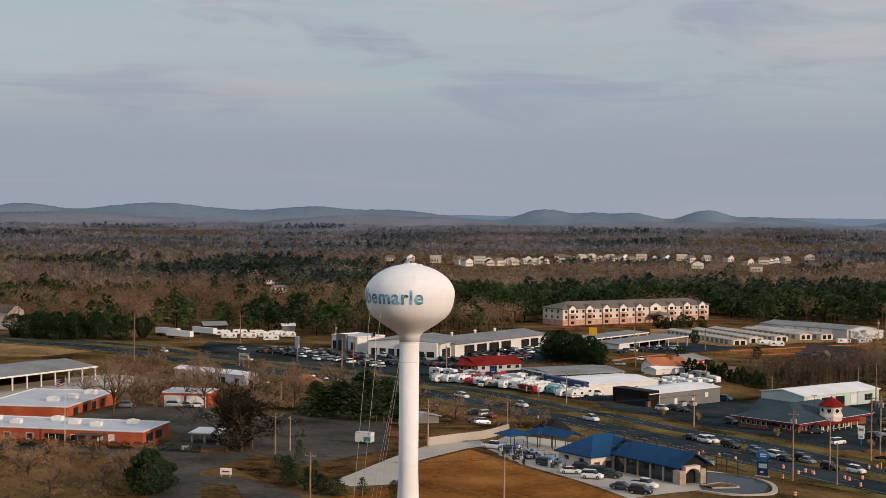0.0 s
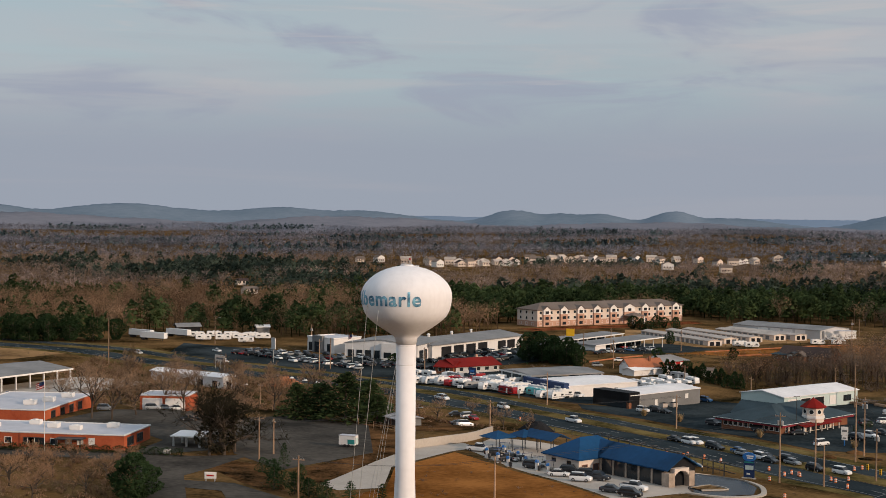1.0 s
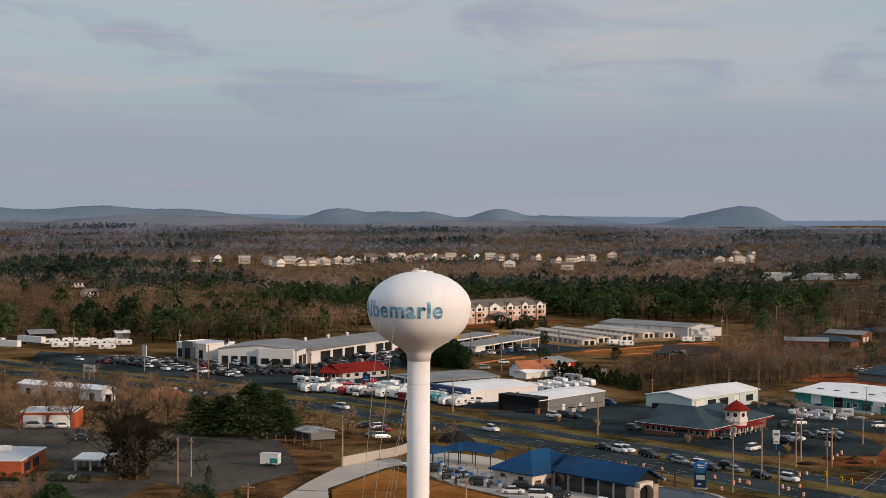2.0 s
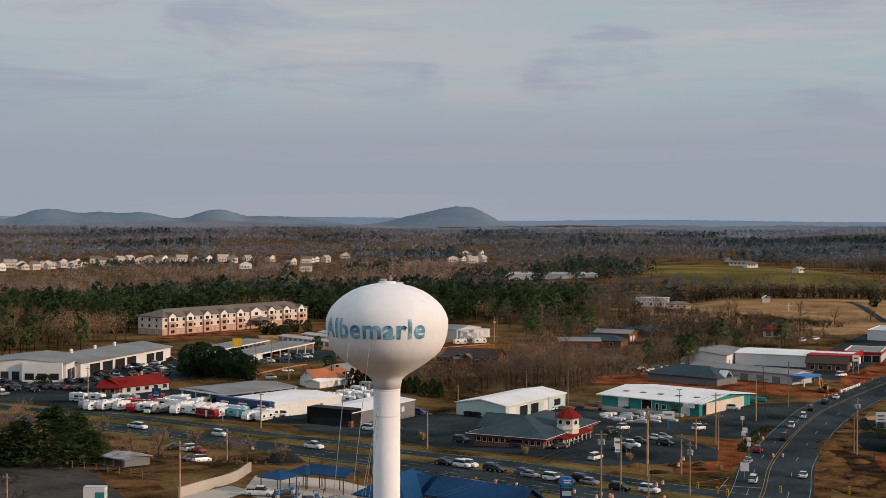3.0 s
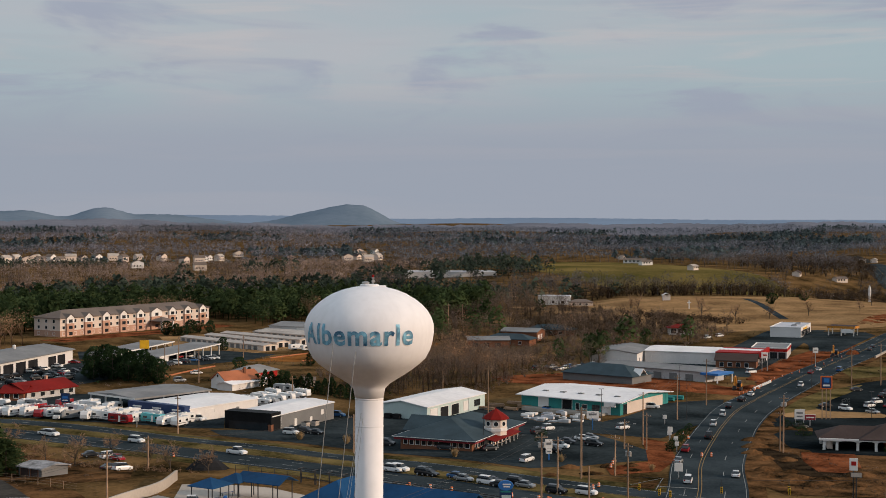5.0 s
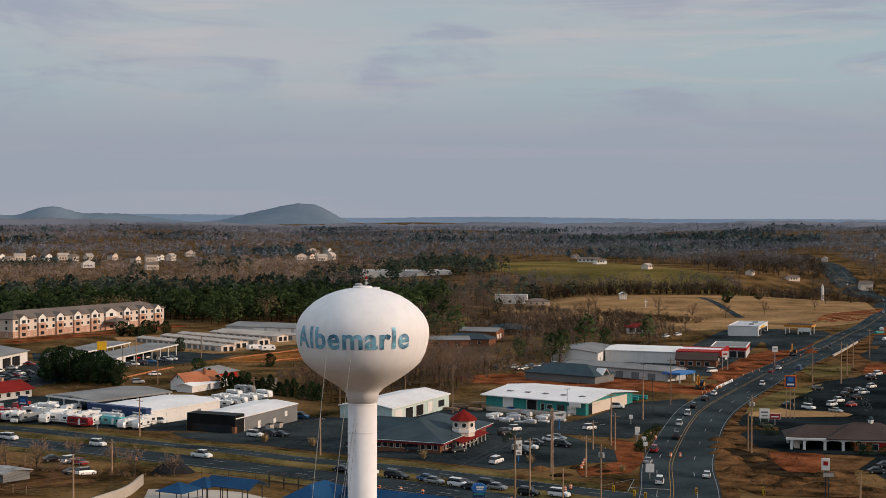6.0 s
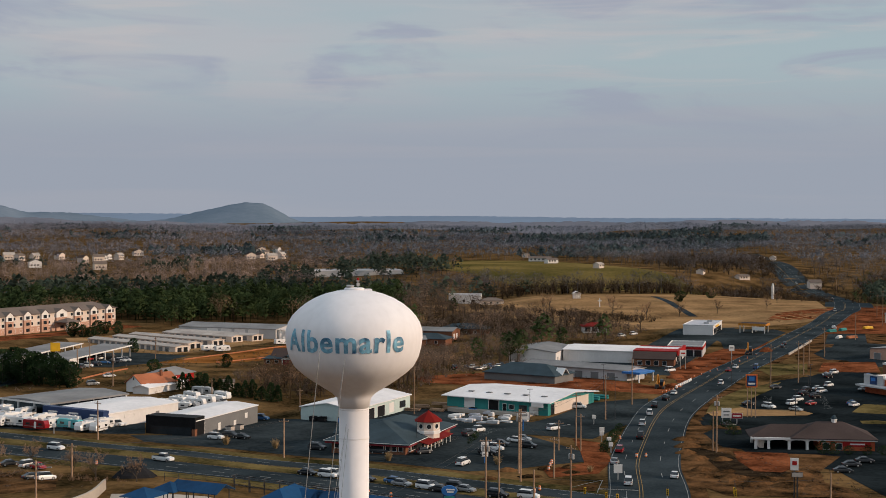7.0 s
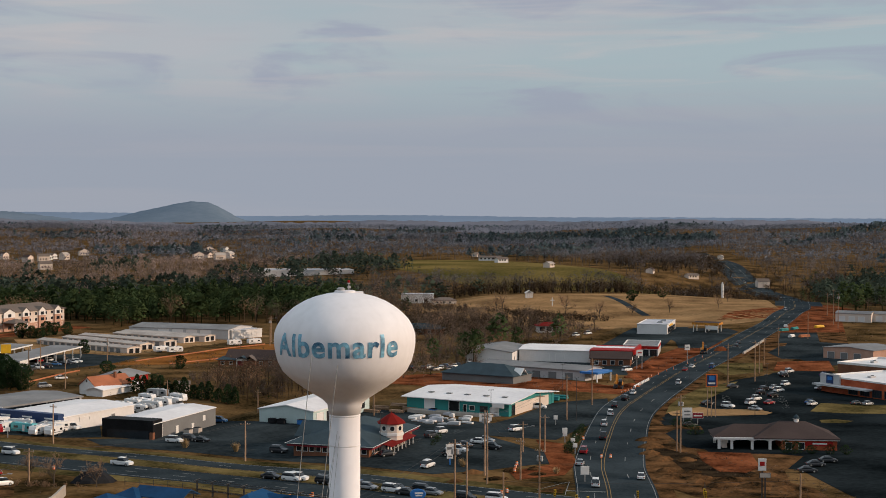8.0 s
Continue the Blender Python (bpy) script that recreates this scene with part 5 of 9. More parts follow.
        part("island", box(-0.7, 0.7, -0.5, 0.5, 0, 0.16), M["concrete"], base)
        part("drum", add_lathe(bmesh.new(), [(0.36, 0.16), (0.38, 0.3), (0.38, 1.45), (0.3, 1.6)], 14, (-0.2, 0)), M["trim_white"], base, "white drum")
        part("dome", add_lathe(bmesh.new(), [(0.44, 1.6), (0.42, 1.85), (0.28, 2.05), (0.06, 2.12)], 14, (-0.2, 0)), M["bright_blue"], base, "blue dome")
        part("mast", tube((0.35, 0, 0.16), (0.35, 0, 2.9), 0.06), M["steel"], base)
        part("arm", tube((0.35, -1.2, 2.75), (0.35, 1.2, 2.75), 0.05), M["blue_panel"], base)
        for s in (-1.1, 1.1):
            part("hose", tube((0.35, s, 2.75), (0.5, s * 0.6, 0.9), 0.045, n=5), M["rubber"], base)
        part("bin", add_lathe(bmesh.new(), [(0.25, 0.16), (0.28, 1.0), (0.2, 1.12)], 10, (0.75, 0.15)), M["dark_steel"], base)


car_wash()

# machines on the flat roofs
for x, y, z, yaw in ((268, 262, 5.1, 10), (276, 252, 5.1, 10), (282, 240, 5.1, 10), (305, 306, 4.4, 15), (312, 296, 4.4, 15), (318, 480, 4.8, -40), (326, 490, 4.8, -40)):
    top = root("roof_unit", pose(x, y, gz(x, y) + z - 0.4, 0, 0, yaw), "grey ventilation unit on a flat roof", "roof unit", "roof units")
    part("casing", box(-1.1, 1.1, -0.8, 0.8, -0.6, 1.0), M["grey_wall"], top)
    part("fan", tube((0.4, 0, 1.0), (0.4, 0, 1.15), 0.5, n=12), M["dark_steel"], top)
    part("duct", box(-1.6, -1.1, -0.3, 0.3, -0.6, 0.6), M["steel"], top)


# ---- lots, fields and verges ----
strip("verge", HIGHWAY, 10.7, 15.2, 0.05, M["verge"], "grassy verge beside the highway", "verge")
strip("verge", HIGHWAY, -19.0, -14.3, 0.05, M["verge"], "grassy verge beside the highway", "verge")
strip("verge", STREET, -11.0, -7.6, 0.05, M["rough"], "worn verge beside the side street", "verge")
LOTS = [
    ("parking_lot", [(10, 236), (12, 224), (47, 183), (70, 157), (82, 157), (101, 163), (107, 171), (103, 205), (117, 232), (105, 264), (93, 277), (84, 292), (70, 290), (60, 256), (48, 262), (26, 232)], "old_asphalt", 0.05,
     "dark asphalt parking lot round the restaurant"),
    ("parking_lot", [(103, 205), (117, 232), (127, 240), (150, 262), (172, 268), (160, 245), (146, 226), (118, 196)], "old_asphalt", 0.05, "dark asphalt yard before the teal warehouse"),
    ("parking_lot", [(-60, 283), (-50, 297), (-30, 318), (-8, 318), (12, 300), (17, 262), (14, 238), (5, 239), (-22, 252), (-44, 270)], "old_asphalt", 0.05, "asphalt display lot of the camper dealer"),
    ("parking_lot", [(-150, 322), (-112, 314), (-62, 284), (-50, 297), (-30, 330), (5, 378), (0, 405), (-22, 414), (-50, 352), (-90, 342), (-120, 362), (-160, 375)], "old_asphalt", 0.05, "asphalt lot of the car dealership"),
    ("forecourt", [(-8.4, 122), (-4.8, 142), (12, 140), (30, 120), (45, 101), (40, 82), (26, 68), (2.4, 103.9)], "concrete", 0.05, "pale concrete forecourt of the car wash"),
    ("ramp", [(-29.8, 77), (-25.2, 71.8), (-17.5, 75.5), (-20, 97), (-10.6, 118), (-6, 124), (-10, 131), (-20, 119), (-24.4, 102.6)], "concrete", 0.09, "pale concrete drive curving beside the field"),
    ("field", [(-17, 76), (-19.2, 96), (-10, 117), (0.5, 104), (25, 68), (50, 30), (-40, 30), (-26, 60)], "field", 0.04, "bare red-brown field below the tower"),
    ("parking_lot", [(-75, 158), (-62, 176), (-39, 166), (-27, 113), (-41, 91), (-56, 108)], "dusty_asphalt", 0.05, "empty dark asphalt lot behind a fence"),
    ("parking_lot", [(-112, 101), (-74, 101), (-60, 112), (-62, 140), (-84, 172), (-108, 170), (-112, 143), (-84, 128), (-76, 120), (-77, 104)], "dusty_asphalt", 0.05, "asphalt yard round the brick offices"),
    ("drive", [(-112, 103), (-64, 103), (-52, 107), (-55, 92), (-58, 82), (-48, 55), (-56, 50), (-66, 80), (-76, 95), (-112, 96)], "dusty_asphalt", 0.06, "narrow asphalt drive"),
    ("drive", [(-60, 78), (-46, 76), (-32, 62), (-28, 50), (-38, 50), (-46, 68), (-60, 72)], "dusty_asphalt", 0.07, "narrow asphalt drive"),
    ("field", [(-62, 104), (-45, 95), (-31, 62), (-45, 77), (-55, 90)], "rough", 0.05, "patch of rough brown ground"),
    ("field", [(-39, 166), (-24, 140), (-20, 118), (-25, 100), (-30, 78), (-40, 89), (-27, 113)], "rough", 0.04, "patch of rough brown ground"),
    ("field", [(-250, 352), (-206, 352), (-186, 322), (-198, 298), (-228, 292), (-300, 325)], "tan_grass", 0.05, "pale tan grass bank beside the highway"),
    ("cemetery_lawn", [(240, 690), (255, 590), (268, 540), (288, 505), (360, 505), (430, 530), (610, 830), (560, 790), (427, 725), (300, 712)], "tan_grass", 0.06, "tan winter lawn of a hillside cemetery"),
    ("pasture", [(388, 1163), (500, 1300), (545, 1250), (550, 860), (515, 810), (385, 800)], "green_grass", 0.06, "green pasture on a far slope"),
    ("parking_lot", [(166, 228), (184, 250), (206, 278), (248, 310), (300, 332), (262, 232), (235, 190), (212, 160), (190, 120), (160, 90), (136, 96), (140, 112), (150, 140), (142, 166), (154, 200)], "sealed_asphalt", 0.05,
     "wide dark asphalt lot of the shopping centre"),
    ("lawn", [(176, 240), (185, 253), (200, 270), (217, 287), (232, 298), (244, 304), (230, 288), (194, 251), (192, 242), (182, 240)], "verge", 0.10, "grass corner beside the shopping centre"),
    ("lawn", [(175, 235), (177, 241), (183, 244), (193, 248), (194, 243), (206, 237), (206, 230), (202, 227), (184, 231)], "tan_grass", 0.13, "tan edge of the grass along a lot"),
    ("lawn", [(234, 244), (250, 233), (235, 215), (225, 220), (218, 228)], "verge", 0.10, "dry grass strip before the grocery store"),
    ("lawn", [(209, 212), (214, 211), (216, 206), (211, 203), (206, 207)], "verge", 0.10, "narrow dry grass island in the lot"),
    ("rough_ground", [(146, 203), (155, 213), (165, 216), (170, 212), (162, 198), (149, 183), (144, 167), (158, 161), (162, 156), (146, 141), (138, 128), (138, 120), (134, 110), (110, 120), (110, 134), (118, 154), (131, 178)], "rough", 0.08, "rough brown ground at the street corner"),
    # the pit's shaded sides, laid on the ground as a flat dark patch
    ("ditch", [(133, 178), (137, 176), (139, 166), (133, 148), (140, 141), (138, 136), (127, 139), (125, 147), (131, 164)], "mud", 0.11, "dark muddy ditch round a dug bank"),
    ("drive", [(150, 197), (158, 205), (165, 200), (152, 180), (147, 170), (143, 176), (146, 186)], "sealed_asphalt", 0.11, "short dark asphalt drive to the bank"),
    ("clay_bank", [(142, 170), (153, 164), (144, 147), (137, 142), (132, 145), (136, 158)], "clay", 0.12, "raw red clay bank below the bank building"),
    ("yard", [(332, 402), (353, 399), (372, 392), (345, 352), (321, 345), (304, 362), (313, 384)], "old_asphalt", 0.06, "asphalt yard before the tan warehouse"),
    ("clay_strip", [(296, 353), (317, 348), (297, 318), (276, 328)], "clay", 0.09, "strip of scraped red clay between two lots"),
    ("parking_lot", [(273, 323), (292, 316), (262, 270), (227, 236), (205, 250), (233, 290)], "sealed_asphalt", 0.07, "dark asphalt lot before the grocery store"),
    ("clay_strip", [(427, 530), (456, 518), (399, 442), (369, 455)], "clay", 0.07, "red clay storage ground at the roadworks"),
    ("yard", [(370, 454), (386, 447), (356, 405), (339, 413)], "old_asphalt", 0.07, "dark muddy yard at the roadworks"),
    ("forecourt", [(322, 500), (337, 499), (360, 484), (354, 466), (300, 410), (290, 418), (302, 440)], "old_asphalt", 0.08, "asphalt forecourt of the fuel station"),
    ("lawn", [(262, 350), (276, 356), (288, 352), (270, 326), (251, 321)], "verge", 0.08, "mown grass beside the side street"),
    ("corner_verge", [(84, 146), (96, 148), (108, 165), (117, 190), (113, 197), (106, 178), (99, 161), (86, 154)], "clay", 0.09, "scraped clay and grass at the street corner"),
    ("clay_strip", [(120, 345), (172, 362), (190, 300), (205, 300), (182, 276), (160, 296), (142, 305), (120, 330)], "clay", 0.04, "strip of scraped red clay"),
    ("clay_strip", [(204, 306), (232, 330), (270, 372), (306, 412), (322, 432), (300, 428), (262, 392), (222, 345)], "clay", 0.07, "red clay roadworks beside the street"),
    ("clay_strip", [(388, 540), (420, 570), (470, 600), (520, 610), (500, 560), (450, 520)], "clay", 0.06, "red clay roadworks far along the street"),
    ("yard", [(215, 330), (240, 365), (290, 430), (330, 480), (380, 540), (330, 520), (262, 440), (232, 400), (196, 390), (196, 350)], "old_asphalt", 0.05, "asphalt yards of the roadside shops"),
    ("yard", [(270, 330), (330, 350), (420, 470), (450, 540), (400, 490), (320, 410)], "rough", 0.05, "red clay ground beside the street"),
    ("yard", [(300, 335), (340, 330), (380, 380), (350, 420), (325, 390)], "old_asphalt", 0.08, "asphalt yard of the brick warehouse"),
    ("yard", [(20, 470), (48, 455), (70, 470), (110, 520), (140, 545), (130, 560), (60, 565), (18, 540)], "tan_grass", 0.05, "gravel and tan grass round the storage rows"),
    ("yard", [(10, 395), (24, 395), (60, 450), (40, 470), (-20, 470), (-20, 420)], "old_asphalt", 0.06, "asphalt lot of the repair canopies"),
    ("clay_strip", [(40, 420), (70, 412), (130, 455), (145, 500), (120, 505), (60, 440)], "field", 0.05, "brown graded ground before the storage rows"),
    ("yard", [(-180, 180), (-140, 180), (-122, 236), (-150, 250)], "concrete", 0.04, "pale yard under the market shelter"),
    ("yard", [(-36, 525), (52, 604), (60, 595), (-25, 512)], "clay", 0.05, "clay bank and lot before the hotel"),
    ("garage_yard", [(-12, 172), (-34, 200), (-50, 190), (-46, 172), (-28, 150), (-14, 150)], "rough", 0.05, "rough ground round an old workshop"),
]
for nm, poly, key, lift, label in LOTS:
    patch(nm, poly, M[key], lift, label, nm.replace("_", " "))
WATER = patch("pond", [(38.2, 86), (39.4, 98), (40, 108), (43.5, 112), (47.2, 106), (49.8, 99), (51.2, 92), (50, 84), (44, 79.5), (38.9, 81)], M["water"], 0.12, "shallow dark pond with a curved concrete rim", "pond", 3.0)
strip("path", smooth_line([(406, 697), (395, 655), (383, 622), (371, 584)], 4), -2.5, 2.5, 0.12, M["asphalt"], "dark path down the cemetery lawn", "path")
strip("kerb", smooth_line([(-19.5, 119.5), (-10, 134), (-5.4, 147)], 3), -0.2, 0.2, 1.9, M["concrete"], "low pale concrete retaining wall", "retaining wall", thick=3.2)
strip("kerb", smooth_line([(39.5, 109), (43.5, 113.2), (48, 107), (51, 99.5), (52.3, 92), (51, 83), (44, 78.5), (38, 80)], 2), -0.5, 0.5, 0.25, M["concrete"], "curved concrete rim of the pond", "kerb", thick=0.4)
# stall lines painted on the lots
bays = [((64, 182), 50, 12, -40), ((82, 182), 52, 10, -38), ((196, 240), 58, 14, 22), ((214, 236), 58, 14, 22), ((-72, 130), 40, 9, 0), ((88, 205), 52, 9, -38)]
for (x, y), along, n, ang in bays:
    d, e = Vector((math.cos(radians(along)), math.sin(radians(along)))), Vector((math.cos(radians(ang)), math.sin(radians(ang))))
    bm = bmesh.new()
    for k in range(n):
        for c in range(3):
            p = Vector((x, y)) + d * (2.5 * k) + e * (1.47 * c)
            q, w = p + e * 1.47, d * 0.06
            bm.faces.new([bm.verts.new((v.x, v.y, gz(v.x, v.y) + 0.12)) for v in (p - w, q - w, q + w, p + w)])
    bmesh.ops.recalc_face_normals(bm, faces=bm.faces)
    tagged(part("stall_marking", bm, M["line_white"]), "row of painted parking stall lines", "stall lines", "", "structure")

# markings and islands of the junction
def mark(name, points, width, label):
    return strip(name, [Vector(p) for p in points], -width / 2, width / 2, 0.13, M["line_white"], label, "road marking")


mark("stop_line", [(88.4, 132.6), (91.9, 130.8), (95.4, 129.0)], 0.5, "white stop line across the side street")
mark("turn_line", [(83.4, 135.2), (88.3, 138.0), (93.2, 140.6)], 0.14, "white border of a painted island")
mark("turn_line", [(93.2, 140.4), (89.8, 134.8), (86.5, 129.2)], 0.14, "white border of a painted island")
patch("traffic_island", [(82.5, 133.8), (91.2, 138.2), (86.6, 130.4)], M["rough"], 0.14, "low worn traffic island at the junction", "traffic island", 3.0)

patch("planting_island", [(38.9, 86.3), (42.4, 90.4), (45.2, 87.2), (40.6, 84.2)], M["straw_ground"], 0.3, "planting bed with dry stems in the pond", "planting bed", 2.0)
strip("kerb", smooth_line([(38.7, 86.3), (42.4, 90.7), (45.6, 87.2), (40.6, 83.9)], 1.5), -0.15, 0.15, 0.34, M["concrete"], "concrete kerb of a planting bed", "kerb", thick=0.4)

strip("barrier", smooth_line([(300, 383), (320, 404), (341, 426)], 3), -0.3, 0.3, 0.85, M["concrete"], "long concrete barrier along the roadworks", "barrier", thick=1.1)


# ---- vehicles ----
PARKED = {
    "motorhome:": [(-48.1, 290, -40), (-43.2, 287.7, -40), (-23.1, 268.9, -40), (-18.7, 275.5, -40)],
    "pickup:black": [(-116.9, 336, -45), (-115.8, 343.8, -45), (-124.1, 346.1, -45)],
    "pickup:dark": [(130.2, 194, 57), (21.3, 88.5, -20), (2.4, 109.4, 30)],
    "pickup:orange": [(-38.1, 279.8, -40)],
    "pickup:white": [(11.3, 188.9, -48), (84.5, 179.1, -40), (140.5, 252.4, -35), (8.7, 252.9, -10), (-5.2, 119.2, -20), (28.3, 78.6, -20), (8.3, 253.2, -45)],
    "sedan:black": [(46.6, 153.2, -48), (37.1, 163.2, -48), (57.3, 143.2, -48), (35.3, 221.2, -48), (-102.5, 328.4, -45), (-95, 337.7, -45), (-92.6, 345.9, -45), (-80.4, 313.7, 45), (-75.2, 338.4, -45), (9.9, 387.4, 60)],
    "sedan:blue": [(51.4, 149.5, -48), (229.5, 243.6, 20), (283.8, 307.8, 20), (-0.1, 117.1, 30)],
    "sedan:dark": [(57.6, 139.3, -48), (322.2, 419.3, 47), (314.8, 410.1, 47), (67.8, 179.3, 10), (89.1, 185.5, -40), (242, 237.3, 20), (197.6, 251.5, 0), (231.8, 288.9, 0), (156.3, 144, -20), (149.6, 137.9, -20), (162.2, 147.3, -20), (165.7, 210.9, 0), (24.3, 75.8, -20), (153.2, 365.5, 20), (159.9, 367.9, 20), (166.6, 373, 20), (172.8, 382.3, 20), (-80.3, 149.8, 10), (-17, 171.7, 20), (-20.4, 192.8, 20)],
    "sedan:red": [(243.5, 338.1, 47), (216.3, 246, 20), (-90.9, 354.9, -45), (-88.3, 332.9, -45), (19.3, 439.5, 60), (-14.9, 186.8, -60)],
    "sedan:silver": [(62.3, 137.9, -48), (52.1, 146.8, -48), (105.8, 159.9, 57), (97.9, 193.1, -40), (70.6, 254.2, 40), (204.2, 236.1, -70), (244.5, 234.9, 20), (257.1, 275.5, 20), (40, 129, -20), (-37.1, 377.9, 40), (-30.9, 362, 40), (-23.7, 364.3, 40), (165.2, 383.7, 20), (-94.4, 172, 20)],
    "sedan:white": [(-162.1, 328.8, -38), (-136.9, 347, -38), (-123, 312.9, -38), (-30.3, 229.7, -38), (186.1, 276.9, 48), (638.9, 827.5, 55), (690.9, 922.5, 60), (682.1, 941.9, 60), (109.7, 140.2, 60), (94.9, 190.3, -40), (243.7, 282, 20), (227.3, 239.6, 20), (271.6, 316, 20), (11, 104.8, -10), (13.8, 91.9, -10), (4.6, 110.3, 40), (-111.6, 349, -45), (-97.4, 329.8, -45), (-79, 316.6, -45), (-107.1, 329, -45), (-74.8, 318.8, -45), (-40.3, 388, 30), (-25.7, 374.3, 40), (-32.3, 382.7, 40), (-58.7, 345.7, -45), (23.5, 442.9, 60), (-5.7, 421.5, 60), (19, 366.2, 10), (155.3, 376.6, 20), (159.2, 373.7, 20), (167.7, 380.8, 20), (-91.1, 171.6, 20), (252.2, 347, 47), (225.9, 402.8, 20)],
    "semi_trailer:white": [(-184.9, 391.5, -25), (-174.9, 379.4, -25), (-171.9, 401.5, -25)],
    "suv:black": [(45.8, 154.1, -48), (61.4, 140.7, -48), (66.4, 131.2, -48), (164.5, 250, 52), (176.2, 264.3, 50), (81.2, 173.9, -40), (94.3, 181.6, -40), (228.9, 261.8, 20), (237.6, 279.1, 20), (268, 310, 20), (229.9, 269.8, 20), (15.8, 96.8, -10), (19.4, 92.8, -10), (27.8, 72.4, -20), (-1.2, 114.4, 30), (-44.4, 360.1, 40), (-41.4, 363.1, 40), (-33.9, 368.7, 40), (-29.1, 371.4, 40), (-50.2, 338.7, -45), (-54.6, 337.6, -45), (238.9, 371.5, 20), (224.6, 348.6, 20), (203, 330.4, 20)],
    "suv:blue": [(48.1, 258.3, -40)],
    "suv:dark": [(87.6, 202.7, 35), (33.1, 224.4, -48), (47.6, 195.9, -40), (58.7, 183.4, -40), (8, 102.1, -22), (-99.9, 343.7, -45), (-87.3, 333.3, -45), (-70.5, 326.6, -45), (-112, 340.8, -45), (-90.5, 328.5, -45), (-24.2, 355.5, 40), (-27, 351.3, 40), (-34.6, 356.3, 40), (-46.9, 342.7, -45), (12.8, 445.1, 60), (12, 391.3, 60), (18.6, 401, 60)],
    "suv:red": [(115.4, 176.3, 57)],
    "suv:silver": [(-103.1, 342.9, -45), (-85, 337.7, -45), (1.5, 447.1, 60), (11.5, 345.6, 10), (-97.4, 170.7, 20), (-108.4, 165.8, 10)],
    "suv:white": [(-9.6, 211, -48), (41.8, 159.5, -48), (55.8, 142.6, -48), (-29, 227.3, -48), (40.4, 159.4, -48), (71.6, 128.4, -48), (96.3, 135.1, 57), (142.5, 216.2, 57), (155.5, 236.4, 57), (218.4, 301.9, 48), (455.8, 568.7, 55), (93.4, 210.9, 35), (71.5, 163.8, 40), (114.8, 212.7, 30), (29.1, 223, -48), (200.1, 244.2, -70), (210.7, 248, 20), (218.1, 255.6, 20), (240.5, 275, 20), (253.1, 288.8, 20), (278.3, 321.1, 20), (18.3, 86.1, -10), (-77.9, 340.7, -45), (-99.5, 321.5, -45), (209.4, 357, 20), (196.9, 362.1, 20), (265.5, 409.9, 20), (280.6, 485.4, 20), (272, 481, 20), (-16.7, 189.6, 40), (-14.7, 167.7, 30)],
    "trailer:red": [(-11.9, 246, -40), (-29, 268.5, -30)],
    "trailer:silver": [(-33.5, 284.5, -40), (41, 310, -42)],
    "trailer:teal": [(-3.5, 247.2, -40)],
    "trailer:white": [(-16.3, 253.2, -40), (-3.4, 254.6, -30), (-156.9, 390.3, 20), (-158.3, 409.6, 20), (-149.5, 394.7, 20), (-144.6, 403.3, 20), (-141.8, 410.8, 20), (-135.5, 406.8, 20), (-137.4, 388.1, 20), (-163.8, 402.8, 20), (-150.7, 410.2, 20), (71.7, 471.6, 20), (76.6, 466.7, 15), (109.6, 499.6, 20), (119.7, 503.6, 20)],
    "van:blue": [(258.8, 343.2, 47)],
    "van:white": [(222.2, 344.3, 20)],
}
BARRELS = [(126.2, 200.3), (124.5, 193.9), (115.9, 168.8), (118.2, 168.6), (87, 153.4), (89, 157.2), (90.9, 160.6), (123.9, 197.7), (30.1, 144.1), (35, 141.6), (38.6, 140.4), (55.5, 116.1), (59.2, 123.3), (62.4, 123.6), (71.9, 120.7), (76.7, 134.8), (74.8, 133.1), (68.3, 119.9), (-2.8, 188.4), (35.1, 140.2), (39.6, 142.3), (43.2, 139.8), (46.7, 136.7), (56.5, 129.1), (60.9, 125.9), (62.2, 124.3), (69.0, 118.1), (70.5, 111.8), (55.5, 83.4)]
CONES = [(183.1, 278.9), (185.8, 281.4), (188.5, 284), (191.3, 286.7), (194.1, 289.4), (202.4, 300.1), (208.9, 308.1), (220, 322.8), (226.6, 329), (235.9, 338.5), (241.6, 343), (215.1, 316.3), (266.8, 367.8), (276.8, 378.1), (287.4, 388.1), (258.1, 359.5)]

PAINT = {
    "white": mat("white_car_paint", (0.78, 0.77, 0.76), 0.25, 0.04, 0.5, 4.0, spec=0.5), "black": mat("black_car_paint", (0.012, 0.012, 0.014), 0.2, 0.2, 0.5, 4.0, spec=0.5),
    "dark": mat("dark_grey_car_paint", (0.035, 0.037, 0.042), 0.25, 0.3, 0.5, 4.0, per_object=0.5, spec=0.5), "silver": mat("silver_car_paint", (0.34, 0.35, 0.36), 0.3, 0.1, 0.5, 4.0, metal=0.4, per_object=0.3),
    "red": mat("red_car_paint", (0.32, 0.015, 0.02), 0.25, 0.15, 0.5, 4.0, per_object=0.2, spec=0.5), "blue": mat("blue_car_paint", (0.03, 0.10, 0.24), 0.25, 0.15, 0.5, 4.0, per_object=0.3, spec=0.5),
    "orange": M["orange"], "teal": mat("turquoise_trailer_paint", (0.1, 0.42, 0.45), 0.4, 0.15, 0.4, 3.0),
}
HEAD = mat("headlamp_lens", (0.7, 0.7, 0.72), 0.15, 0.05, 1.0, 5.0)
TAIL = mat("tail_lamp_lens", (0.35, 0.01, 0.01), 0.2, 0.1, 1.0, 5.0)


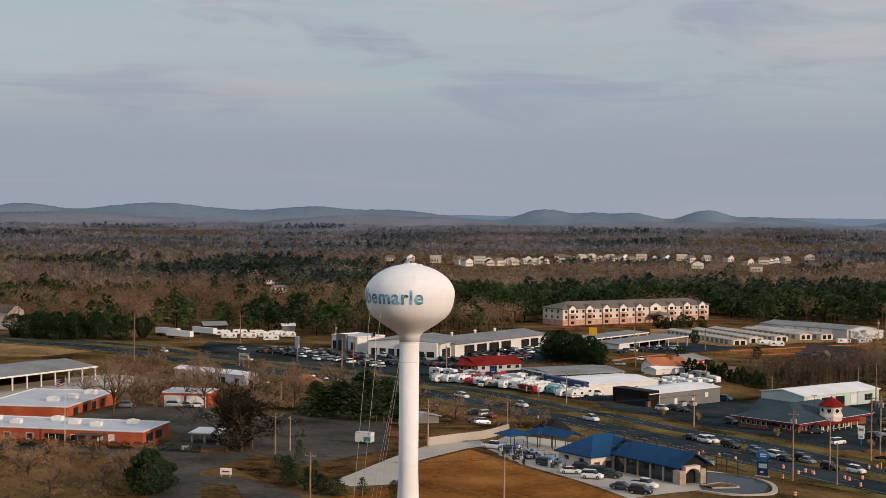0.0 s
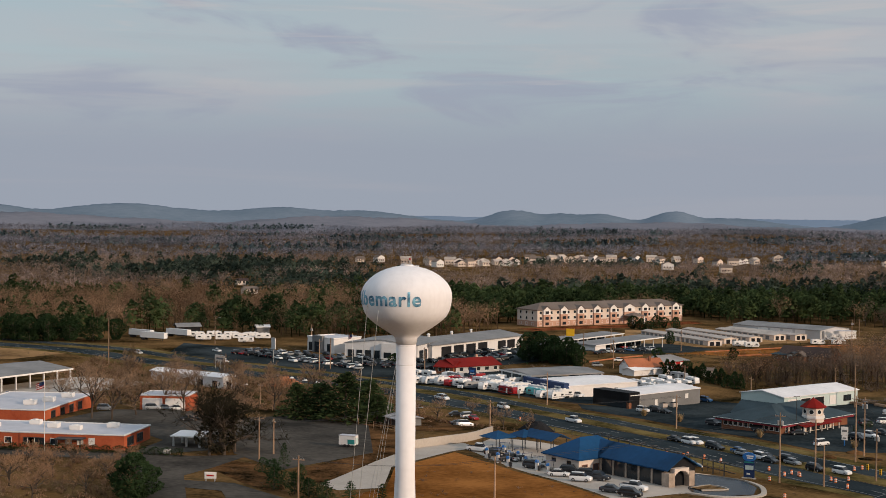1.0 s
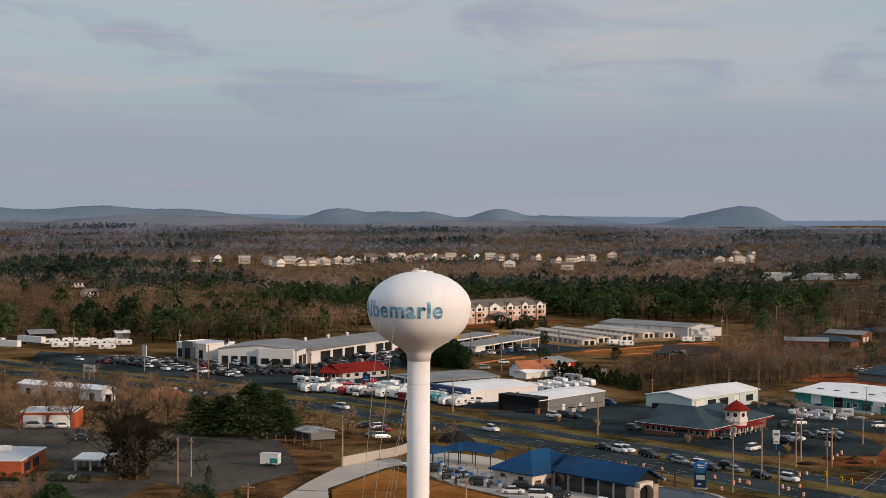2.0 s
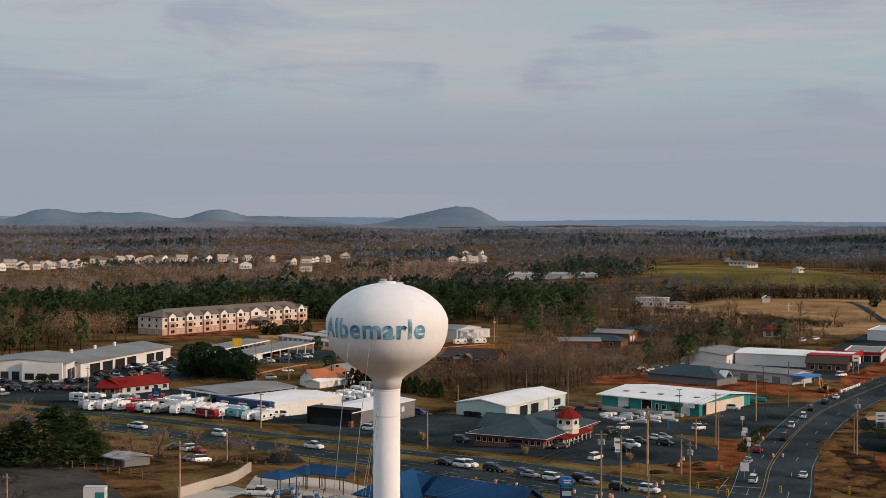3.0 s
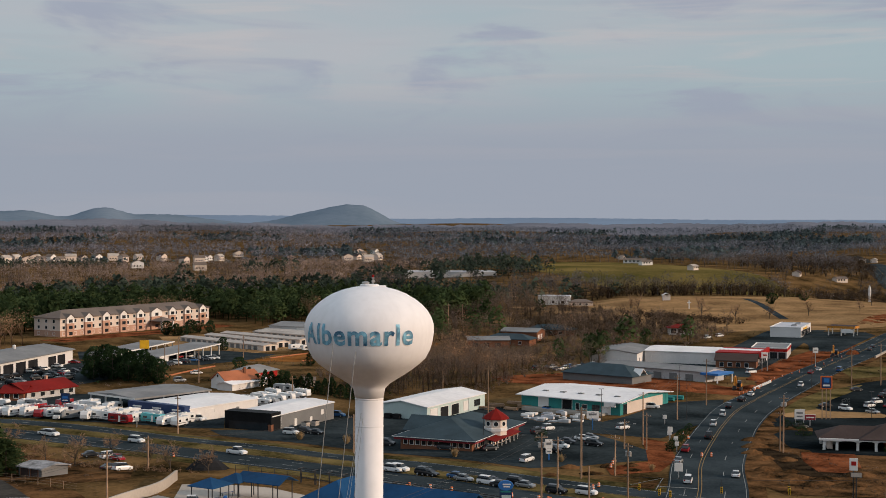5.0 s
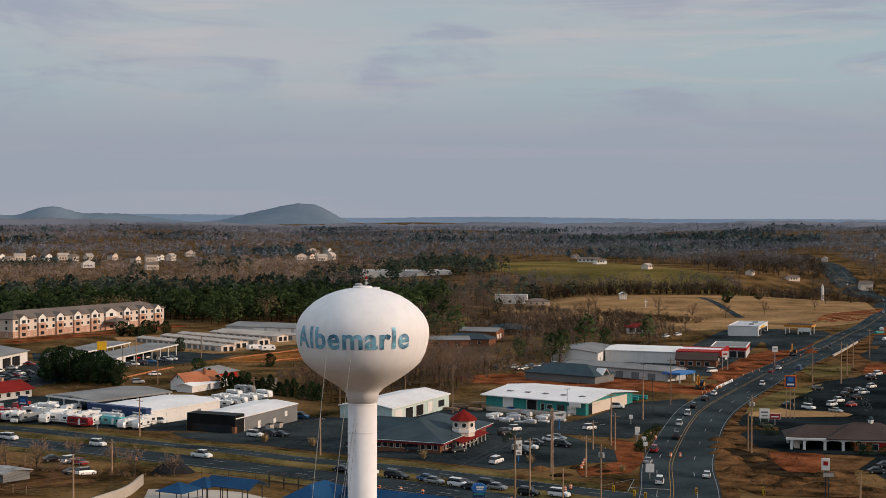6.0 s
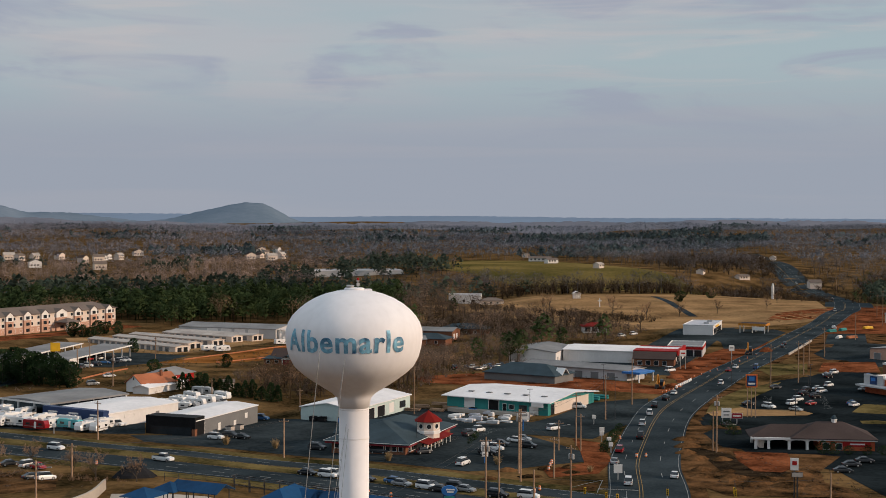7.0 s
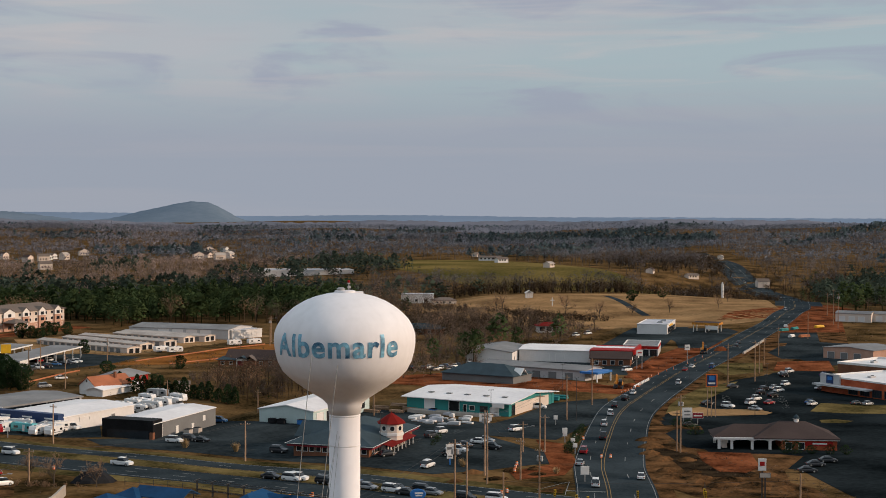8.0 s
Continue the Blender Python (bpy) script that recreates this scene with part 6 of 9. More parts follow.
def loft(bm, sections):
    """A closed body from rings of (x, half width at the foot, half width at the top, foot, top)."""
    rings = []
    for x, w0, w1, z0, z1 in sections:
        zm = z0 + (z1 - z0) * 0.6
        rings.append([bm.verts.new((x, y, z)) for y, z in ((-w0 * 0.92, z0), (-w0, z0 + (z1 - z0) * 0.25), (-w0, zm), (-w1, z1), (w1, z1), (w0, zm), (w0, z0 + (z1 - z0) * 0.25), (w0 * 0.92, z0))])
    for p, q in zip(rings, rings[1:]):
        for k in range(8):
            bm.faces.new((p[k], q[k], q[(k + 1) % 8], p[(k + 1) % 8]))
    bm.faces.new(rings[0])
    bm.faces.new(rings[-1][::-1])
    bmesh.ops.recalc_face_normals(bm, faces=bm.faces)
    return bm


CAR = {  # length, width, height of the waist, of the roof, and the cabin's foot and roof along x from the nose
    "sedan": (4.2, 1.66, 0.86, 1.4, 1.0, 3.7, 1.7, 2.95), "suv": (4.25, 1.72, 1.04, 1.72, 1.0, 4.2, 1.6, 3.75),
    "pickup": (5.1, 1.78, 1.06, 1.78, 1.2, 3.3, 1.75, 3.1), "van": (4.6, 1.76, 1.1, 1.92, 0.6, 4.55, 1.2, 4.35),
}


def car(kind, paint):
    """A car with its nose towards +x, standing on the origin."""
    Ln, Wd, waist, roof, c0, c1, r0, r1 = CAR[kind]
    what = {"sedan": "saloon car", "suv": "sport utility car", "pickup": "crew-cab pickup truck", "van": "boxy van"}[kind]
    top = root("car" if kind != "pickup" else "pickup_truck", pose(0, 0, 0), f"{paint if paint != 'dark' else 'dark grey'} {what} with tinted windows", "car" if kind != "pickup" else "pickup truck", "vehicles")
    h, w = Ln / 2, Wd / 2
    bm = bmesh.new()
    loft(bm, [(h, w * 0.8, w * 0.7, 0.3, waist * 0.72), (h - 0.15, w * 0.95, w * 0.85, 0.24, waist * 0.82), (h - c0, w, w * 0.93, 0.22, waist), (-h + 0.5, w, w * 0.95, 0.22, waist), (-h + 0.08, w * 0.94, w * 0.88, 0.3, waist * 0.97), (-h, w * 0.85, w * 0.8, 0.36, waist * 0.8)])
    part("body", bm, PAINT[paint], top, smooth=False)
    bm = bmesh.new()
    loft(bm, [(h - c0, w * 0.9, w * 0.86, waist - 0.06, waist), (h - r0, w * 0.9, w * 0.74, waist - 0.06, roof - 0.05), (h - r1, w * 0.9, w * 0.74, waist - 0.06, roof - 0.05), (h - c1, w * 0.9, w * 0.84, waist - 0.06, waist + 0.02)])
    part("window_band", bm, M["glass"], top, "tinted window band")
    part("roof_panel", loft(bmesh.new(), [(h - r0 + 0.06, w * 0.72, w * 0.66, roof - 0.08, roof), (h - r1 - 0.06, w * 0.72, w * 0.66, roof - 0.08, roof)]), PAINT[paint], top)
    if kind == "pickup":
        part("load_bed", box(-h + 0.15, h - c1 - 0.1, -w * 0.8, w * 0.8, waist - 0.1, waist + 0.012), M["dark"], top)
    for x in (h - 0.85, -h + 0.85):
        for s in (-1, 1):
            bm = tube((x, s * (w - 0.22), 0.32), (x, s * (w + 0.01), 0.32), 0.32, n=12)
            tyre = set(bm.faces)
            add_tube(bm, (x, s * (w + 0.005), 0.32), (x, s * (w + 0.03), 0.32), 0.19, n=8)
            for face in bm.faces:
                face.material_index = 0 if face in tyre else 1
            part("wheel", bm, [M["rubber"], M["steel"]], top)
    for s in (-1, 1):
        part("headlamp", box(h - 0.16, h - 0.02, min(s * w * 0.5, s * w * 0.82), max(s * w * 0.5, s * w * 0.82), waist * 0.6, waist * 0.73), HEAD, top)
        part("tail_lamp", box(-h - 0.01, -h + 0.1, min(s * w * 0.58, s * w * 0.86), max(s * w * 0.58, s * w * 0.86), waist * 0.66, waist * 0.88), TAIL, top)
    return top


def trailer(paint):
    """A travel trailer with rounded ends, windows, door, awning and wheels."""
    top = root("travel_trailer", pose(0, 0, 0), f"{paint} travel trailer parked on its wheels", "trailer", "campers")
    Ln, w = 6.6, 1.08
    bm = loft(bmesh.new(), [(Ln / 2, w * 0.9, w * 0.8, 0.75, 1.7), (Ln / 2 - 0.45, w, w * 0.97, 0.5, 2.55), (-Ln / 2 + 0.3, w, w * 0.97, 0.5, 2.6), (-Ln / 2, w * 0.96, w * 0.9, 0.6, 2.45)])
    part("body", bm, PAINT[paint], top)
    for s in (-1, 1):
        for x0, x1 in ((1.4, 2.4), (-2.4, -1.2)):
            part("window", box(x0, x1, min(s * w, s * (w + 0.03)), max(s * w, s * (w + 0.03)), 1.35, 1.9), M["glass"], top)
        part("stripe", box(-Ln / 2 + 0.4, Ln / 2 - 0.5, min(s * w, s * (w + 0.015)), max(s * w, s * (w + 0.015)), 0.95, 1.1), M["mid_grey"], top)
    part("door", box(0.1, 0.75, -w - 0.04, -w, 0.6, 2.2), M["trim_white"], top)
    part("roof_vent", box(-0.6, 0.2, -0.3, 0.3, 2.58, 2.78), M["trim_white"], top)
    part("air_conditioner", box(1.0, 1.9, -0.35, 0.35, 2.55, 2.82), M["grey_wall"], top)
    for x in (-0.5, -1.2):
        for s in (-1, 1):
            part("wheel", tube((x, s * (w - 0.25), 0.32), (x, s * (w - 0.02), 0.32), 0.32, n=12), M["rubber"], top)
    part("drawbar", box(Ln / 2 - 0.3, Ln / 2 + 0.9, -0.1, 0.1, 0.5, 0.62), M["dark_steel"], top)
    part("jack", tube((Ln / 2 + 0.7, 0, 0), (Ln / 2 + 0.7, 0, 0.8), 0.05), M["dark_steel"], top)
    return top


def motorhome():
    top = root("motorhome", pose(0, 0, 0), "white motorhome with an over-cab bunk", "motorhome", "campers")
    w = 1.08
    part("body", loft(bmesh.new(), [(1.9, w, w * 0.97, 0.5, 2.75), (-3.2, w, w * 0.97, 0.45, 2.75), (-3.35, w * 0.96, w * 0.9, 0.5, 2.6)]), PAINT["white"], top)
    part("bunk", loft(bmesh.new(), [(2.9, w * 0.85, w * 0.7, 1.95, 2.4), (2.5, w * 0.97, w * 0.9, 1.75, 2.75), (1.85, w * 0.98, w * 0.95, 1.7, 2.75)]), PAINT["white"], top)
    part("cab", loft(bmesh.new(), [(3.45, w * 0.8, w * 0.75, 0.4, 1.0), (2.9, w * 0.88, w * 0.85, 0.3, 1.2), (1.85, w * 0.92, w * 0.9, 0.3, 1.3)]), PAINT["white"], top)
    part("windscreen", loft(bmesh.new(), [(2.95, w * 0.8, w * 0.76, 1.15, 1.22), (2.4, w * 0.86, w * 0.8, 1.15, 1.8), (1.9, w * 0.88, w * 0.84, 1.15, 1.8)]), M["glass"], top)
    for s in (-1, 1):
        part("window", box(-1.2, 0.4, min(s * w, s * (w + 0.03)), max(s * w, s * (w + 0.03)), 1.5, 2.1), M["glass"], top)
        part("stripe", box(-3.1, 1.8, min(s * w, s * (w + 0.015)), max(s * w, s * (w + 0.015)), 1.0, 1.22), M["mid_grey"], top)
        for x in (2.5, -1.8):
            part("wheel", tube((x, s * (w - 0.28), 0.36), (x, s * (w - 0.02), 0.36), 0.36, n=12), M["rubber"], top)
    part("roof_unit", box(-0.8, 0.2, -0.4, 0.4, 2.75, 3.0), M["trim_white"], top)
    return top


def semi_trailer(paint):
    top = root("semi_trailer", pose(0, 0, 0), "long white box semi-trailer", "trailer", "campers")
    part("box", box(-6.5, 6.5, -1.15, 1.15, 1.1, 3.5), PAINT[paint], top)
    part("bed_rail", box(-6.5, 6.5, -1.0, 1.0, 0.9, 1.1), M["dark_steel"], top)
    for x in (-5.4, -4.4):
        for s in (-1, 1):
            part("wheel", tube((x, s * 0.7, 0.45), (x, s * 1.12, 0.45), 0.45, n=12), M["rubber"], top)
    for s in (-0.7, 0.7):
        part("leg", box(4.0, 4.2, s - 0.08, s + 0.08, 0, 0.95), M["dark_steel"], top)
    return top


def stand(x, y, yaw):
    """A pose on the ground at a heading, tilted with the slope."""
    c, s = math.cos(radians(yaw)), math.sin(radians(yaw))
    z, fwd, side = gz(x, y), gz(x + c * 1.5, y + s * 1.5) - gz(x - c * 1.5, y - s * 1.5), gz(x - s, y + c) - gz(x + s, y - c)
    return pose(x, y, z + 0.1, math.degrees(math.atan2(side, 2)), -math.degrees(math.atan2(fwd, 3)), yaw)


BASES = {}
for key, spots in PARKED.items():
    kind, paint = key.split(":")
    base = {"trailer": trailer, "semi_trailer": semi_trailer}.get(kind, lambda p: car(kind, p))(paint) if kind != "motorhome" else motorhome()
    base.matrix_basis = stand(*spots[0])
    BASES[key] = base
    for spot in spots[1:]:
        copy_thing(base, stand(spot[0], spot[1], spot[2] + (spot[0] * 7 % 9) - 4))


TAKEN = [p[:2] for spots in PARKED.values() for p in spots]


def car_row(a, b, n, yaw, keys, gaps=0.15, seed=1):
    """Stock or customers' cars side by side from a to b, with some stalls left empty."""
    g = random.Random(seed)
    for k in range(n):
        x, y = a[0] + (b[0] - a[0]) * k / (n - 1) + g.uniform(-0.3, 0.3), a[1] + (b[1] - a[1]) * k / (n - 1) + g.uniform(-0.3, 0.3)
        key = g.choice(keys)
        if g.random() < gaps or any((x - p[0]) ** 2 + (y - p[1]) ** 2 < 2.7 ** 2 for p in TAKEN):
            continue
        TAKEN.append((x, y))
        copy_thing(BASES[key], stand(x, y, yaw + g.uniform(-3, 3)))


STOCK = ["sedan:black", "sedan:dark", "suv:black", "suv:dark", "suv:white", "sedan:white", "sedan:silver", "suv:silver", "pickup:black", "sedan:red", "sedan:blue", "sedan:dark", "suv:black"]
car_row((-130, 343), (-98, 327), 12, 60, STOCK, 0.15, 2)
car_row((-124, 351), (-106, 342), 7, 60, STOCK, 0.15, 3)
car_row((-96, 324), (-72, 308), 10, 58, STOCK, 0.2, 4)
car_row((-92, 333), (-64, 318), 11, 58, STOCK, 0.2, 5)
car_row((-66, 326), (-48, 318), 7, 60, STOCK, 0.2, 6)
car_row((-52, 345), (-22, 404), 16, -30, STOCK, 0.45, 7)
car_row((-44, 342), (-12, 392), 16, -30, STOCK, 0.3, 8)
car_row((146, 372), (176, 386), 11, 80, STOCK + ["sedan:blue", "pickup:white"], 0.15, 9)
car_row((150, 366), (172, 376), 8, 80, STOCK, 0.25, 10)
car_row((14, 396), (34, 436), 11, -20, STOCK + ["suv:white", "pickup:white"], 0.3, 11)


def camper_row(a, b, n, yaw, low=0.92):
    """More of the dealer's stock, close together from a to b: trailers and motorhomes of many lengths, with a few tow cars."""
    white, silver, home, tow, red = (BASES[key] for key in ("trailer:white", "trailer:silver", "motorhome:", "suv:dark", "trailer:red"))
    order = (white, home, white, silver, white, white, tow, home, white, white, red, white, silver)
    for k in range(n):
        t = k / max(1, n - 1)
        x, y = a[0] + (b[0] - a[0]) * t + 1.1 * math.sin(k * 5.1), a[1] + (b[1] - a[1]) * t + 1.1 * math.cos(k * 3.7)
        if any((x - p[0]) ** 2 + (y - p[1]) ** 2 < 3.4 ** 2 for key in ("motorhome:", "trailer:red", "trailer:teal", "trailer:white", "trailer:silver", "pickup:orange", "pickup:white") for p in PARKED[key]):
            continue
        base = order[(k * 5 + n) % len(order)]
        ob = copy_thing(base, stand(x, y, yaw + 16 * math.sin(k * 2.9 + n)))
        f = 1.0 if base is tow else 0.72 + 0.42 * ((k * 37) % 10) / 10
        ob.scale = (f, 1.0, 1.0 if base is tow else low + 0.2 * ((k * 53) % 10) / 10)


camper_row((-45, 270), (2, 241.5), 16, -128)
camper_row((-40, 277), (6, 248), 13, -128)
camper_row((-37, 288), (-12, 274), 8, -128)
camper_row((23, 280), (37, 302), 7, -42, 0.8)
camper_row((31, 281), (46, 301), 7, -42, 0.8)


def barrel():
    top = root("traffic_barrel", pose(0, 0, 0), "orange traffic barrel with white bands", "traffic barrel", "traffic barrels")
    part("drum", add_lathe(bmesh.new(), [(0.28, 0.06), (0.27, 0.5), (0.23, 0.92), (0.15, 0.95)], 12), M["orange"], top)
    for z in (0.3, 0.62):
        part("band", add_lathe(bmesh.new(), [(0.285, z), (0.275, z + 0.14)], 12), M["trim_white"], top)
    part("foot", add_lathe(bmesh.new(), [(0.36, 0.0), (0.36, 0.06), (0.28, 0.07)], 12), M["rubber"], top)
    return top


def cone():
    top = root("traffic_cone", pose(0, 0, 0), "tall orange traffic cone", "traffic cone", "traffic cones")
    part("body", add_lathe(bmesh.new(), [(0.16, 0.05), (0.06, 0.95), (0.04, 0.98)], 10), M["orange"], top)
    part("band", add_lathe(bmesh.new(), [(0.12, 0.5), (0.095, 0.7)], 10), M["trim_white"], top)
    part("foot", box(-0.22, 0.22, -0.22, 0.22, 0, 0.05), M["rubber"], top)
    return top


for make, spots in ((barrel, BARRELS), (cone, CONES)):
    base = make()
    base.matrix_basis = pose(spots[0][0], spots[0][1], gz(*spots[0]) + 0.1)
    for x, y in spots[1:]:
        copy_thing(base, pose(x, y, gz(x, y) + 0.1))


# ---- trees that stand by themselves ----
def leafless(seed, depth=6):
    """A bare tree about one metre high: trunk and limbs as tubes, and the twigs as thin blades."""
    g = np.random.default_rng(seed)
    wood, twigs = bmesh.new(), bmesh.new()

    def grow(p, d, length, r, level):
        q = p + d * length
        if level < 3:
            add_tube(wood, p, q, r, r * 0.65, n=5 if level < 2 else 3, caps=False)
        else:
            s = d.cross(Vector(g.normal(size=3))).normalized() * max(r, 0.0032)
            twigs.faces.new([twigs.verts.new(p - s), twigs.verts.new(p + s), twigs.verts.new(q)])
        if level >= depth:
            return
        for k in range(3 if level else 7):
            a = 0.4 + 0.6 * (k + 1) / (3 if level else 7)
            e = (d * 0.85 + Vector(g.normal(size=3)) * 0.46 + Vector((0, 0, 0.16))).normalized()
            grow(p.lerp(q, a), e, length * g.uniform(0.5, 0.78), r * 0.55, level + 1)

    grow(Vector((0, 0, -0.03)), Vector((g.normal() * 0.04, g.normal() * 0.04, 1)).normalized(), 0.4, 0.02, 0)
    return wood, twigs


def conifer(seed, wide=0.4, boughs=72, tufts=32):
    """A broad cedar about one metre high: tiers of drooping boughs, each a spray of small needle tufts."""
    g = np.random.default_rng(seed)
    wood, crown = tube((0, 0, -0.03), (0, 0, 0.94), 0.022, 0.004, n=6), bmesh.new()
    for k in range(boughs):
        z = 0.07 + 0.9 * ((k + g.random()) / boughs) ** 0.95
        a = k * 2.4 + g.normal() * 0.3
        reach = (wide * (1 - z) ** 0.72 + 0.025) * g.uniform(0.62, 1.12)
        out, side = Vector((math.cos(a), math.sin(a), 0)), Vector((-math.sin(a), math.cos(a), 0))
        for j in range(int(tufts * (0.45 + 0.55 * (1 - z))) + 4):
            t = g.uniform(0.12, 1.0)
            c = out * (reach * t) + side * (g.normal() * 0.05 * (0.4 + t)) + Vector((0, 0, z + 0.05 * t - 0.1 * t * t + g.normal() * 0.012))
            s = g.uniform(0.018, 0.038)
            u, w = Vector(g.normal(size=3)).normalized() * s, (out * 1.2 + Vector(g.normal(size=3)) * 0.7).normalized() * s * 1.5
            crown.faces.new([crown.verts.new(c - u), crown.verts.new(c + u), crown.verts.new(c + w)])
    return wood, crown


def evergreen(seed, shape, leaves=1500):
    """A dense evergreen about one metre high, of many small leaf clusters with gaps. shape gives the crown's radius at a height."""
    g = np.random.default_rng(seed)
    wood, crown = tube((0, 0, -0.03), (0, 0, 0.8), 0.025, 0.008, n=6), bmesh.new()
    lobes = [(g.uniform(0, math.tau), g.uniform(0.15, 1.0), g.uniform(0.75, 1.12)) for _ in range(15)]
    for k in range(12):
        a, z = g.uniform(0, math.tau), g.uniform(0.2, 0.75)
        r = shape(z) * 0.8
        add_tube(wood, (0, 0, z - 0.08), (r * math.cos(a), r * math.sin(a), z + 0.04), 0.009, 0.003, n=3, caps=False)
    for k in range(leaves):
        a, z = g.uniform(0, math.tau), g.uniform(0.06, 1.0)
        bulge = max(s * math.exp(-((math.remainder(a - la, math.tau)) ** 2) / 0.35 - ((z - lz) / 0.16) ** 2) for la, lz, s in lobes)
        r = shape(z) * (0.42 + 0.68 * bulge) * g.uniform(0.72, 1.0) ** 0.5
        c = Vector((r * math.cos(a), r * math.sin(a), z + g.normal() * 0.012))
        u, w = Vector(g.normal(size=3)).normalized(), Vector(g.normal(size=3)).normalized()
        s = g.uniform(0.024, 0.05)
        crown.faces.new([crown.verts.new(c + u * s), crown.verts.new(c + w * s), crown.verts.new(c - (u + w) * s * 0.7)])
    return wood, crown


def plant(name, label, category, group, made, spots, crown_mat, trunk_mat="bark"):
    """Trees of one kind: the made variants in turn, at (x, y, height, width) each."""
    bases = []
    for wood, crown in made:
        top = root(name, pose(0, 0, 0), label, category, group)
        part("trunk", wood, M[trunk_mat], top)
        part("crown", crown, M[crown_mat], top)
        bases.append(top)
    for k, (x, y, h, w) in enumerate(spots):
        m = pose(x, y, gz(x, y) - 0.1, 0, 0, (k * 137) % 360)
        if k < len(bases):
            ob = bases[k]
            ob.matrix_basis = m @ Matrix.Diagonal((w, w, h, 1))
        else:
            ob = copy_thing(bases[k % len(bases)], m)
            ob.scale = (w, w, h)


plant("bare_tree", "tall bare deciduous tree with a fine brown crown", "tree", "bare trees", [leafless(s) for s in (1, 2, 3, 4)],
      [(-105, 149, 15, 15), (-99, 147, 13, 13), (-97, 158, 12, 13), (-95, 174, 12, 13), (-88, 168, 12, 12), (-66, 122, 11, 12), (-63, 127, 12, 13), (-78, 180, 11, 12), (-70, 190, 11, 12), (-122, 192, 13, 12), (-112, 186, 12, 12), (-117, 202, 13, 13), (-104, 196, 11, 12), (-97, 206, 12, 12), (-88, 214, 12, 13), (-79, 221, 11, 12), (-68, 226, 11, 12), (-94, 230, 11, 11),
       (-73, 206, 10, 11), (-108, 215, 11, 12), (-60, 214, 9, 10), (-64, 196, 9, 10), (-82, 200, 10, 11), (-52, 206, 9, 10), (-128, 182, 10, 10), (-132, 205, 11, 11)], "tree_twigs")
plant("bare_tree", "bare brushy tree near the tower with pale twigs", "tree", "bare trees", [leafless(s) for s in (11, 12, 13)],
      [(-79, 62, 7, 9), (-86, 66, 8, 10), (-95, 72, 8, 10), (-70, 73, 7, 9), (-104, 78, 8, 10), (-90, 82, 7, 9), (-64, 66, 6, 8), (-75, 52, 7, 9), (-99, 60, 8, 10), (-82, 76, 7, 9), (-110, 90, 7, 9), (-71, 84, 6, 8),
       (-100, 88, 7, 9), (-84, 90, 6, 8), (-68, 58, 7, 8)], "twigs")
plant("bare_tree", "young bare tree on rough ground by the highway", "tree", "bare trees", [leafless(s) for s in (21, 22, 23)],
      [(-5, 168, 7, 7), (-9, 176, 6, 7), (2, 160, 6, 6), (-30, 190, 6, 7), (-24, 182, 7, 7), (-38, 205, 7, 7), (-45, 215, 7, 8), (-60, 240, 7, 8), (-16, 192, 6, 6), (-75, 248, 7, 8), (-90, 256, 7, 8), (-110, 268, 8, 9), (-130, 280, 8, 9),
       (-150, 292, 8, 9), (-140, 262, 9, 9), (-120, 250, 9, 10), (-52, 196, 7, 8)], "tree_twigs")
plant("bare_tree", "leafless lawn tree on the cemetery slope", "tree", "bare trees", [leafless(s) for s in (31, 32)],
      [(345, 640, 8, 9), (405, 660, 7, 8), (440, 680, 8, 8), (470, 650, 8, 9), (300, 628, 10, 11), (322, 590, 11, 12), (336, 576, 10, 11), (362, 585, 9, 10), (390, 590, 9, 9), (288, 610, 11, 11), (430, 600, 8, 8)], "tree_twigs")
ball = lambda z: 0.52 * math.sqrt(max(0.0, 1 - ((z - 0.48) / 0.54) ** 2))
spire = lambda z: 0.04 + 0.34 * (1 - z) ** 0.75
plant("oak", "broad dark oak with a dense bare crown", "tree", "bare trees", [leafless(42), leafless(43), evergreen(41, ball, 1300)], [(-57.5, 106, 16, 21), (-59.5, 110, 15, 20), (-58.5, 108, 12, 13), (-60.5, 105, 14, 20), (-56.5, 110, 14, 20)], "dark_oak")
plant("magnolia", "broad dark magnolia with glossy leaves", "tree", "evergreen trees", [evergreen(42, ball, 3600)], [(-58.5, 58, 8, 10)], "evergreen")
plant("cedar", "broad dark green cedar with drooping boughs", "tree", "evergreen trees", [conifer(s) for s in (51, 52, 53)],
      [(-45.5, 169, 13, 24), (-58.5, 171, 9.5, 17), (-52.5, 171, 10, 19), (-41, 177, 11, 20), (-37.5, 170, 7.5, 15)], "needles")
plant("cedar", "small dark cedar on the weedy slope by the tower", "tree", "evergreen trees", [conifer(s, 0.34, 40, 18) for s in (54, 55)],
      [(-36.9, 70.9, 5, 6), (-32, 67, 4.5, 6), (-33.5, 77.5, 4, 5), (-41.5, 94.7, 5, 4.5), (-24.7, 61.3, 4, 6), (-21, 63.2, 3.6, 5), (-15, 62, 3.4, 5), (-28.5, 63, 4, 6), (-39.5, 80, 4.5, 5)], "evergreen")
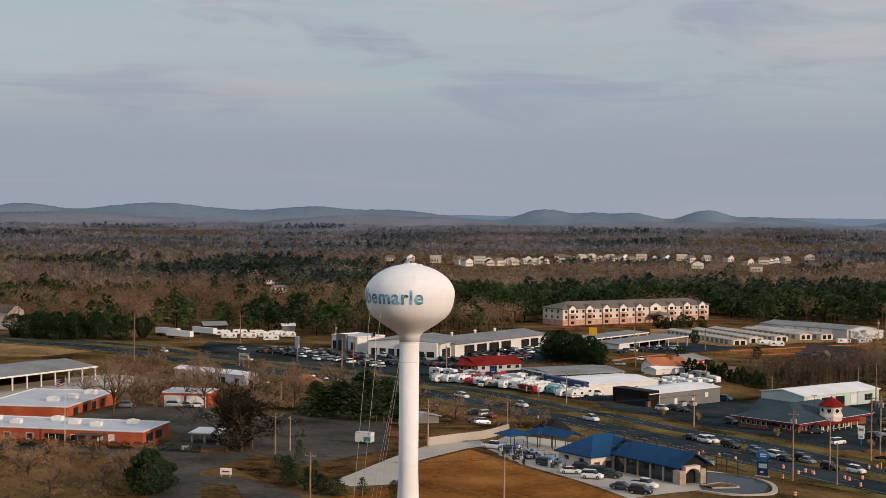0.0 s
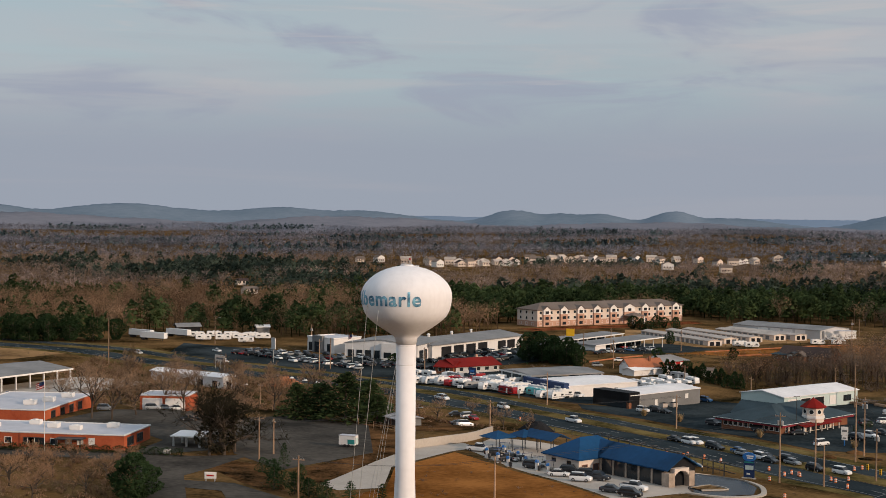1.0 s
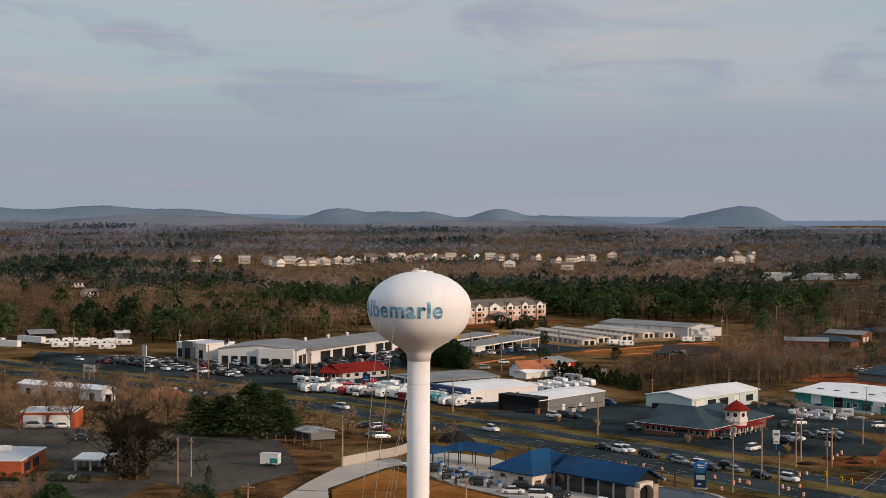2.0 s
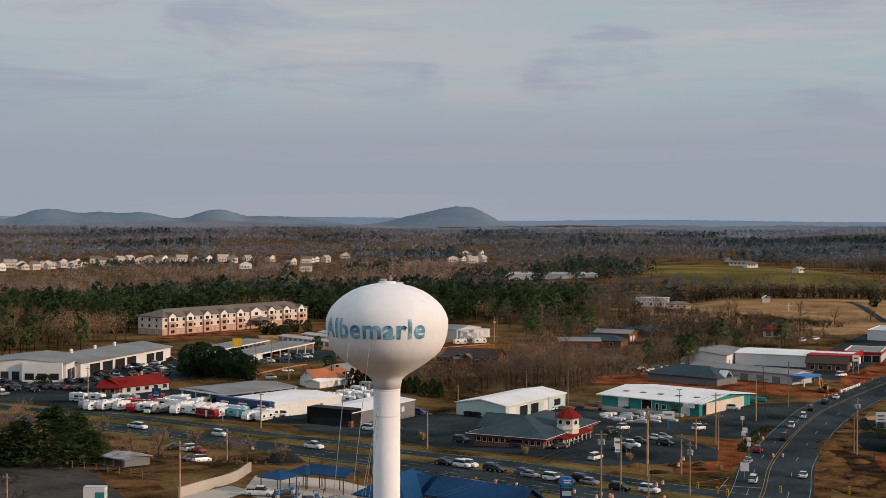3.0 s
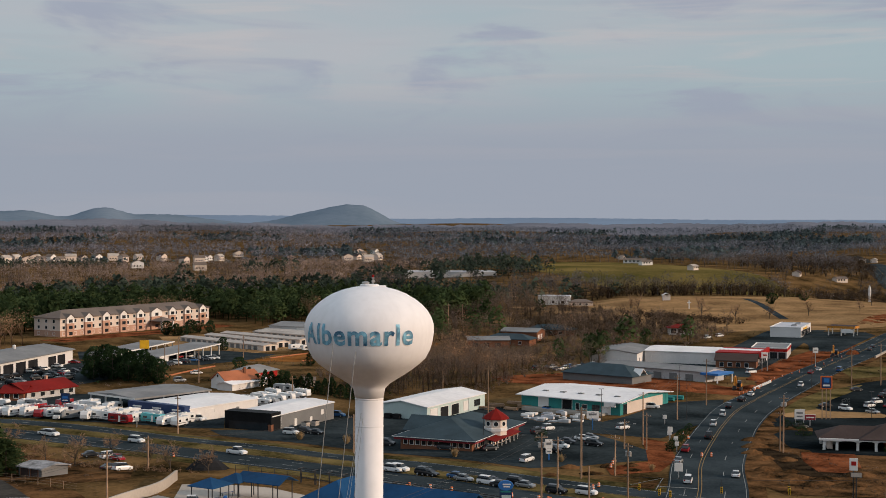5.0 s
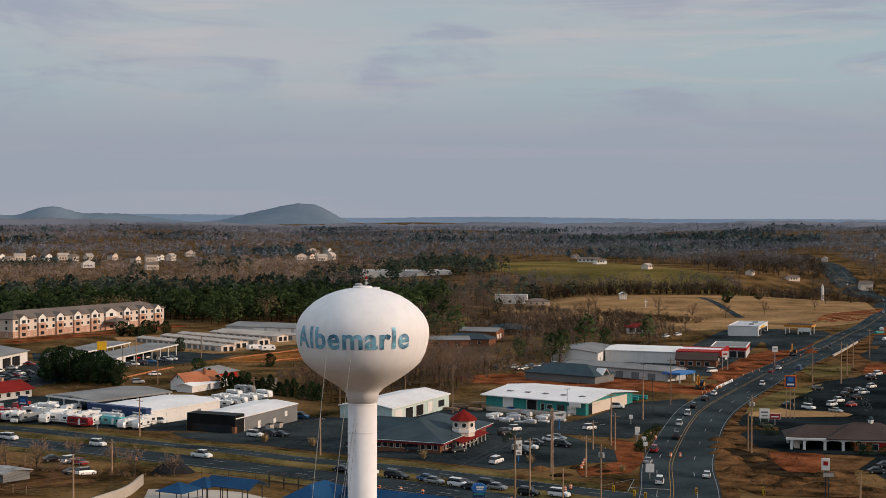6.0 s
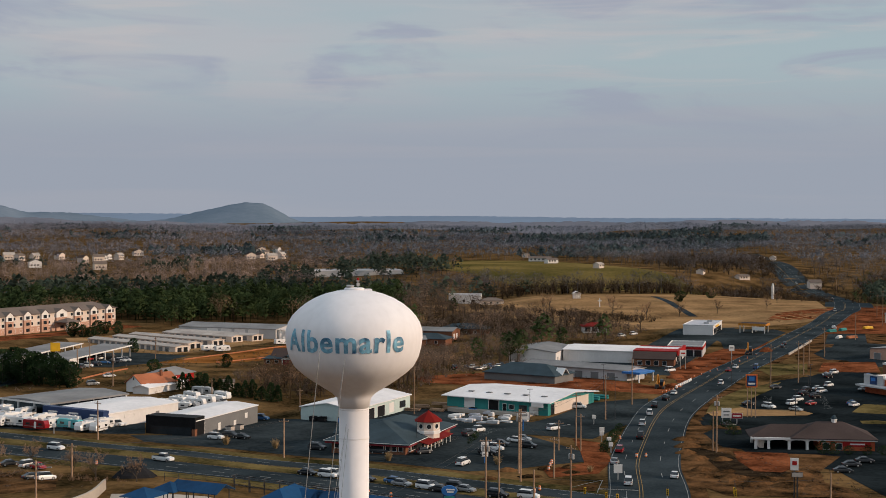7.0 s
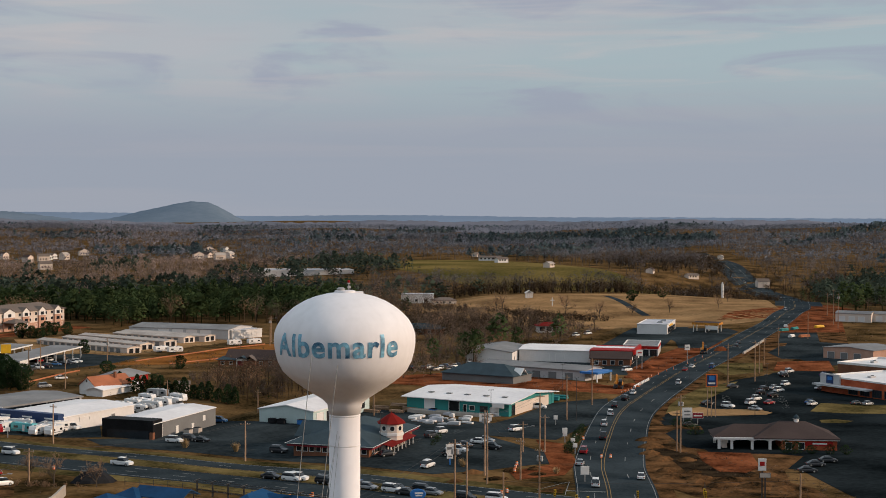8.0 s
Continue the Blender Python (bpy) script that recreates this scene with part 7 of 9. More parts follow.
plant("evergreen_tree", "dense dark evergreen of a planted screen", "tree", "evergreen trees", [evergreen(s, ball, 2200) for s in (61, 62, 63)],
      [(-16, 357, 11, 9), (-10, 354, 11.5, 9), (-5, 349, 10, 9), (0, 345, 9.5, 9), (4, 341, 8.5, 8), (-12, 362, 11, 9), (-6, 359, 10, 9), (0, 354, 10, 9), (3, 349, 8, 8), (-17, 364, 7, 7), (-62, 327, 4.5, 6),
       (38, 350, 5, 5), (45, 338, 4, 4), (34, 365, 6, 6), (64, 392, 5, 5), (-6, 365, 7, 7), (405, 660, 7, 8), (445, 690, 6, 7), (40, 470, 6, 5), (22, 548, 7, 7), (26, 545, 6, 6), (34, 556, 7, 7), (38, 560, 6, 6), (44, 562, 6, 6), (30, 545, 5, 6),
       (-236, 362, 10, 11), (-229, 364, 11, 11), (-222, 362, 10, 11), (-214, 363, 11, 11), (-206, 366, 10, 11), (-198, 371, 10, 11), (-243, 366, 10, 10), (-226, 371, 11, 12), (-210, 374, 11, 12), (-190, 376, 9, 10), (-218, 370, 11, 12), (-234, 371, 11, 12)], "evergreen")
plant("hedge_conifer", "small dark conifer in a hedge row", "conifer", "hedge conifers", [evergreen(s, spire, 1100) for s in (71, 72)],
      [(31 + 2.0 * k, 333 - 2.6 * k + 1.4 * math.sin(k * 1.7), 5.2 + 1.0 * math.sin(k * 2.3), 8.0) for k in range(16)], "evergreen")
plant("shrub", "low dark evergreen shrub", "shrub", "shrubs", [evergreen(s, ball, 900) for s in (81, 82)],
      [(-38, 78, 3, 4), (-35, 74, 3, 4), (-32, 70, 3.4, 4.4), (-29, 66, 3, 4), (-26, 63, 3, 4), (-41, 83, 3.5, 4), (-44, 88, 3, 3.6), (160.7, 161.0, 3.2, 3.6), (162.5, 159.6, 3.0, 3.4), (166, 158.2, 2.2, 3), (170, 156.5, 2.4, 3.2), (173, 154.5, 2.4, 3), (156.5, 193.4, 2.6, 4.6), (164, 209, 2.2, 4), (111.5, 177, 2.0, 3.0), (113.5, 180, 2.4, 3.4), (115.7, 183.5, 2.2, 3.2), (124, 196, 2.4, 3.2), (128, 202, 2.2, 3), (132, 208.5, 2.0, 2.8), (86, 195, 1.6, 1.8), (88, 199, 1.8, 2),
       (83, 190, 1.5, 1.8), (162, 212, 2.4, 3), (118, 186, 3, 3.4), (121, 191, 3, 3.2)]
      + [(-108 + 2.6 * k, 101.6 + 0.06 * k, 1.7, 3.6) for k in range(17)], "evergreen")


def pampas(seed):
    g = np.random.default_rng(seed)
    low, bm = tube((0, 0, 0), (0, 0, 0.2), 0.1, 0.05, n=5), bmesh.new()
    for k in range(240):
        a, r = g.uniform(0, math.tau), g.uniform(0.1, 0.55)
        p, q = Vector((0.1 * math.cos(a), 0.1 * math.sin(a), 0)), Vector((r * math.cos(a), r * math.sin(a), g.uniform(0.5, 1.0)))
        s = Vector((-math.sin(a), math.cos(a), 0)) * 0.02
        bm.faces.new([bm.verts.new(p - s), bm.verts.new(p + s), bm.verts.new(q)])
    return low, bm


M["straw"] = mat("pale_straw_plumes", (0.36, 0.25, 0.13), 0.95, 0.3, 1.0, 5.0, spec=0.1)
plant("pampas_grass", "tan clump of pampas grass", "grass clump", "pampas clumps", [pampas(3)], [(29.5, 212, 2.6, 3.0), (39, 201.5, 2.6, 2.8), (79, 162.5, 2.2, 2.6), (58, 174, 2.4, 2.6), (95, 150, 1.8, 2.2)], "straw", "straw")


# ---- poles, lamps, signs and street furniture ----
POLES = [(-9.1, 174.1, 6.9), (57.4, 114.7, 14.4), (66.3, 130.3, 11.3), (76.6, 144.1, 14.8), (84.8, 145.8, 8.5), (138.5, 230.1, 12.5), (106.2, 178.1, 8.8), (137.3, 169.5, 13.7), (37.9, 188, 8.9), (-19.3, 118, 10.4), (-47.7, 109.2, 7.5), (-48.7, 101.7, 8.8), (1.4, 228.1, 9.5), (79.7, 152.4, 13.5), (108.6, 185.7, 12.8), (233.8, 294.9, 14.6), (249.8, 302, 14.6), (265.5, 321.8, 11.9), (283.5, 344.5, 10.7), (409.7, 461.1, 17.8), (422.7, 481.5, 18.4), (452.8, 525.9, 13.1), (137.6, 171.6, 9.8), (1, 354.7, 7.2), (-81.4, 304.6, 11), (-106, 375.3, 9.3)]
POLES += [(-160.2, 294.9, 17.6), (-147.7, 377.8, 12), (42.8, 304.3, 5.9), (6.4, 342.4, 13.1), (15.1, 393.4, 10.4), (124.3, 493.1, 12.8), (120.6, 683, 8.3), (130.7, 514.9, 12.2), (163.2, 553.2, 14.5), (178.4, 579.2, 12.1), (143.2, 409.6, 7.2), (17.5, 341.8, 10.7), (-82.7, 293.4, 11.3), (159.9, 255.5, 14), (309.8, 371.7, 12.2), (-75.8, 196.4, 6.4), (363.2, 423.4, 12.3), (77.7, 122.5, 10.9), (92.9, 260.5, 13.6), (658.3, 804.6, 10.3), (691.5, 895.7, 10.2), (94, 313.8, 6.2), (62.9, 274.8, 6.5), (44.3, 435.8, 9.1), (-46.3, 297.8, 9.9), (100.8, 178.6, 7), (-27.7, 52.9, 9.0), (5.4, 56.0, 9.3)]
LAMPS = [(249.9, 295, 7.1), (198.7, 228.2, 7.6), (140.6, 228.5, 11.8), (67.7, 183.5, 9.1), (-82.7, 293.4, 9), (163.9, 282.5, 9.3), (230.5, 268.1, 6.7), (117.8, 234.9, 8.8), (270.9, 570.9, 7.6), (221.5, 300, 10.1)]


def utility_pole(x, y, h, yaw, rig):
    top = root("utility_pole", pose(x, y, gz(x, y), 0, 0, yaw), "weathered wooden utility pole with crossarm" + (" and transformer" if rig == 2 else ""), "utility pole", "utility poles")
    part("shaft", tube((0, 0, -1), (0, 0, h), 0.2, 0.13, n=8), M["wood"], top)
    if rig:
        part("crossarm", box(-1.1, 1.1, -0.06, 0.06, h - 0.75, h - 0.62), M["wood"], top)
        for k in (-1.0, -0.45, 0.45, 1.0) if y < 240 else ():
            part("insulator", tube((k, 0, h - 0.62), (k, 0, h - 0.42), 0.05, 0.04), M["steel"], top)
    if rig == 2:
        for k in (-0.38, 0.38):
            part("transformer", add_lathe(bmesh.new(), [(0.26, h - 2.6), (0.28, h - 2.5), (0.28, h - 1.7), (0.2, h - 1.6)], 12, (k, 0.1)), M["steel"], top)
    if rig == 3:
        part("lamp_arm", tube((0, 0, h - 1.4), (2.2, 0, h - 1.0), 0.04), M["steel"], top)
        part("lamp_head", box(2.0, 2.7, -0.14, 0.14, h - 1.06, h - 0.92), M["steel"], top)
    return top


for k, (x, y, h) in enumerate(POLES):
    utility_pole(x, y, h, -40 + 25 * math.sin(k), (1, 2, 1, 3, 1, 1)[k % 6])


def lamp_post(x, y, h):
    top = root("street_lamp", pose(x, y, gz(x, y)), "slender dark steel lot lamp", "street lamp", "street lamps")
    part("pole", tube((0, 0, -0.5), (0, 0, h), 0.09, 0.06), M["dark_steel"], top)
    for s in (-1, 1):
        part("head", box(min(0.1 * s, 0.75 * s), max(0.1 * s, 0.75 * s), -0.16, 0.16, h - 0.05, h + 0.08), M["dark_steel"], top)
    return top


for x, y, h in LAMPS:
    lamp_post(x, y, h)


def wire(a, b, sag=1.2, side=(0, 0)):
    p, q = Vector(a), Vector(b)
    cu = bpy.data.curves.new("wire", "CURVE")
    cu.dimensions, cu.bevel_depth, cu.bevel_resolution = "3D", 0.022, 0
    sp = cu.splines.new("POLY")
    sp.points.add(12)
    for k in range(13):
        t = k / 12
        v = p.lerp(q, t)
        sp.points[k].co = (v.x, v.y, v.z - sag * 4 * t * (1 - t), 1)
    ob = new("wire", cu)
    cu.materials.append(M["dark_steel"])
    return tagged(ob, "thin sagging overhead wire between poles", "wire", "overhead wires")


def top_of(i):
    x, y, h = POLES[i]
    return (x, y, gz(x, y) + h - 0.45)


for i, j in ((1, 2), (3, 4), (9, 0), (0, 8), (9, 10), (14, 13), (15, 16), (16, 17), (17, 18), (19, 20), (5, 14), (len(POLES) - 1, 1), (len(POLES) - 2, len(POLES) - 1), (len(POLES) - 2, 10)):
    for off in (-0.9, 0.9):
        a, b = top_of(i), top_of(j)
        wire((a[0] + off, a[1], a[2]), (b[0] + off, b[1], b[2]))


def board_sign(name, x, y, yaw, w, h, z0, face, label, posts=2, bars=(), rim="trim_white", post="steel", edge=0.08):
    """A sign board on posts, with plain bars and panels in place of its lettering."""
    top = root(name, pose(x, y, gz(x, y), 0, 0, yaw), label, "sign")
    part("board", box(-w / 2, w / 2, -0.15, 0.15, z0, z0 + h), M[face], top)
    part("rim", box(-w / 2 - edge, w / 2 + edge, -0.1, 0.1, z0 - edge, z0 + h + edge), M[rim], top)
    for k in range(posts):
        px = 0 if posts == 1 else -w / 2 + 0.2 + (w - 0.4) * k / (posts - 1)
        part("post", box(px - 0.12, px + 0.12, -0.09, 0.09, -0.5, z0), M[post], top)
    for bx, bz, bw, bh, key in bars:
        part("lettering_bar", box(bx - bw / 2, bx + bw / 2, -0.19, -0.15, z0 + bz, z0 + bz + bh), M[key], top)
    return top


board_sign("pylon_sign", 184.6, 229.3, -20, 2.7, 3.1, 9.0, "blue_panel", "tall blue shop sign in an orange-red frame on three poles", 3, ((0, 1.6, 1.6, 1.2, "bright_blue"), (0, 0.5, 2.0, 0.5, "trim_white")), "orange", "wood", 0.32)
board_sign("bank_sign", 171.0, 220.5, -20, 2.6, 2.6, 1.6, "trim_white", "white roofed sign with dark lettering bars", 2, ((0, 1.5, 1.8, 0.4, "mid_grey"), (0, 0.6, 1.6, 0.3, "mid_grey")))
board_sign("maroon_sign", 172.5, 217.5, -20, 2.9, 1.4, 1.7, "maroon", "wide maroon sign beside the street", 1, ((0, 0.5, 2.2, 0.35, "trim_white"),))
board_sign("pylon_sign", 121.5, 114.5, -25, 1.4, 2.2, 5.4, "trim_white", "white pylon sign with a red emblem", 1, ((0, 0.9, 0.9, 0.8, "red"),), "trim_white", "dark_steel")
board_sign("menu_sign", 121.5, 113.5, -25, 2.0, 0.8, 4.2, "tan_roof", "tan message board on a steel post", 1, (), "dark_steel", "dark_steel")
board_sign("restaurant_sign", 77.0, 165.0, -10, 1.5, 1.8, 2.7, "trim_white", "white restaurant sign on a blue post", 1, ((0, 0.7, 1.1, 0.5, "mid_grey"),), "trim_white", "bright_blue")
board_sign("restaurant_sign", 77.0, 164.8, -10, 1.2, 1.0, 1.5, "trim_white", "lower white message board", 1, ((0, 0.3, 0.8, 0.3, "mid_grey"),), "trim_white", "bright_blue")
board_sign("store_sign", 106.5, 213.0, -15, 3.0, 1.8, 3.0, "trim_white", "white arched shop sign on a blue post", 1, ((0, 0.8, 2.0, 0.5, "mid_grey"),), "trim_white", "bright_blue")
t = board_sign("car_wash_sign", 51.5, 117.5, -20, 2.1, 3.4, 0.4, "blue_panel", "dark blue monument sign with pale panels and an oval head", 2, ((0, 2.9, 1.9, 0.3, "teal"), (0.1, 1.5, 1.7, 0.9, "pale_teal"), (-0.1, 0.5, 0.7, 0.3, "trim_white")), "blue_panel", "blue_panel")
head = part("oval_head", add_lathe(bmesh.new(), [(1.0, -0.2), (1.05, -0.14), (1.05, 0.14), (1.0, 0.2)], 24), M["bright_blue"], t, "bright blue oval sign head")
head.matrix_basis = pose(0, 0, 4.55, 90) @ Matrix.Diagonal((1.35, 0.9, 1, 1))
for k, w in enumerate((1.5, 1.2)):
    part("lettering_bar", box(-w / 2 + 0.2, w / 2 + 0.2, -0.26, -0.2, 4.65 - 0.42 * k, 4.9 - 0.42 * k), M["trim_white"], t)
part("plinth", box(-1.4, 1.4, -0.6, 0.6, -0.3, 0.25), M["concrete"], t)
board_sign("yellow_sign", 0.6, 356.4, -5, 3.0, 2.7, 10.3, "yellow", "square yellow sign high on a pole", 1, (), "yellow", "steel")
board_sign("shop_sign", -25.6, 267.0, -30, 2.6, 2.4, 3.6, "blue_panel", "dark blue shop sign on a pole", 1, ((0, 1.0, 1.6, 0.7, "bright_blue"), (0, 0.4, 1.8, 0.3, "trim_white")), "dark_steel")
board_sign("shop_sign", -47.5, 287.0, -30, 1.6, 1.6, 1.4, "trim_white", "white roadside shop sign", 1, ((0, 0.6, 1.1, 0.4, "mid_grey"),))
board_sign("yard_sign", -51.1, 77.2, 5, 2.1, 1.1, 0.6, "trim_white", "white yard sign on two posts", 2, ((0, 0.4, 1.4, 0.3, "red"),))
board_sign("yard_sign", -69.1, 103.4, 5, 1.4, 0.8, 0.3, "trim_white", "small white yard sign", 2)
board_sign("billboard", -118, 292, -38, 6, 2.2, 2.6, "cream", "small cream roadside billboard on posts", 3, ((0, 0.8, 4.2, 0.6, "mid_grey"),))
board_sign("tall_sign", -106, 318, -38, 2.2, 4.0, 5.0, "grey_wall", "tall pale roadside pylon", 1)
board_sign("store_sign", 232, 352, -15, 2.4, 2.2, 5.0, "trim_white", "white roadside shop sign", 2, ((0, 0.9, 1.6, 0.5, "red"),))
board_sign("store_sign", 262, 366, -15, 2.0, 2.0, 5.0, "trim_white", "white roadside shop sign on a pole", 1, ((0, 0.9, 1.4, 0.4, "mid_grey"),))
for x, y, w in ((118.5, 192, 0.9), (121, 197, 1.1), (116, 183, 0.9), (113, 176, 0.8), (131, 222, 0.9), (-8, 240, 0.8), (-28, 258, 0.8), (96.5, 140, 1.6)):
    board_sign("road_sign", x, y, -20, w, w, 1.6, "trim_white", "small white road sign on a post", 1)

# signals hung on a span wire over the junction
SPAN_A, SPAN_B = (66, 113), (116, 95)
wire((SPAN_A[0], SPAN_A[1], 7.6), (SPAN_B[0], SPAN_B[1], 7.6), 0.5)
for x, y in ((73.8, 108.3), (75.5, 103.3), (76.8, 101.6), (100.2, 101.6), (99.2, 99.6), (88.0, 104.0)):
    top = root("traffic_signal", pose(x, y, gz(x, y) + 4.6, 0, 0, -30), "yellow traffic signal hung on a span wire", "traffic signal", "traffic signals")
    part("housing", box(-0.2, 0.2, -0.16, 0.16, 0, 1.15), M["yellow"], top)
    for k in range(3):
        part("lens", tube((0, -0.16, 0.2 + 0.36 * k), (0, -0.26, 0.2 + 0.36 * k), 0.12, n=10), M["dark"], top)
        part("visor", tube((0, 0.16, 0.2 + 0.36 * k), (0, 0.3, 0.2 + 0.36 * k), 0.13, n=8, caps=False), M["yellow"], top)
    part("hanger", tube((0, 0, 1.1), (0, 0, 2.4), 0.03), M["dark_steel"], top)
for x, y in (SPAN_A, SPAN_B):
    utility_pole(x, y, 8.5, 10, 0)


def fence(name, label, line, step, h, material, rail_h):
    top = root(name, pose(0, 0, 0), label, "fence")
    pts = smooth_line(line, step)
    bm = bmesh.new()
    for p, q in zip(pts, pts[1:]):
        za, zb = gz(p.x, p.y), gz(q.x, q.y)
        part("post", tube((p.x, p.y, za - 0.3), (p.x, p.y, za + h), 0.06, n=5), M[material], top)
        for r in rail_h:
            add_tube(bm, (p.x, p.y, za + r), (q.x, q.y, zb + r), 0.03, n=4)
    part("rail", bm, M[material], top)
    return top


fence("wire_fence", "rusty wire fence on thin posts round the lot", [(-90, 205), (-70, 188), (-50, 174), (-36, 158), (-24, 140)], 4.0, 1.6, "wood", (0.5, 1.0, 1.5))
fence("pipe_fence", "black pipe fence along the highway", [(8, 164), (22, 148), (38, 131), (48, 119)], 3.2, 1.7, "dark_steel", (0.9, 1.65))


def silt_fence(line):
    top = root("silt_fence", pose(0, 0, 0), "low orange construction fence", "fence", "silt fences")
    pts = smooth_line(line, 4)
    bm = bmesh.new()
    for p, q in zip(pts, pts[1:]):
        a, b = gz(p.x, p.y), gz(q.x, q.y)
        d = (q - p).normalized()
        n = Vector((-d.y, d.x)) * 0.03
        low = [bm.verts.new((c.x + s * n.x, c.y + s * n.y, z + dz)) for c, z in ((p, a), (q, b)) for s in (-1, 1) for dz in (0, 0.5)]
        for f in ((0, 4, 5, 1), (2, 3, 7, 6), (1, 5, 7, 3)):
            bm.faces.new([low[i] for i in f])
        part("stake", tube((p.x, p.y, a - 0.2), (p.x, p.y, a + 0.7), 0.03, n=4), M["wood"], top)
    part("mesh", bm, M["silt"], top)


for line in ([(54.6, 432), (90, 468), (124, 501)], [(64.5, 415), (90, 434), (112, 453)], [(7.8, 360), (18, 375), (28, 389)]):
    silt_fence(line)


def excavator(x, y, yaw, s=1.0):
    top = root("excavator", pose(x, y, gz(x, y), 0, 0, yaw) @ Matrix.Scale(s, 4), "orange-yellow crawler excavator on red clay", "excavator", "excavators")
    for side in (-1, 1):
        part("track", loft(bmesh.new(), [(1.7, 0.28, 0.28, 0.25, 0.6), (1.4, 0.28, 0.28, 0, 0.85), (-1.4, 0.28, 0.28, 0, 0.85), (-1.7, 0.28, 0.28, 0.25, 0.6)]), M["dark_steel"], top).location = (0, side * 1.05, 0)
    part("house", loft(bmesh.new(), [(1.2, 1.15, 1.1, 0.95, 1.6), (0.2, 1.2, 1.15, 0.95, 1.9), (-1.9, 1.2, 1.1, 0.95, 2.0)]), M["machine"], top)
    part("cab", loft(bmesh.new(), [(1.3, 0.5, 0.45, 1.0, 2.2), (0.9, 0.5, 0.48, 1.0, 2.8), (-0.2, 0.5, 0.48, 1.0, 2.8)]), M["glass"], top).location = (0, 0.6, 0)
    part("boom", add_tube(tube((1.0, -0.2, 1.5), (3.0, -0.2, 4.4), 0.28, 0.22), (3.0, -0.2, 4.4), (4.4, -0.2, 4.2), 0.22, 0.18), M["machine"], top)
    part("stick", tube((4.4, -0.2, 4.3), (4.9, -0.2, 1.8), 0.18, 0.14), M["machine"], top)
    part("bucket", box(4.3, 5.1, -0.7, 0.3, 0.9, 1.8), M["dark_steel"], top)


excavator(189, 291.5, 235, 1.15)
excavator(287, 393, 235, 1.2)
# white jersey barriers by the roadworks
base = root("jersey_barrier", pose(0, 0, 0), "white water-filled traffic barrier", "barrier", "traffic barriers")
part("body", loft(bmesh.new(), [(1.0, 0.3, 0.1, 0, 0.85), (-1.0, 0.3, 0.1, 0, 0.85)]), M["trim_white"], base)
for k in range(9):
    x, y = 196 + k * 2.1, 293 + k * 2.5
    m = pose(x, y, gz(x, y) + 0.05, 0, 0, 50)
    if k:
        copy_thing(base, m)
    else:
        base.matrix_basis = m


def flagpole(x, y, h, yaw):
    top = root("flagpole", pose(x, y, gz(x, y), 0, 0, yaw), "white flagpole with a red and white flag", "flagpole")
    part("pole", tube((0, 0, -0.5), (0, 0, h), 0.09, 0.05), M["trim_white"], top)
    part("ball", add_lathe(bmesh.new(), [(0.02, h), (0.12, h + 0.12), (0.02, h + 0.24)], 8), M["yellow"], top)
    bm = bmesh.new()
    n = 10
    cols = [[bm.verts.new((-0.1 - k * 0.2, 0.12 * math.sin(k * 0.9), h - 0.2 - j * 0.2 - k * 0.07)) for j in range(8)] for k in range(n)]
    for a, b in zip(cols, cols[1:]):
        for j in range(7):
            f = bm.faces.new((a[j], a[j + 1], b[j + 1], b[j]))
            f.material_index = 2 if (j < 4 and a[0].co.x > -0.9) else j % 2
    bmesh.ops.solidify(bm, geom=bm.faces, thickness=0.02)
    part("flag", bm, [M["red"], M["trim_white"], M["blue_panel"]], top)


flagpole(-95.5, 101.5, 15, 10)
flagpole(-79, 330, 10.5, -20)


def dumpster(x, y, yaw, key):
    top = root("dumpster", pose(x, y, gz(x, y), 0, 0, yaw), "steel dumpster with sloped lid", "dumpster", "dumpsters")
    part("bin", loft(bmesh.new(), [(1.0, 0.75, 0.8, 0.15, 1.2), (-1.0, 0.75, 0.8, 0.15, 1.4)]), M[key], top)
    part("lid", box(-1.0, 1.0, -0.82, 0.82, 1.38, 1.45), M["dark"], top)


for x, y, yaw, key in ((67.5, 246, -42, "bright_blue"), (63, 249.5, -42, "dark"), (61, 251.5, -42, "dark"), (110.5, 259.5, -50, "bright_blue"), (-149, 196, 60, "bright_blue"), (35, 235.5, 50, "tan_roof"), (38, 238.5, 50, "tan_roof")):
    dumpster(x, y, yaw, key)
# stacked goods before the teal warehouse
g2 = np.random.default_rng(8)
for k in range(26):
    x, y = 98 + 18 * g2.random(), 232 + 22 * g2.random()
    top = root("goods_pallet", pose(x, y, gz(x, y) + 0.05, 0, 0, float(g2.uniform(-60, -30))), "white wrapped building goods on pallets", "goods", "stacked goods")
    l, w, h = g2.uniform(0.7, 2.0), g2.uniform(0.4, 0.9), g2.uniform(0.35, 1.2)
    part("pallet", box(-l, l, -w, w, 0, 0.14), M["wood"], top)
    part("wrapped_stack", loft(bmesh.new(), [(l, w, w * 0.92, 0.14, h), (0, w, w * 0.96, 0.14, h * 1.08), (-l, w, w * 0.92, 0.14, h * g2.uniform(0.6, 1.0))]), M[("trim_white", "membrane", "grey_wall", "white_wall")[k % 4]], top)


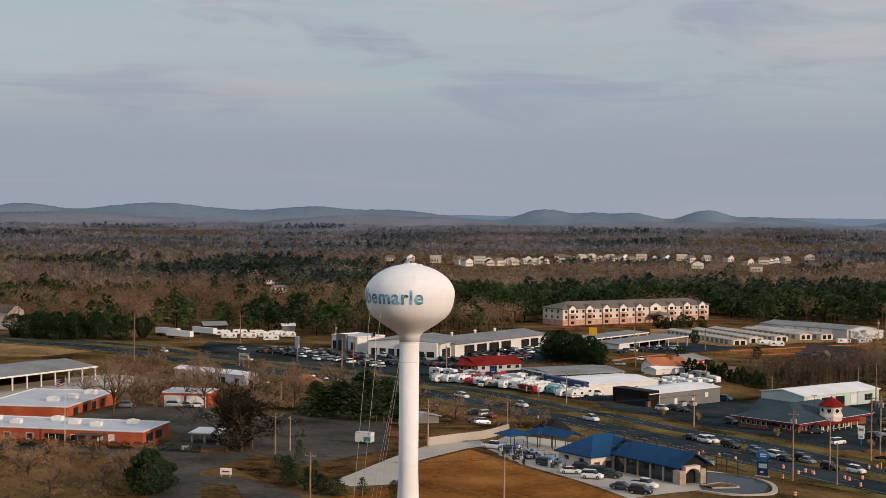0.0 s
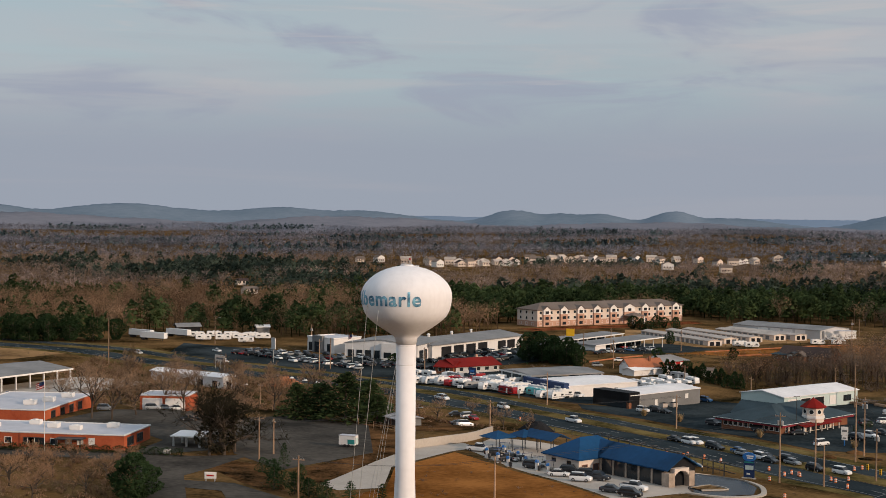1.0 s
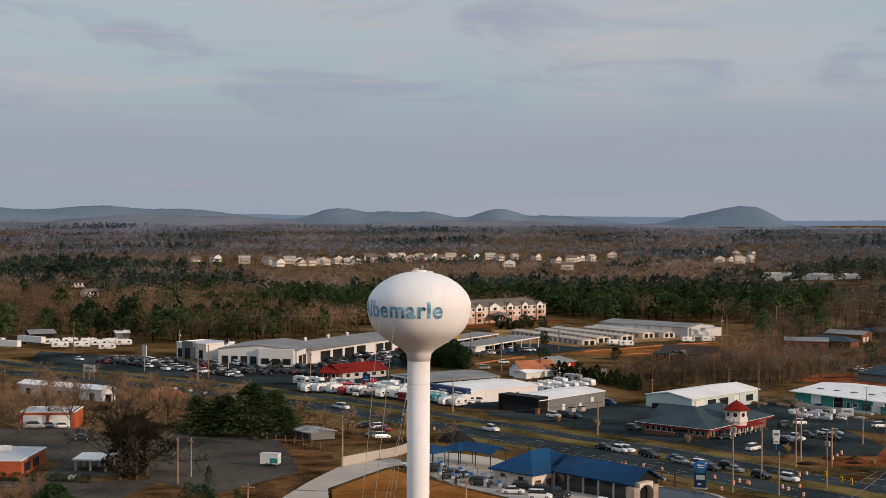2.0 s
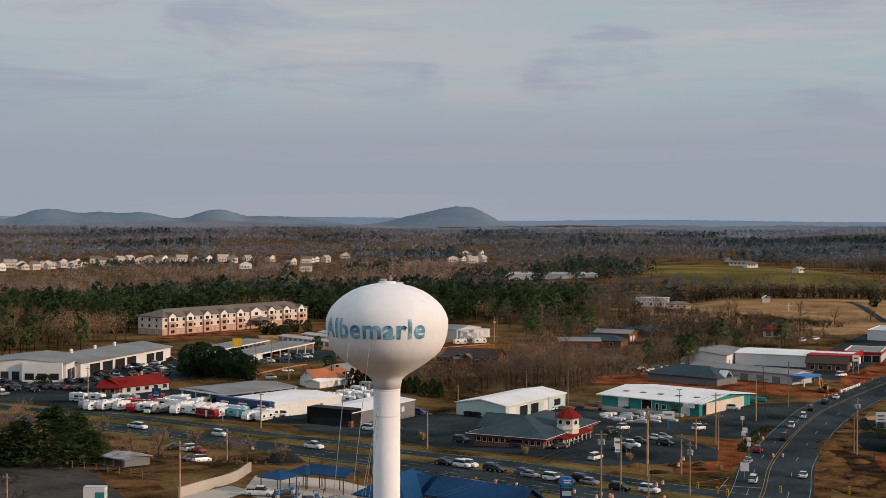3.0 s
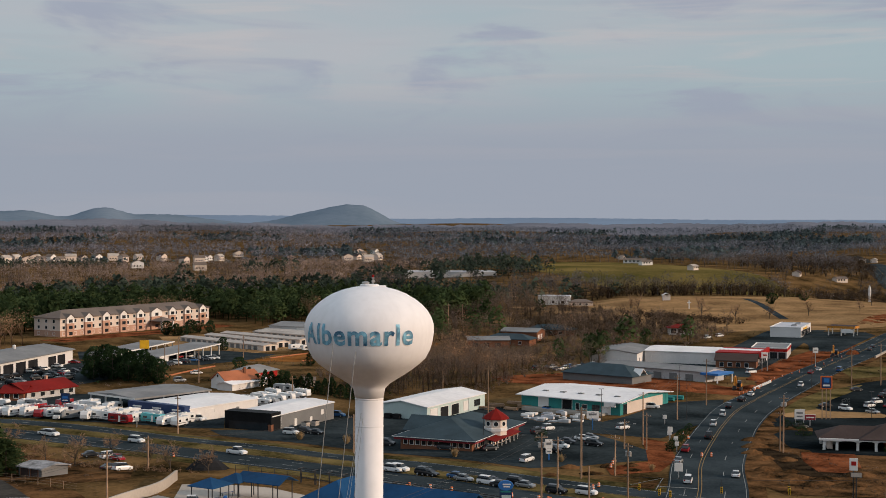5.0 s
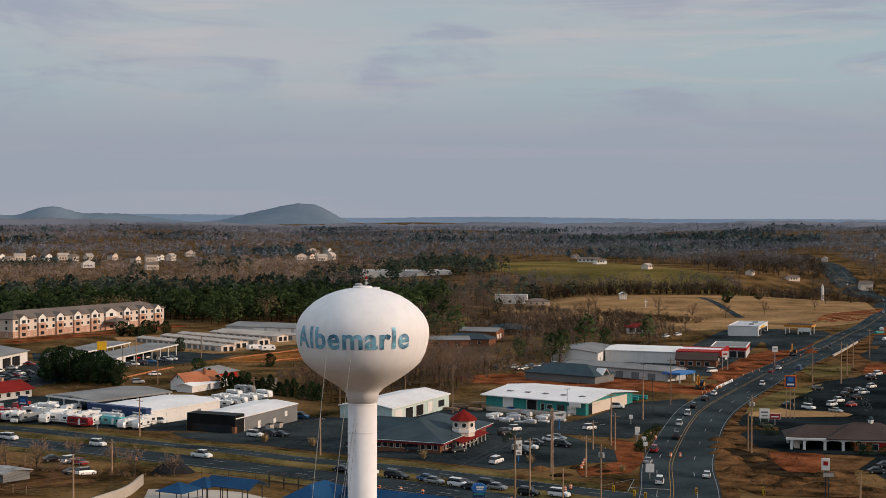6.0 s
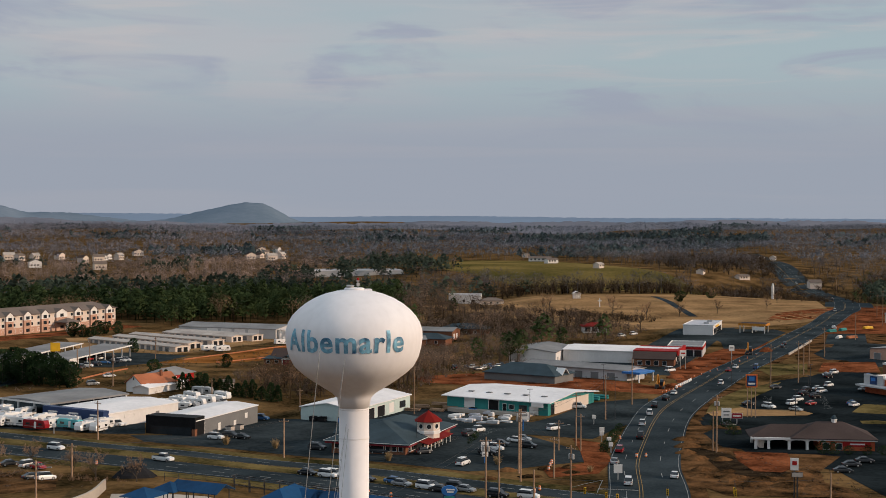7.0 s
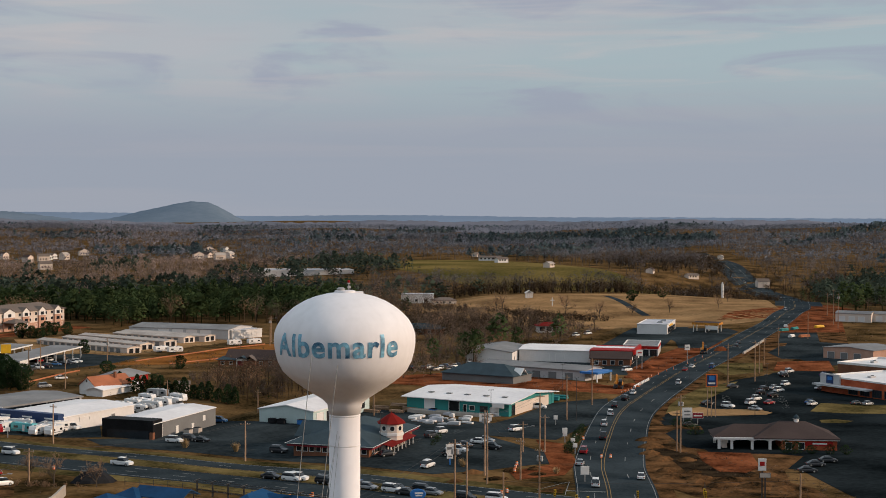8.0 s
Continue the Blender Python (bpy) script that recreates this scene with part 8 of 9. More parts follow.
# low stacks of sawn timber beside the teal warehouse
for k, (x, y) in enumerate([(94.4, 266.8), (98.9, 271.9), (101.3, 264.7), (106.4, 267.2), (106.5, 277.1)]):
    top = root("timber_stack", pose(x, y, gz(x, y), 0, 0, -48 + 11 * math.sin(k * 2.0)), "weathered stack of long sawn timber on bearers", "timber", "timber stacks")
    for j in range(3):
        part("bearer", box(-1.8 + 1.7 * j, -1.65 + 1.7 * j, -0.7, 0.7, 0, 0.15), M["wood"], top)
    for layer in range(3 + k % 2):
        for j in range(4):
            part("plank", box(-2.4 + 0.15 * ((j + layer) % 3), 2.2 + 0.2 * ((j * 2 + layer) % 3), -0.66 + 0.33 * j, -0.36 + 0.33 * j, 0.15 + 0.25 * layer, 0.37 + 0.25 * layer), M["wood"], top)

# short white-hooded lamps along the highway
for x, y in [(-88.0, 222.4), (-83.5, 242.3), (-80.3, 247.2), (-74.7, 242.1), (-69.5, 237.2)]:
    top = root("hooded_lamp", pose(x, y, gz(x, y)), "short lamp post with a broad white hood", "street lamp", "hooded lamps")
    part("pole", tube((0, 0, -0.4), (0, 0, 2.9), 0.07), M["dark_steel"], top)
    part("hood", add_lathe(bmesh.new(), [(0.8, 2.8), (0.82, 2.88), (0.45, 3.15), (0.1, 3.3)], 12), M["trim_white"], top, "white conical hood")

# sheds behind the trailer yard; the open one's dark walls stand for the shade inside
building("yard_shed", "small open shed with a grey metal roof by the woods", "shed", (-174.2, 407.8), (-165.9, 412.7), 8, 4.2, "dark", "gable_x", "metal_grey", 1.4, 0.8)
building("yard_shed", "smaller shed with a pale metal roof by the woods", "shed", (-143.2, 424.1), (-138.0, 426.3), 6, 4.0, "mid_grey", "gable_x", "metal_white", 0.9, 0.5)


# the cross, shelter and tall monument of the cemetery
def cemetery():
    top = root("cross", pose(339.5, 642.0, gz(339.5, 642)), "tall white stone cross on the lawn", "cross")
    part("shaft", box(-0.25, 0.25, -0.2, 0.2, -0.5, 5.2), M["trim_white"], top)
    part("arm", box(-1.2, 1.2, -0.18, 0.18, 3.4, 3.9), M["trim_white"], top)
    top = root("memorial_shelter", pose(339.9, 680.1, gz(339.9, 680.1), 0, 0, -15), "small white columned memorial shelter", "shelter")
    part("roof", roof_mesh("gable_y", 4.6, 4.6, 3.4, 1.5, 0.3), M["trim_white"], top)
    for px in (0.3, 1.6, 3.0, 4.3):
        part("column", tube((px, 0.3, -0.5), (px, 0.3, 3.4), 0.22), M["trim_white"], top)
    part("back_wall", box(0.2, 4.4, 2, 4.3, -0.5, 3.4), M["white_wall"], top)
    top = root("monument", pose(563.5, 798, gz(563.5, 798)), "tall white pillar monument beside the road", "monument")
    part("base", box(-1.5, 1.5, -1.5, 1.5, -1, 1.6), M["white_wall"], top)
    part("shaft", add_lathe(bmesh.new(), [(1.0, 1.6), (0.95, 6), (1.15, 11), (0.9, 13), (0.3, 15)], 10), M["white_wall"], top)


cemetery()


# houses scattered through the far woods
HOUSES = [(-215, 1328), (-185, 1214), (-190, 1304), (-167, 1242), (-157, 1248), (-153, 1298), (-136, 1308), (-126, 1358), (-114, 1426), (-94, 1406), (-74, 1443), (-60, 1450), (-49, 1441), (-37, 1460),
          (-21, 1468), (-4, 1477), (41, 1461), (43, 1300), (59, 1513), (106, 1431), (101, 1255), (131, 1485), (152, 1497), (187, 1642), (-292, 1330), (-271, 1339), (-237, 1296), (-298, 900),
          (604, 1368), (518, 1118), (514, 997), (589, 945), (623, 941), (854, 1264), (870, 1262), (370, 1764), (355, 1650), (395, 1752), (317, 1462),
          (321, 1524), (-257, 786),
          (-176, 1275), (-145, 1275), (-140, 1350), (-104, 1380), (-118, 1330), (-84, 1425), (-66, 1410), (-28, 1440), (12, 1470), (26, 1490), (-160, 1330), (-200, 1262), (-128, 1290), (-54, 1480), (86, 1500), (120, 1460), (140, 1515), (340, 1490), (300, 1500)]
base = {}
for k, (x, y) in enumerate(HOUSES):
    key = k % 4
    wall, roof_key, label = (("cream", "brown_shingle", "pale far house with a brown gabled roof"), ("white_wall", "brown_shingle", "white far house with a brown gabled roof"),
                             ("cream", "tan_roof", "cream far house with a tan roof"), ("cream", "dark_shingle", "cream far house with a dark roof"))[key]
    yaw = 32 + 24 * math.sin(k * 2.1)
    ranch = x > 450 or y < 1100
    d = Vector((math.cos(radians(yaw)), math.sin(radians(yaw)))) * (9 + 1.5 * (k % 3))
    building("house", label.replace("gabled", "low gabled") if ranch else label, "house", (x, y), (x + d.x, y + d.y), 6.5 if ranch else 7.5, 2.6 if ranch else 4.6 if k % 3 else 3.0, wall,
             "gable_x" if ranch or k % 2 == 0 else "gable_y", roof_key, 1.8 if ranch else 2.8, 0.5, items=row("f", 1.5, 3.0, 3, 1.3, 0.9, 1.2, "dark_window"), group="far houses", z_add=1.0)
t, L, W, H = building("far_warehouse", "wide low grey warehouse far off by a clay cut", "warehouse", (259, 1041), (341, 1029), 40, 4.2, "grey_wall", "flat", "membrane", 0.4, z_add=1)
building("roadside_house", "tan house beside the climbing street", "house", (678, 915), (688, 912), 9, 6.0, "cream", "gable_x", "brown_shingle", 2.5, 0.5)
building("long_farmhouse", "long low white house on top of the pasture", "house", (535, 1205), (556, 1195), 8, 2.8, "white_wall", "gable_x", "brown_shingle", 1.6, 0.5, items=row("f", 2, 4, 5, 1.6, 0.8, 1.3, "dark_window"), z_add=0.8)
building("red_roof_diner", "white diner with a dark red roof among trees", "shop", (262, 503), (273, 499), 9, 3.0, "white_wall", "hip", "red_roof", 1.6, 0.8, items=row("f", 1.2, 3.4, 3, 2.2, 0.5, 1.8, "dark_window"), z_add=0.3)
building("apartment_block", "pinkish apartment block among trees", "apartments", (-292, 412), (-268, 408), 12, 8.0, "cream", "gable_x", "brown_shingle", 3.2, 0.6,
         items=row("f", 2, 4, 5, 1.6, 1.0, 1.5, "window") + row("f", 2, 4, 5, 1.6, 4.4, 1.5, "window"))
building("old_workshop", "weathered block workshop with a pale tin roof", "workshop", (-35.0, 167.5), (-30.5, 162.0), 6.5, 2.2, "mid_grey", "gable_x", "weathered_tin", 0.6, 0.5, items=row("f", 0.8, 3, 2, 2.2, 0, 2.0, "brown_door"))


# stored trailer and spoil heap beside the highway
def spoil(x, y, w, h, key, label, seed):
    g = np.random.default_rng(seed)
    top = root("spoil_heap", pose(x, y, gz(x, y)), label, "earth heap", "spoil heaps")
    bm = bmesh.new()
    rings = []
    for r, z in ((1.0, -0.3), (0.8, 0.35), (0.5, 0.75), (0.2, 1.0)):
        rings.append([bm.verts.new((w * r * math.cos(k * math.tau / 14) * g.uniform(0.85, 1.15), w * 0.6 * r * math.sin(k * math.tau / 14) * g.uniform(0.85, 1.15), h * z * g.uniform(0.85, 1.1))) for k in range(14)])
    for p, q in zip(rings, rings[1:]):
        for k in range(14):
            bm.faces.new((p[k], p[(k + 1) % 14], q[(k + 1) % 14], q[k]))
    bm.faces.new(rings[-1])
    part("earth", bm, M[key], top)


spoil(-83.5, 249, 7, 3.2, "silt", "heap of orange clay beside the highway", 3)
spoil(3, 171, 5, 2.4, "dark", "dark tarpaulin-covered heap beside the workshop", 4)
for x, y, w, h in ((212, 322, 4, 1.6), (236, 352, 3, 1.2), (196, 296, 4, 1.2), (170, 292, 5, 1.4), (300, 400, 4, 1.8)):
    spoil(x, y, w, h, "clay", "heap of red clay at the roadworks", int(x))
building("site_office", "white storage building behind bare trees", "shed", (-126, 246), (-98, 232), 6, 3.4, "white_wall", "gable_x", "metal_white", 0.9, 0.4, items=row("f", 3, 6, 6, 2.0, 0, 2.2, "bay"))

for x, y, w, h in ((140, 189, 4, 0.9), (135, 179, 4, 1.1), (128, 163, 4, 1.0), (130, 171, 3, 1.0), (117, 141, 3.5, 0.9), (122, 138, 4, 1.0), (127, 134, 4, 0.9), (128, 126, 4.5, 0.9), (131, 121, 4, 0.8), (121, 149, 3, 0.9), (138, 138, 4, 1.0), (123, 130, 4, 0.7), (119, 133, 3, 0.8)):
    spoil(x, y, w, h, "rough", "low ridge of scraped brown soil at the street corner", int(x * 7 + y))
for x, y, w, h in ((71.4, 148.3, 2.2, 0.6), (78.4, 155.5, 2.6, 0.7), (87, 155, 2.4, 0.8), (92.5, 155.5, 2.0, 0.7), (90.5, 150, 2.4, 0.6), (80.4, 148.4, 3, 0.5), (133, 160, 3, 0.9), (126, 146, 2.4, 0.7), (120, 128, 2.2, 0.6), (128, 122, 3, 0.6)):
    spoil(x, y, w, h, "rough", "low heap of scraped soil at the junction works", int(x * 3))

# pipes and plant stored at the roadworks
for x, y, yaw, key in ((387, 466, 30, "teal"), (377, 461, 20, "teal"), (361, 433, 40, "trim_white"), (366, 430, 10, "silt"), (392, 480, 60, "trim_white"), (405, 470, 15, "yellow"), (152, 268, -40, "teal"), (156, 270, -38, "teal")):
    top = root("pipe_stack", pose(x, y, gz(x, y), 0, 0, yaw), "stack of long plastic pipes on bare ground", "pipes", "pipe stacks")
    for k, (py, pz) in enumerate(((-0.7, 0.4), (0.0, 0.4), (0.7, 0.4), (-0.35, 1.0), (0.35, 1.0))):
        part("pipe", tube((-3, py, pz), (3, py, pz), 0.34, n=8), M[key], top)

# brick shops and a low house among the trees
building("brick_workshop", "low brick workshop with a grey metal roof among trees", "workshop", (147, 463), (165, 459), 14, 3.6, "dull_brick", "gable_x", "metal_grey", 1.2, 0.5, items=row("f", 2, 5, 3, 2.4, 0.2, 2.2, "brown_door"), z_add=0.5)
building("brick_workshop", "farther brick workshop with a grey metal roof", "workshop", (174.5, 501), (189, 491), 14, 4.0, "dull_brick", "gable_x", "metal_grey", 1.4, 0.5, items=row("r", 2, 5, 2, 2.4, 0.2, 2.2, "panel"), z_add=0.5)
t, L, W, H = building("low_house", "low house under a dark hipped roof with a red gabled porch", "house", (80, 401), (98, 393), 11, 2.6, "dull_brick", "hip", "slate", 2.2, 0.7, items=row("f", 1, 3.2, 2, 1.2, 0.8, 1.1, "window"))
part("porch_roof", roof_mesh("gable_y", 4.4, 4, 2.7, 1.4, 0.3), M["slate"], t).location = (7, -3, 0)
part("porch_gable", box(7.2, 11.2, -2.6, -2.4, 2.3, 3.2), M["trim_white"], t)
part("porch_wall", box(7.7, 10.7, -1.8, 0.1, -0.5, 2.4), M["maroon"], t)
for px in (7.3, 10.8):
    part("porch_post", box(px, px + 0.3, -2.6, -2.3, -0.5, 2.4), M["trim_white"], t)


def box_trailer(x, y, yaw):
    top = root("box_trailer", pose(x, y, gz(x, y) + 0.06, 0, 0, yaw), "white box trailer with a green painted end", "trailer")
    part("body", box(-1.9, 1.9, -0.95, 0.95, 0.5, 2.5), M["trim_white"], top)
    part("roof", box(-1.95, 1.95, -1.0, 1.0, 2.5, 2.58), M["membrane"], top)
    part("side_panel", box(0.2, 1.85, -0.975, -0.95, 0.7, 1.7), M["teal"], top, "green painted panel")
    part("end_panel", box(1.9, 1.92, -0.8, 0.8, 0.7, 2.0), M["pale_teal"], top)
    for s in (-1, 1):
        for wx in (-0.45, 0.4):
            part("wheel", tube((wx, s * 0.8, 0.34), (wx, s * 1.0, 0.34), 0.34, n=12), M["rubber"], top)
    part("drawbar", box(1.9, 2.9, -0.08, 0.08, 0.5, 0.6), M["dark_steel"], top)


box_trailer(-34, 120.6, -12)


# ---- woods ----
def rng_of(seed):
    return np.random.default_rng(seed)


def rounded(v, heart):
    """Normals that lead out of the heart of a crown, so that it takes the light as one soft body."""
    out = np.array(v) - (0, 0, heart)
    out[:, 2] = np.where(out[:, 2] < 0, out[:, 2] * 0.3, out[:, 2] + 0.06)
    out[:, :2] += 1e-4
    return out / np.linalg.norm(out, axis=1)[:, None]


def twig_tree(seed, limbs=9, twigs=84, wide=0.03, vary=0.15):
    """A bare tree one metre high: trunk, limbs and a domed, uneven cloud of small sprays of twigs. Bark is darker than the twigs."""
    g = rng_of(seed)
    v, f, tone = [], [], []

    def tri(a, b, c, t):
        i = len(v)
        v.extend([a, b, c])
        tone.extend([t] * 3)
        f.append((i, i + 1, i + 2))

    for k in range(2):
        p = np.array([math.cos(k * 1.6), math.sin(k * 1.6), 0]) * 0.011
        tri(p - (0, 0, 0.05), -p - (0, 0, 0.05), np.array([0, 0, 0.72]), -0.9)
    tips = []
    for k in range(limbs):
        a, z = g.uniform(0, math.tau), g.uniform(0.2, 0.45)
        r = 0.3 * math.sqrt(g.random())
        b = np.array([math.cos(a) * r, math.sin(a) * r, 0.48 + 0.36 * math.sqrt(1 - (r / 0.34) ** 2) * g.uniform(0.3, 1.0)])
        side = np.cross(b - (0, 0, z), g.normal(size=3))
        side *= 0.006 / np.linalg.norm(side)
        tri(np.array([0, 0, z]) - side, np.array([0, 0, z]) + side, b, -0.7)
        tips.append(b)
    for k in range(twigs):
        c = tips[k % limbs] + g.normal(size=3) * (0.07, 0.07, 0.065)
        u, w = g.normal(size=3), g.normal(size=3)
        u *= wide * g.uniform(0.7, 1.5) / np.linalg.norm(u)
        w *= wide * 0.45 / np.linalg.norm(w)
        tri(c - u, c + w, c + u + (0, 0, wide * 0.6), g.normal() * vary)
    return np.array(v), np.array(f), rounded(v, 0.45), np.array(tone)


def pine_tree(seed, tufts=64, slim=1.0, big=1.0, foot=0.3):
    """A pine one metre high: trunk and tufts of needles in a rounded, uneven crown over a bare foot."""
    g = rng_of(seed)
    v, f = [], []

    def tri(a, b, c):
        i = len(v)
        v.extend([a, b, c])
        f.append((i, i + 1, i + 2))

    for k in range(3):
        a = k * math.tau / 3
        tri(np.array([0.014 * math.cos(a), 0.014 * math.sin(a), -0.05]), np.array([0.014 * math.cos(a + 2.1), 0.014 * math.sin(a + 2.1), -0.05]), np.array([0, 0, 0.9]))
    lobes = [(g.uniform(0, math.tau), g.uniform(foot + 0.06, 0.9)) for k in range(7)]
    for k in range(tufts):
        t = g.random() ** 0.85
        z = foot + (0.98 - foot) * t
        r = slim * 0.27 * math.sqrt(max(0.0, 1 - (1.75 * t - 0.78) ** 2)) * (1 - 0.35 * t)
        la, lz = lobes[k % 7]
        a = la + g.normal() * 0.6
        z += (lz - z) * 0.35
        r = r * g.uniform(0.55, 1.08) + 0.012
        c = np.array([r * math.cos(a), r * math.sin(a), z])
        s = g.uniform(0.05, 0.095) * big
        o = np.array([math.cos(a), math.sin(a), -0.1]) * s
        p = np.array([-math.sin(a), math.cos(a), g.normal() * 0.3]) * s
        tri(c - p, c + p, c + o * 1.2)
        tri(c - p * 0.9, c + np.array([0, 0, s * 1.1]) + o * 0.3, c + p * 0.9)
    return np.array(v), np.array(f), rounded(v, foot + 0.15), np.zeros(len(v))


def clump(seed, n=60):
    """A rounded bush or piece of thicket, one metre high and a metre wide, of many small sprays of twigs."""
    g = rng_of(seed)
    v, f = [], []
    lobes = [(g.uniform(0, math.tau), 0.3 * math.sqrt(g.random()), g.uniform(0.5, 1.0)) for k in range(5)]
    for k in range(n):
        la, lr, lh = lobes[k % 5]
        u = g.normal(size=3)
        u *= g.uniform(0.4, 1.0) / np.linalg.norm(u)
        c = np.array([lr * math.cos(la) + 0.22 * u[0], lr * math.sin(la) + 0.22 * u[1], max(0.02, lh * (0.62 + 0.34 * u[2]))])
        p, q = g.normal(size=3), g.normal(size=3)
        p *= g.uniform(0.04, 0.085) / np.linalg.norm(p)
        q *= 0.04 / np.linalg.norm(q)
        i = len(v)
        v.extend([c - p, c + q, c + p + (0, 0, 0.03)])
        f.append((i, i + 1, i + 2))
    for k in range(8):
        la, lr, lh = lobes[k % 5]
        i = len(v)
        v.extend([np.array([0.02, 0, -0.05]), np.array([-0.02, 0.01, -0.05]), np.array([lr * math.cos(la + k), lr * math.sin(la + k), lh * 0.75])])
        f.append((i, i + 1, i + 2))
    return np.array(v), np.array(f), rounded(v, 0.1), g.normal(size=len(v)) * 0.15


def scatter(name, templates, places, heights, widths, material, label, category, seed):
    """Copies of the templates joined into one mesh of trees that nobody could count."""
    g = rng_of(seed)
    vs, fs, ns, tints, base = [], [], [], [], 0
    tint = np.clip(g.normal(size=len(places)) * 0.5, -1, 1)
    pick = g.integers(0, len(templates), len(places))
    turn = g.uniform(0, math.tau, len(places))
    z = ground(places[:, 0], places[:, 1])
    for k, (tv, tf, tn, tt) in enumerate(templates):
        m = np.flatnonzero(pick == k)
        if not len(m):
            continue
        c, s = np.cos(turn[m])[:, None], np.sin(turn[m])[:, None]
        x = (tv[:, 0] * c - tv[:, 1] * s) * widths[m][:, None] + places[m, 0][:, None]
        y = (tv[:, 0] * s + tv[:, 1] * c) * widths[m][:, None] + places[m, 1][:, None]
        h = tv[:, 2] * heights[m][:, None] + z[m][:, None]
        vs.append(np.stack([x, y, h], -1).reshape(-1, 3))
        fs.append((tf[None] + (np.arange(len(m)) * len(tv))[:, None, None]).reshape(-1, 3) + base)
        nx, ny = tn[:, 0] * c - tn[:, 1] * s, tn[:, 0] * s + tn[:, 1] * c
        n = np.stack([nx, ny, np.broadcast_to(tn[:, 2], nx.shape)], -1).reshape(-1, 3)
        # turn each shred so that its front is the outer side
        p, q = vs[-1].reshape(-1, 3, 3), n.reshape(-1, 3, 3).mean(1)
        away = (np.cross(p[:, 1] - p[:, 0], p[:, 2] - p[:, 0]) * q).sum(1) < 0
        face = fs[-1]
        face[away] = face[away][:, ::-1]
        ns.append(n)
        tints.append((tint[m][:, None] + tt).ravel())
        base += len(m) * len(tv)
    ob = mesh_object(name, np.concatenate(vs), np.concatenate(fs), material, "stuff", label, category, smooth=True)
    ob.data.attributes.new("custom_normal", "FLOAT_VECTOR", "POINT").data.foreach_set("vector", np.concatenate(ns).astype(np.float32).ravel())
    ob.data.attributes.new("tint", "FLOAT", "POINT").data.foreach_set("value", np.concatenate(tints).astype(np.float32))
    return ob


TOWN = [(-620, 337), (-372, 394), (-269, 401), (-227, 390), (-204, 408), (-138, 424), (-105, 401), (-80, 417), (-40, 496), (-55, 523), (-53, 554), (31, 640), (57, 634),
        (74, 598), (142, 612), (155, 567), (142, 505), (133, 425), (89, 381), (58, 355), (55, 297), (105, 307), (133, 350), (177, 383), (199, 417), (266, 470),
        (292, 496), (319, 541), (377, 567), (461, 567), (496, 541), (461, 425), (532, 266), (532, -266), (-620, -266)]
HOUSE_SPOTS = np.array(HOUSES + [(270, 1040), (300, 1036), (330, 1030), (-257, 786), (156, 461), (182, 496)], float)
CEMETERY = [(236, 692), (252, 588), (264, 536), (284, 500), (362, 500), (434, 525), (610, 832), (427, 730), (300, 716)]
PASTURE = [(384, 1170), (500, 1308), (550, 1255), (556, 856), (518, 803), (380, 794)]
PINES_A = [(-55, 550), (35, 651), (80, 612), (195, 620), (266, 753), (142, 886), (0, 886), (-133, 674)]
PINES_B = [(-420, 840), (-180, 800), (-150, 1050), (-420, 1200)]
PINES_C = [(-190, 470), (-100, 440), (-60, 540), (-140, 690), (-230, 640)]
PINES_F = [(861, 1990), (1219, 1808), (1537, 2317), (1086, 2547)]
PINES_E = [(520, 610), (600, 580), (860, 900), (800, 1000), (690, 880)]
PINES_D = [(505, 560), (560, 520), (640, 640), (600, 720)]


def near_line(line, x, y, d):
    hit = np.zeros(x.shape, bool)
    for p in line[::4]:
        hit |= (x - p.x) ** 2 + (y - p.y) ** 2 < d * d
    return hit


def cleared(x, y):
    """Open ground round the far houses, longer on the side of the tower."""
    out = np.zeros(x.shape, bool)
    for hx, hy in HOUSE_SPOTS:
        d = math.hypot(hx, hy + 142)
        ux, uy = hx / d, (hy + 142) / d
        a, b = (x - hx) * ux + (y - hy) * uy, (x - hx) * uy - (y - hy) * ux
        out |= (np.abs(b - 5) < 11) & (a > -55) & (a < 14)
    return out


def wood_places(lo, hi, step, seed):
    """Jittered places of the woods in the fan before the camera, between two distances from it."""
    g = rng_of(seed)
    n = int(2 * hi / step)
    gx, gy = np.meshgrid(np.arange(n) * step - hi, np.arange(n) * step - 142)
    x = (gx + g.uniform(-0.5, 0.5, gx.shape) * step).ravel()
    y = (gy + g.uniform(-0.5, 0.5, gy.shape) * step).ravel()
    d, az = np.hypot(x, y + 142), np.degrees(np.arctan2(x, y + 142))
    keep = (d > lo) & (d < hi) & (az > -33) & (az < 47)
    x, y = x[keep], y[keep]
    keep = ~(inside(TOWN, x, y) | inside(CEMETERY, x, y) | inside(PASTURE, x, y) | near_line(STREET, x, y, 26) | cleared(x, y))
    return np.stack([x[keep], y[keep]], 1)


def lumps(p, s, k):
    return np.sin(p[:, 0] / s + k) * np.cos(p[:, 1] / s * 1.3 + 2 * k) + 0.5 * np.sin((p[:, 0] - p[:, 1]) / s * 2.3 + k)


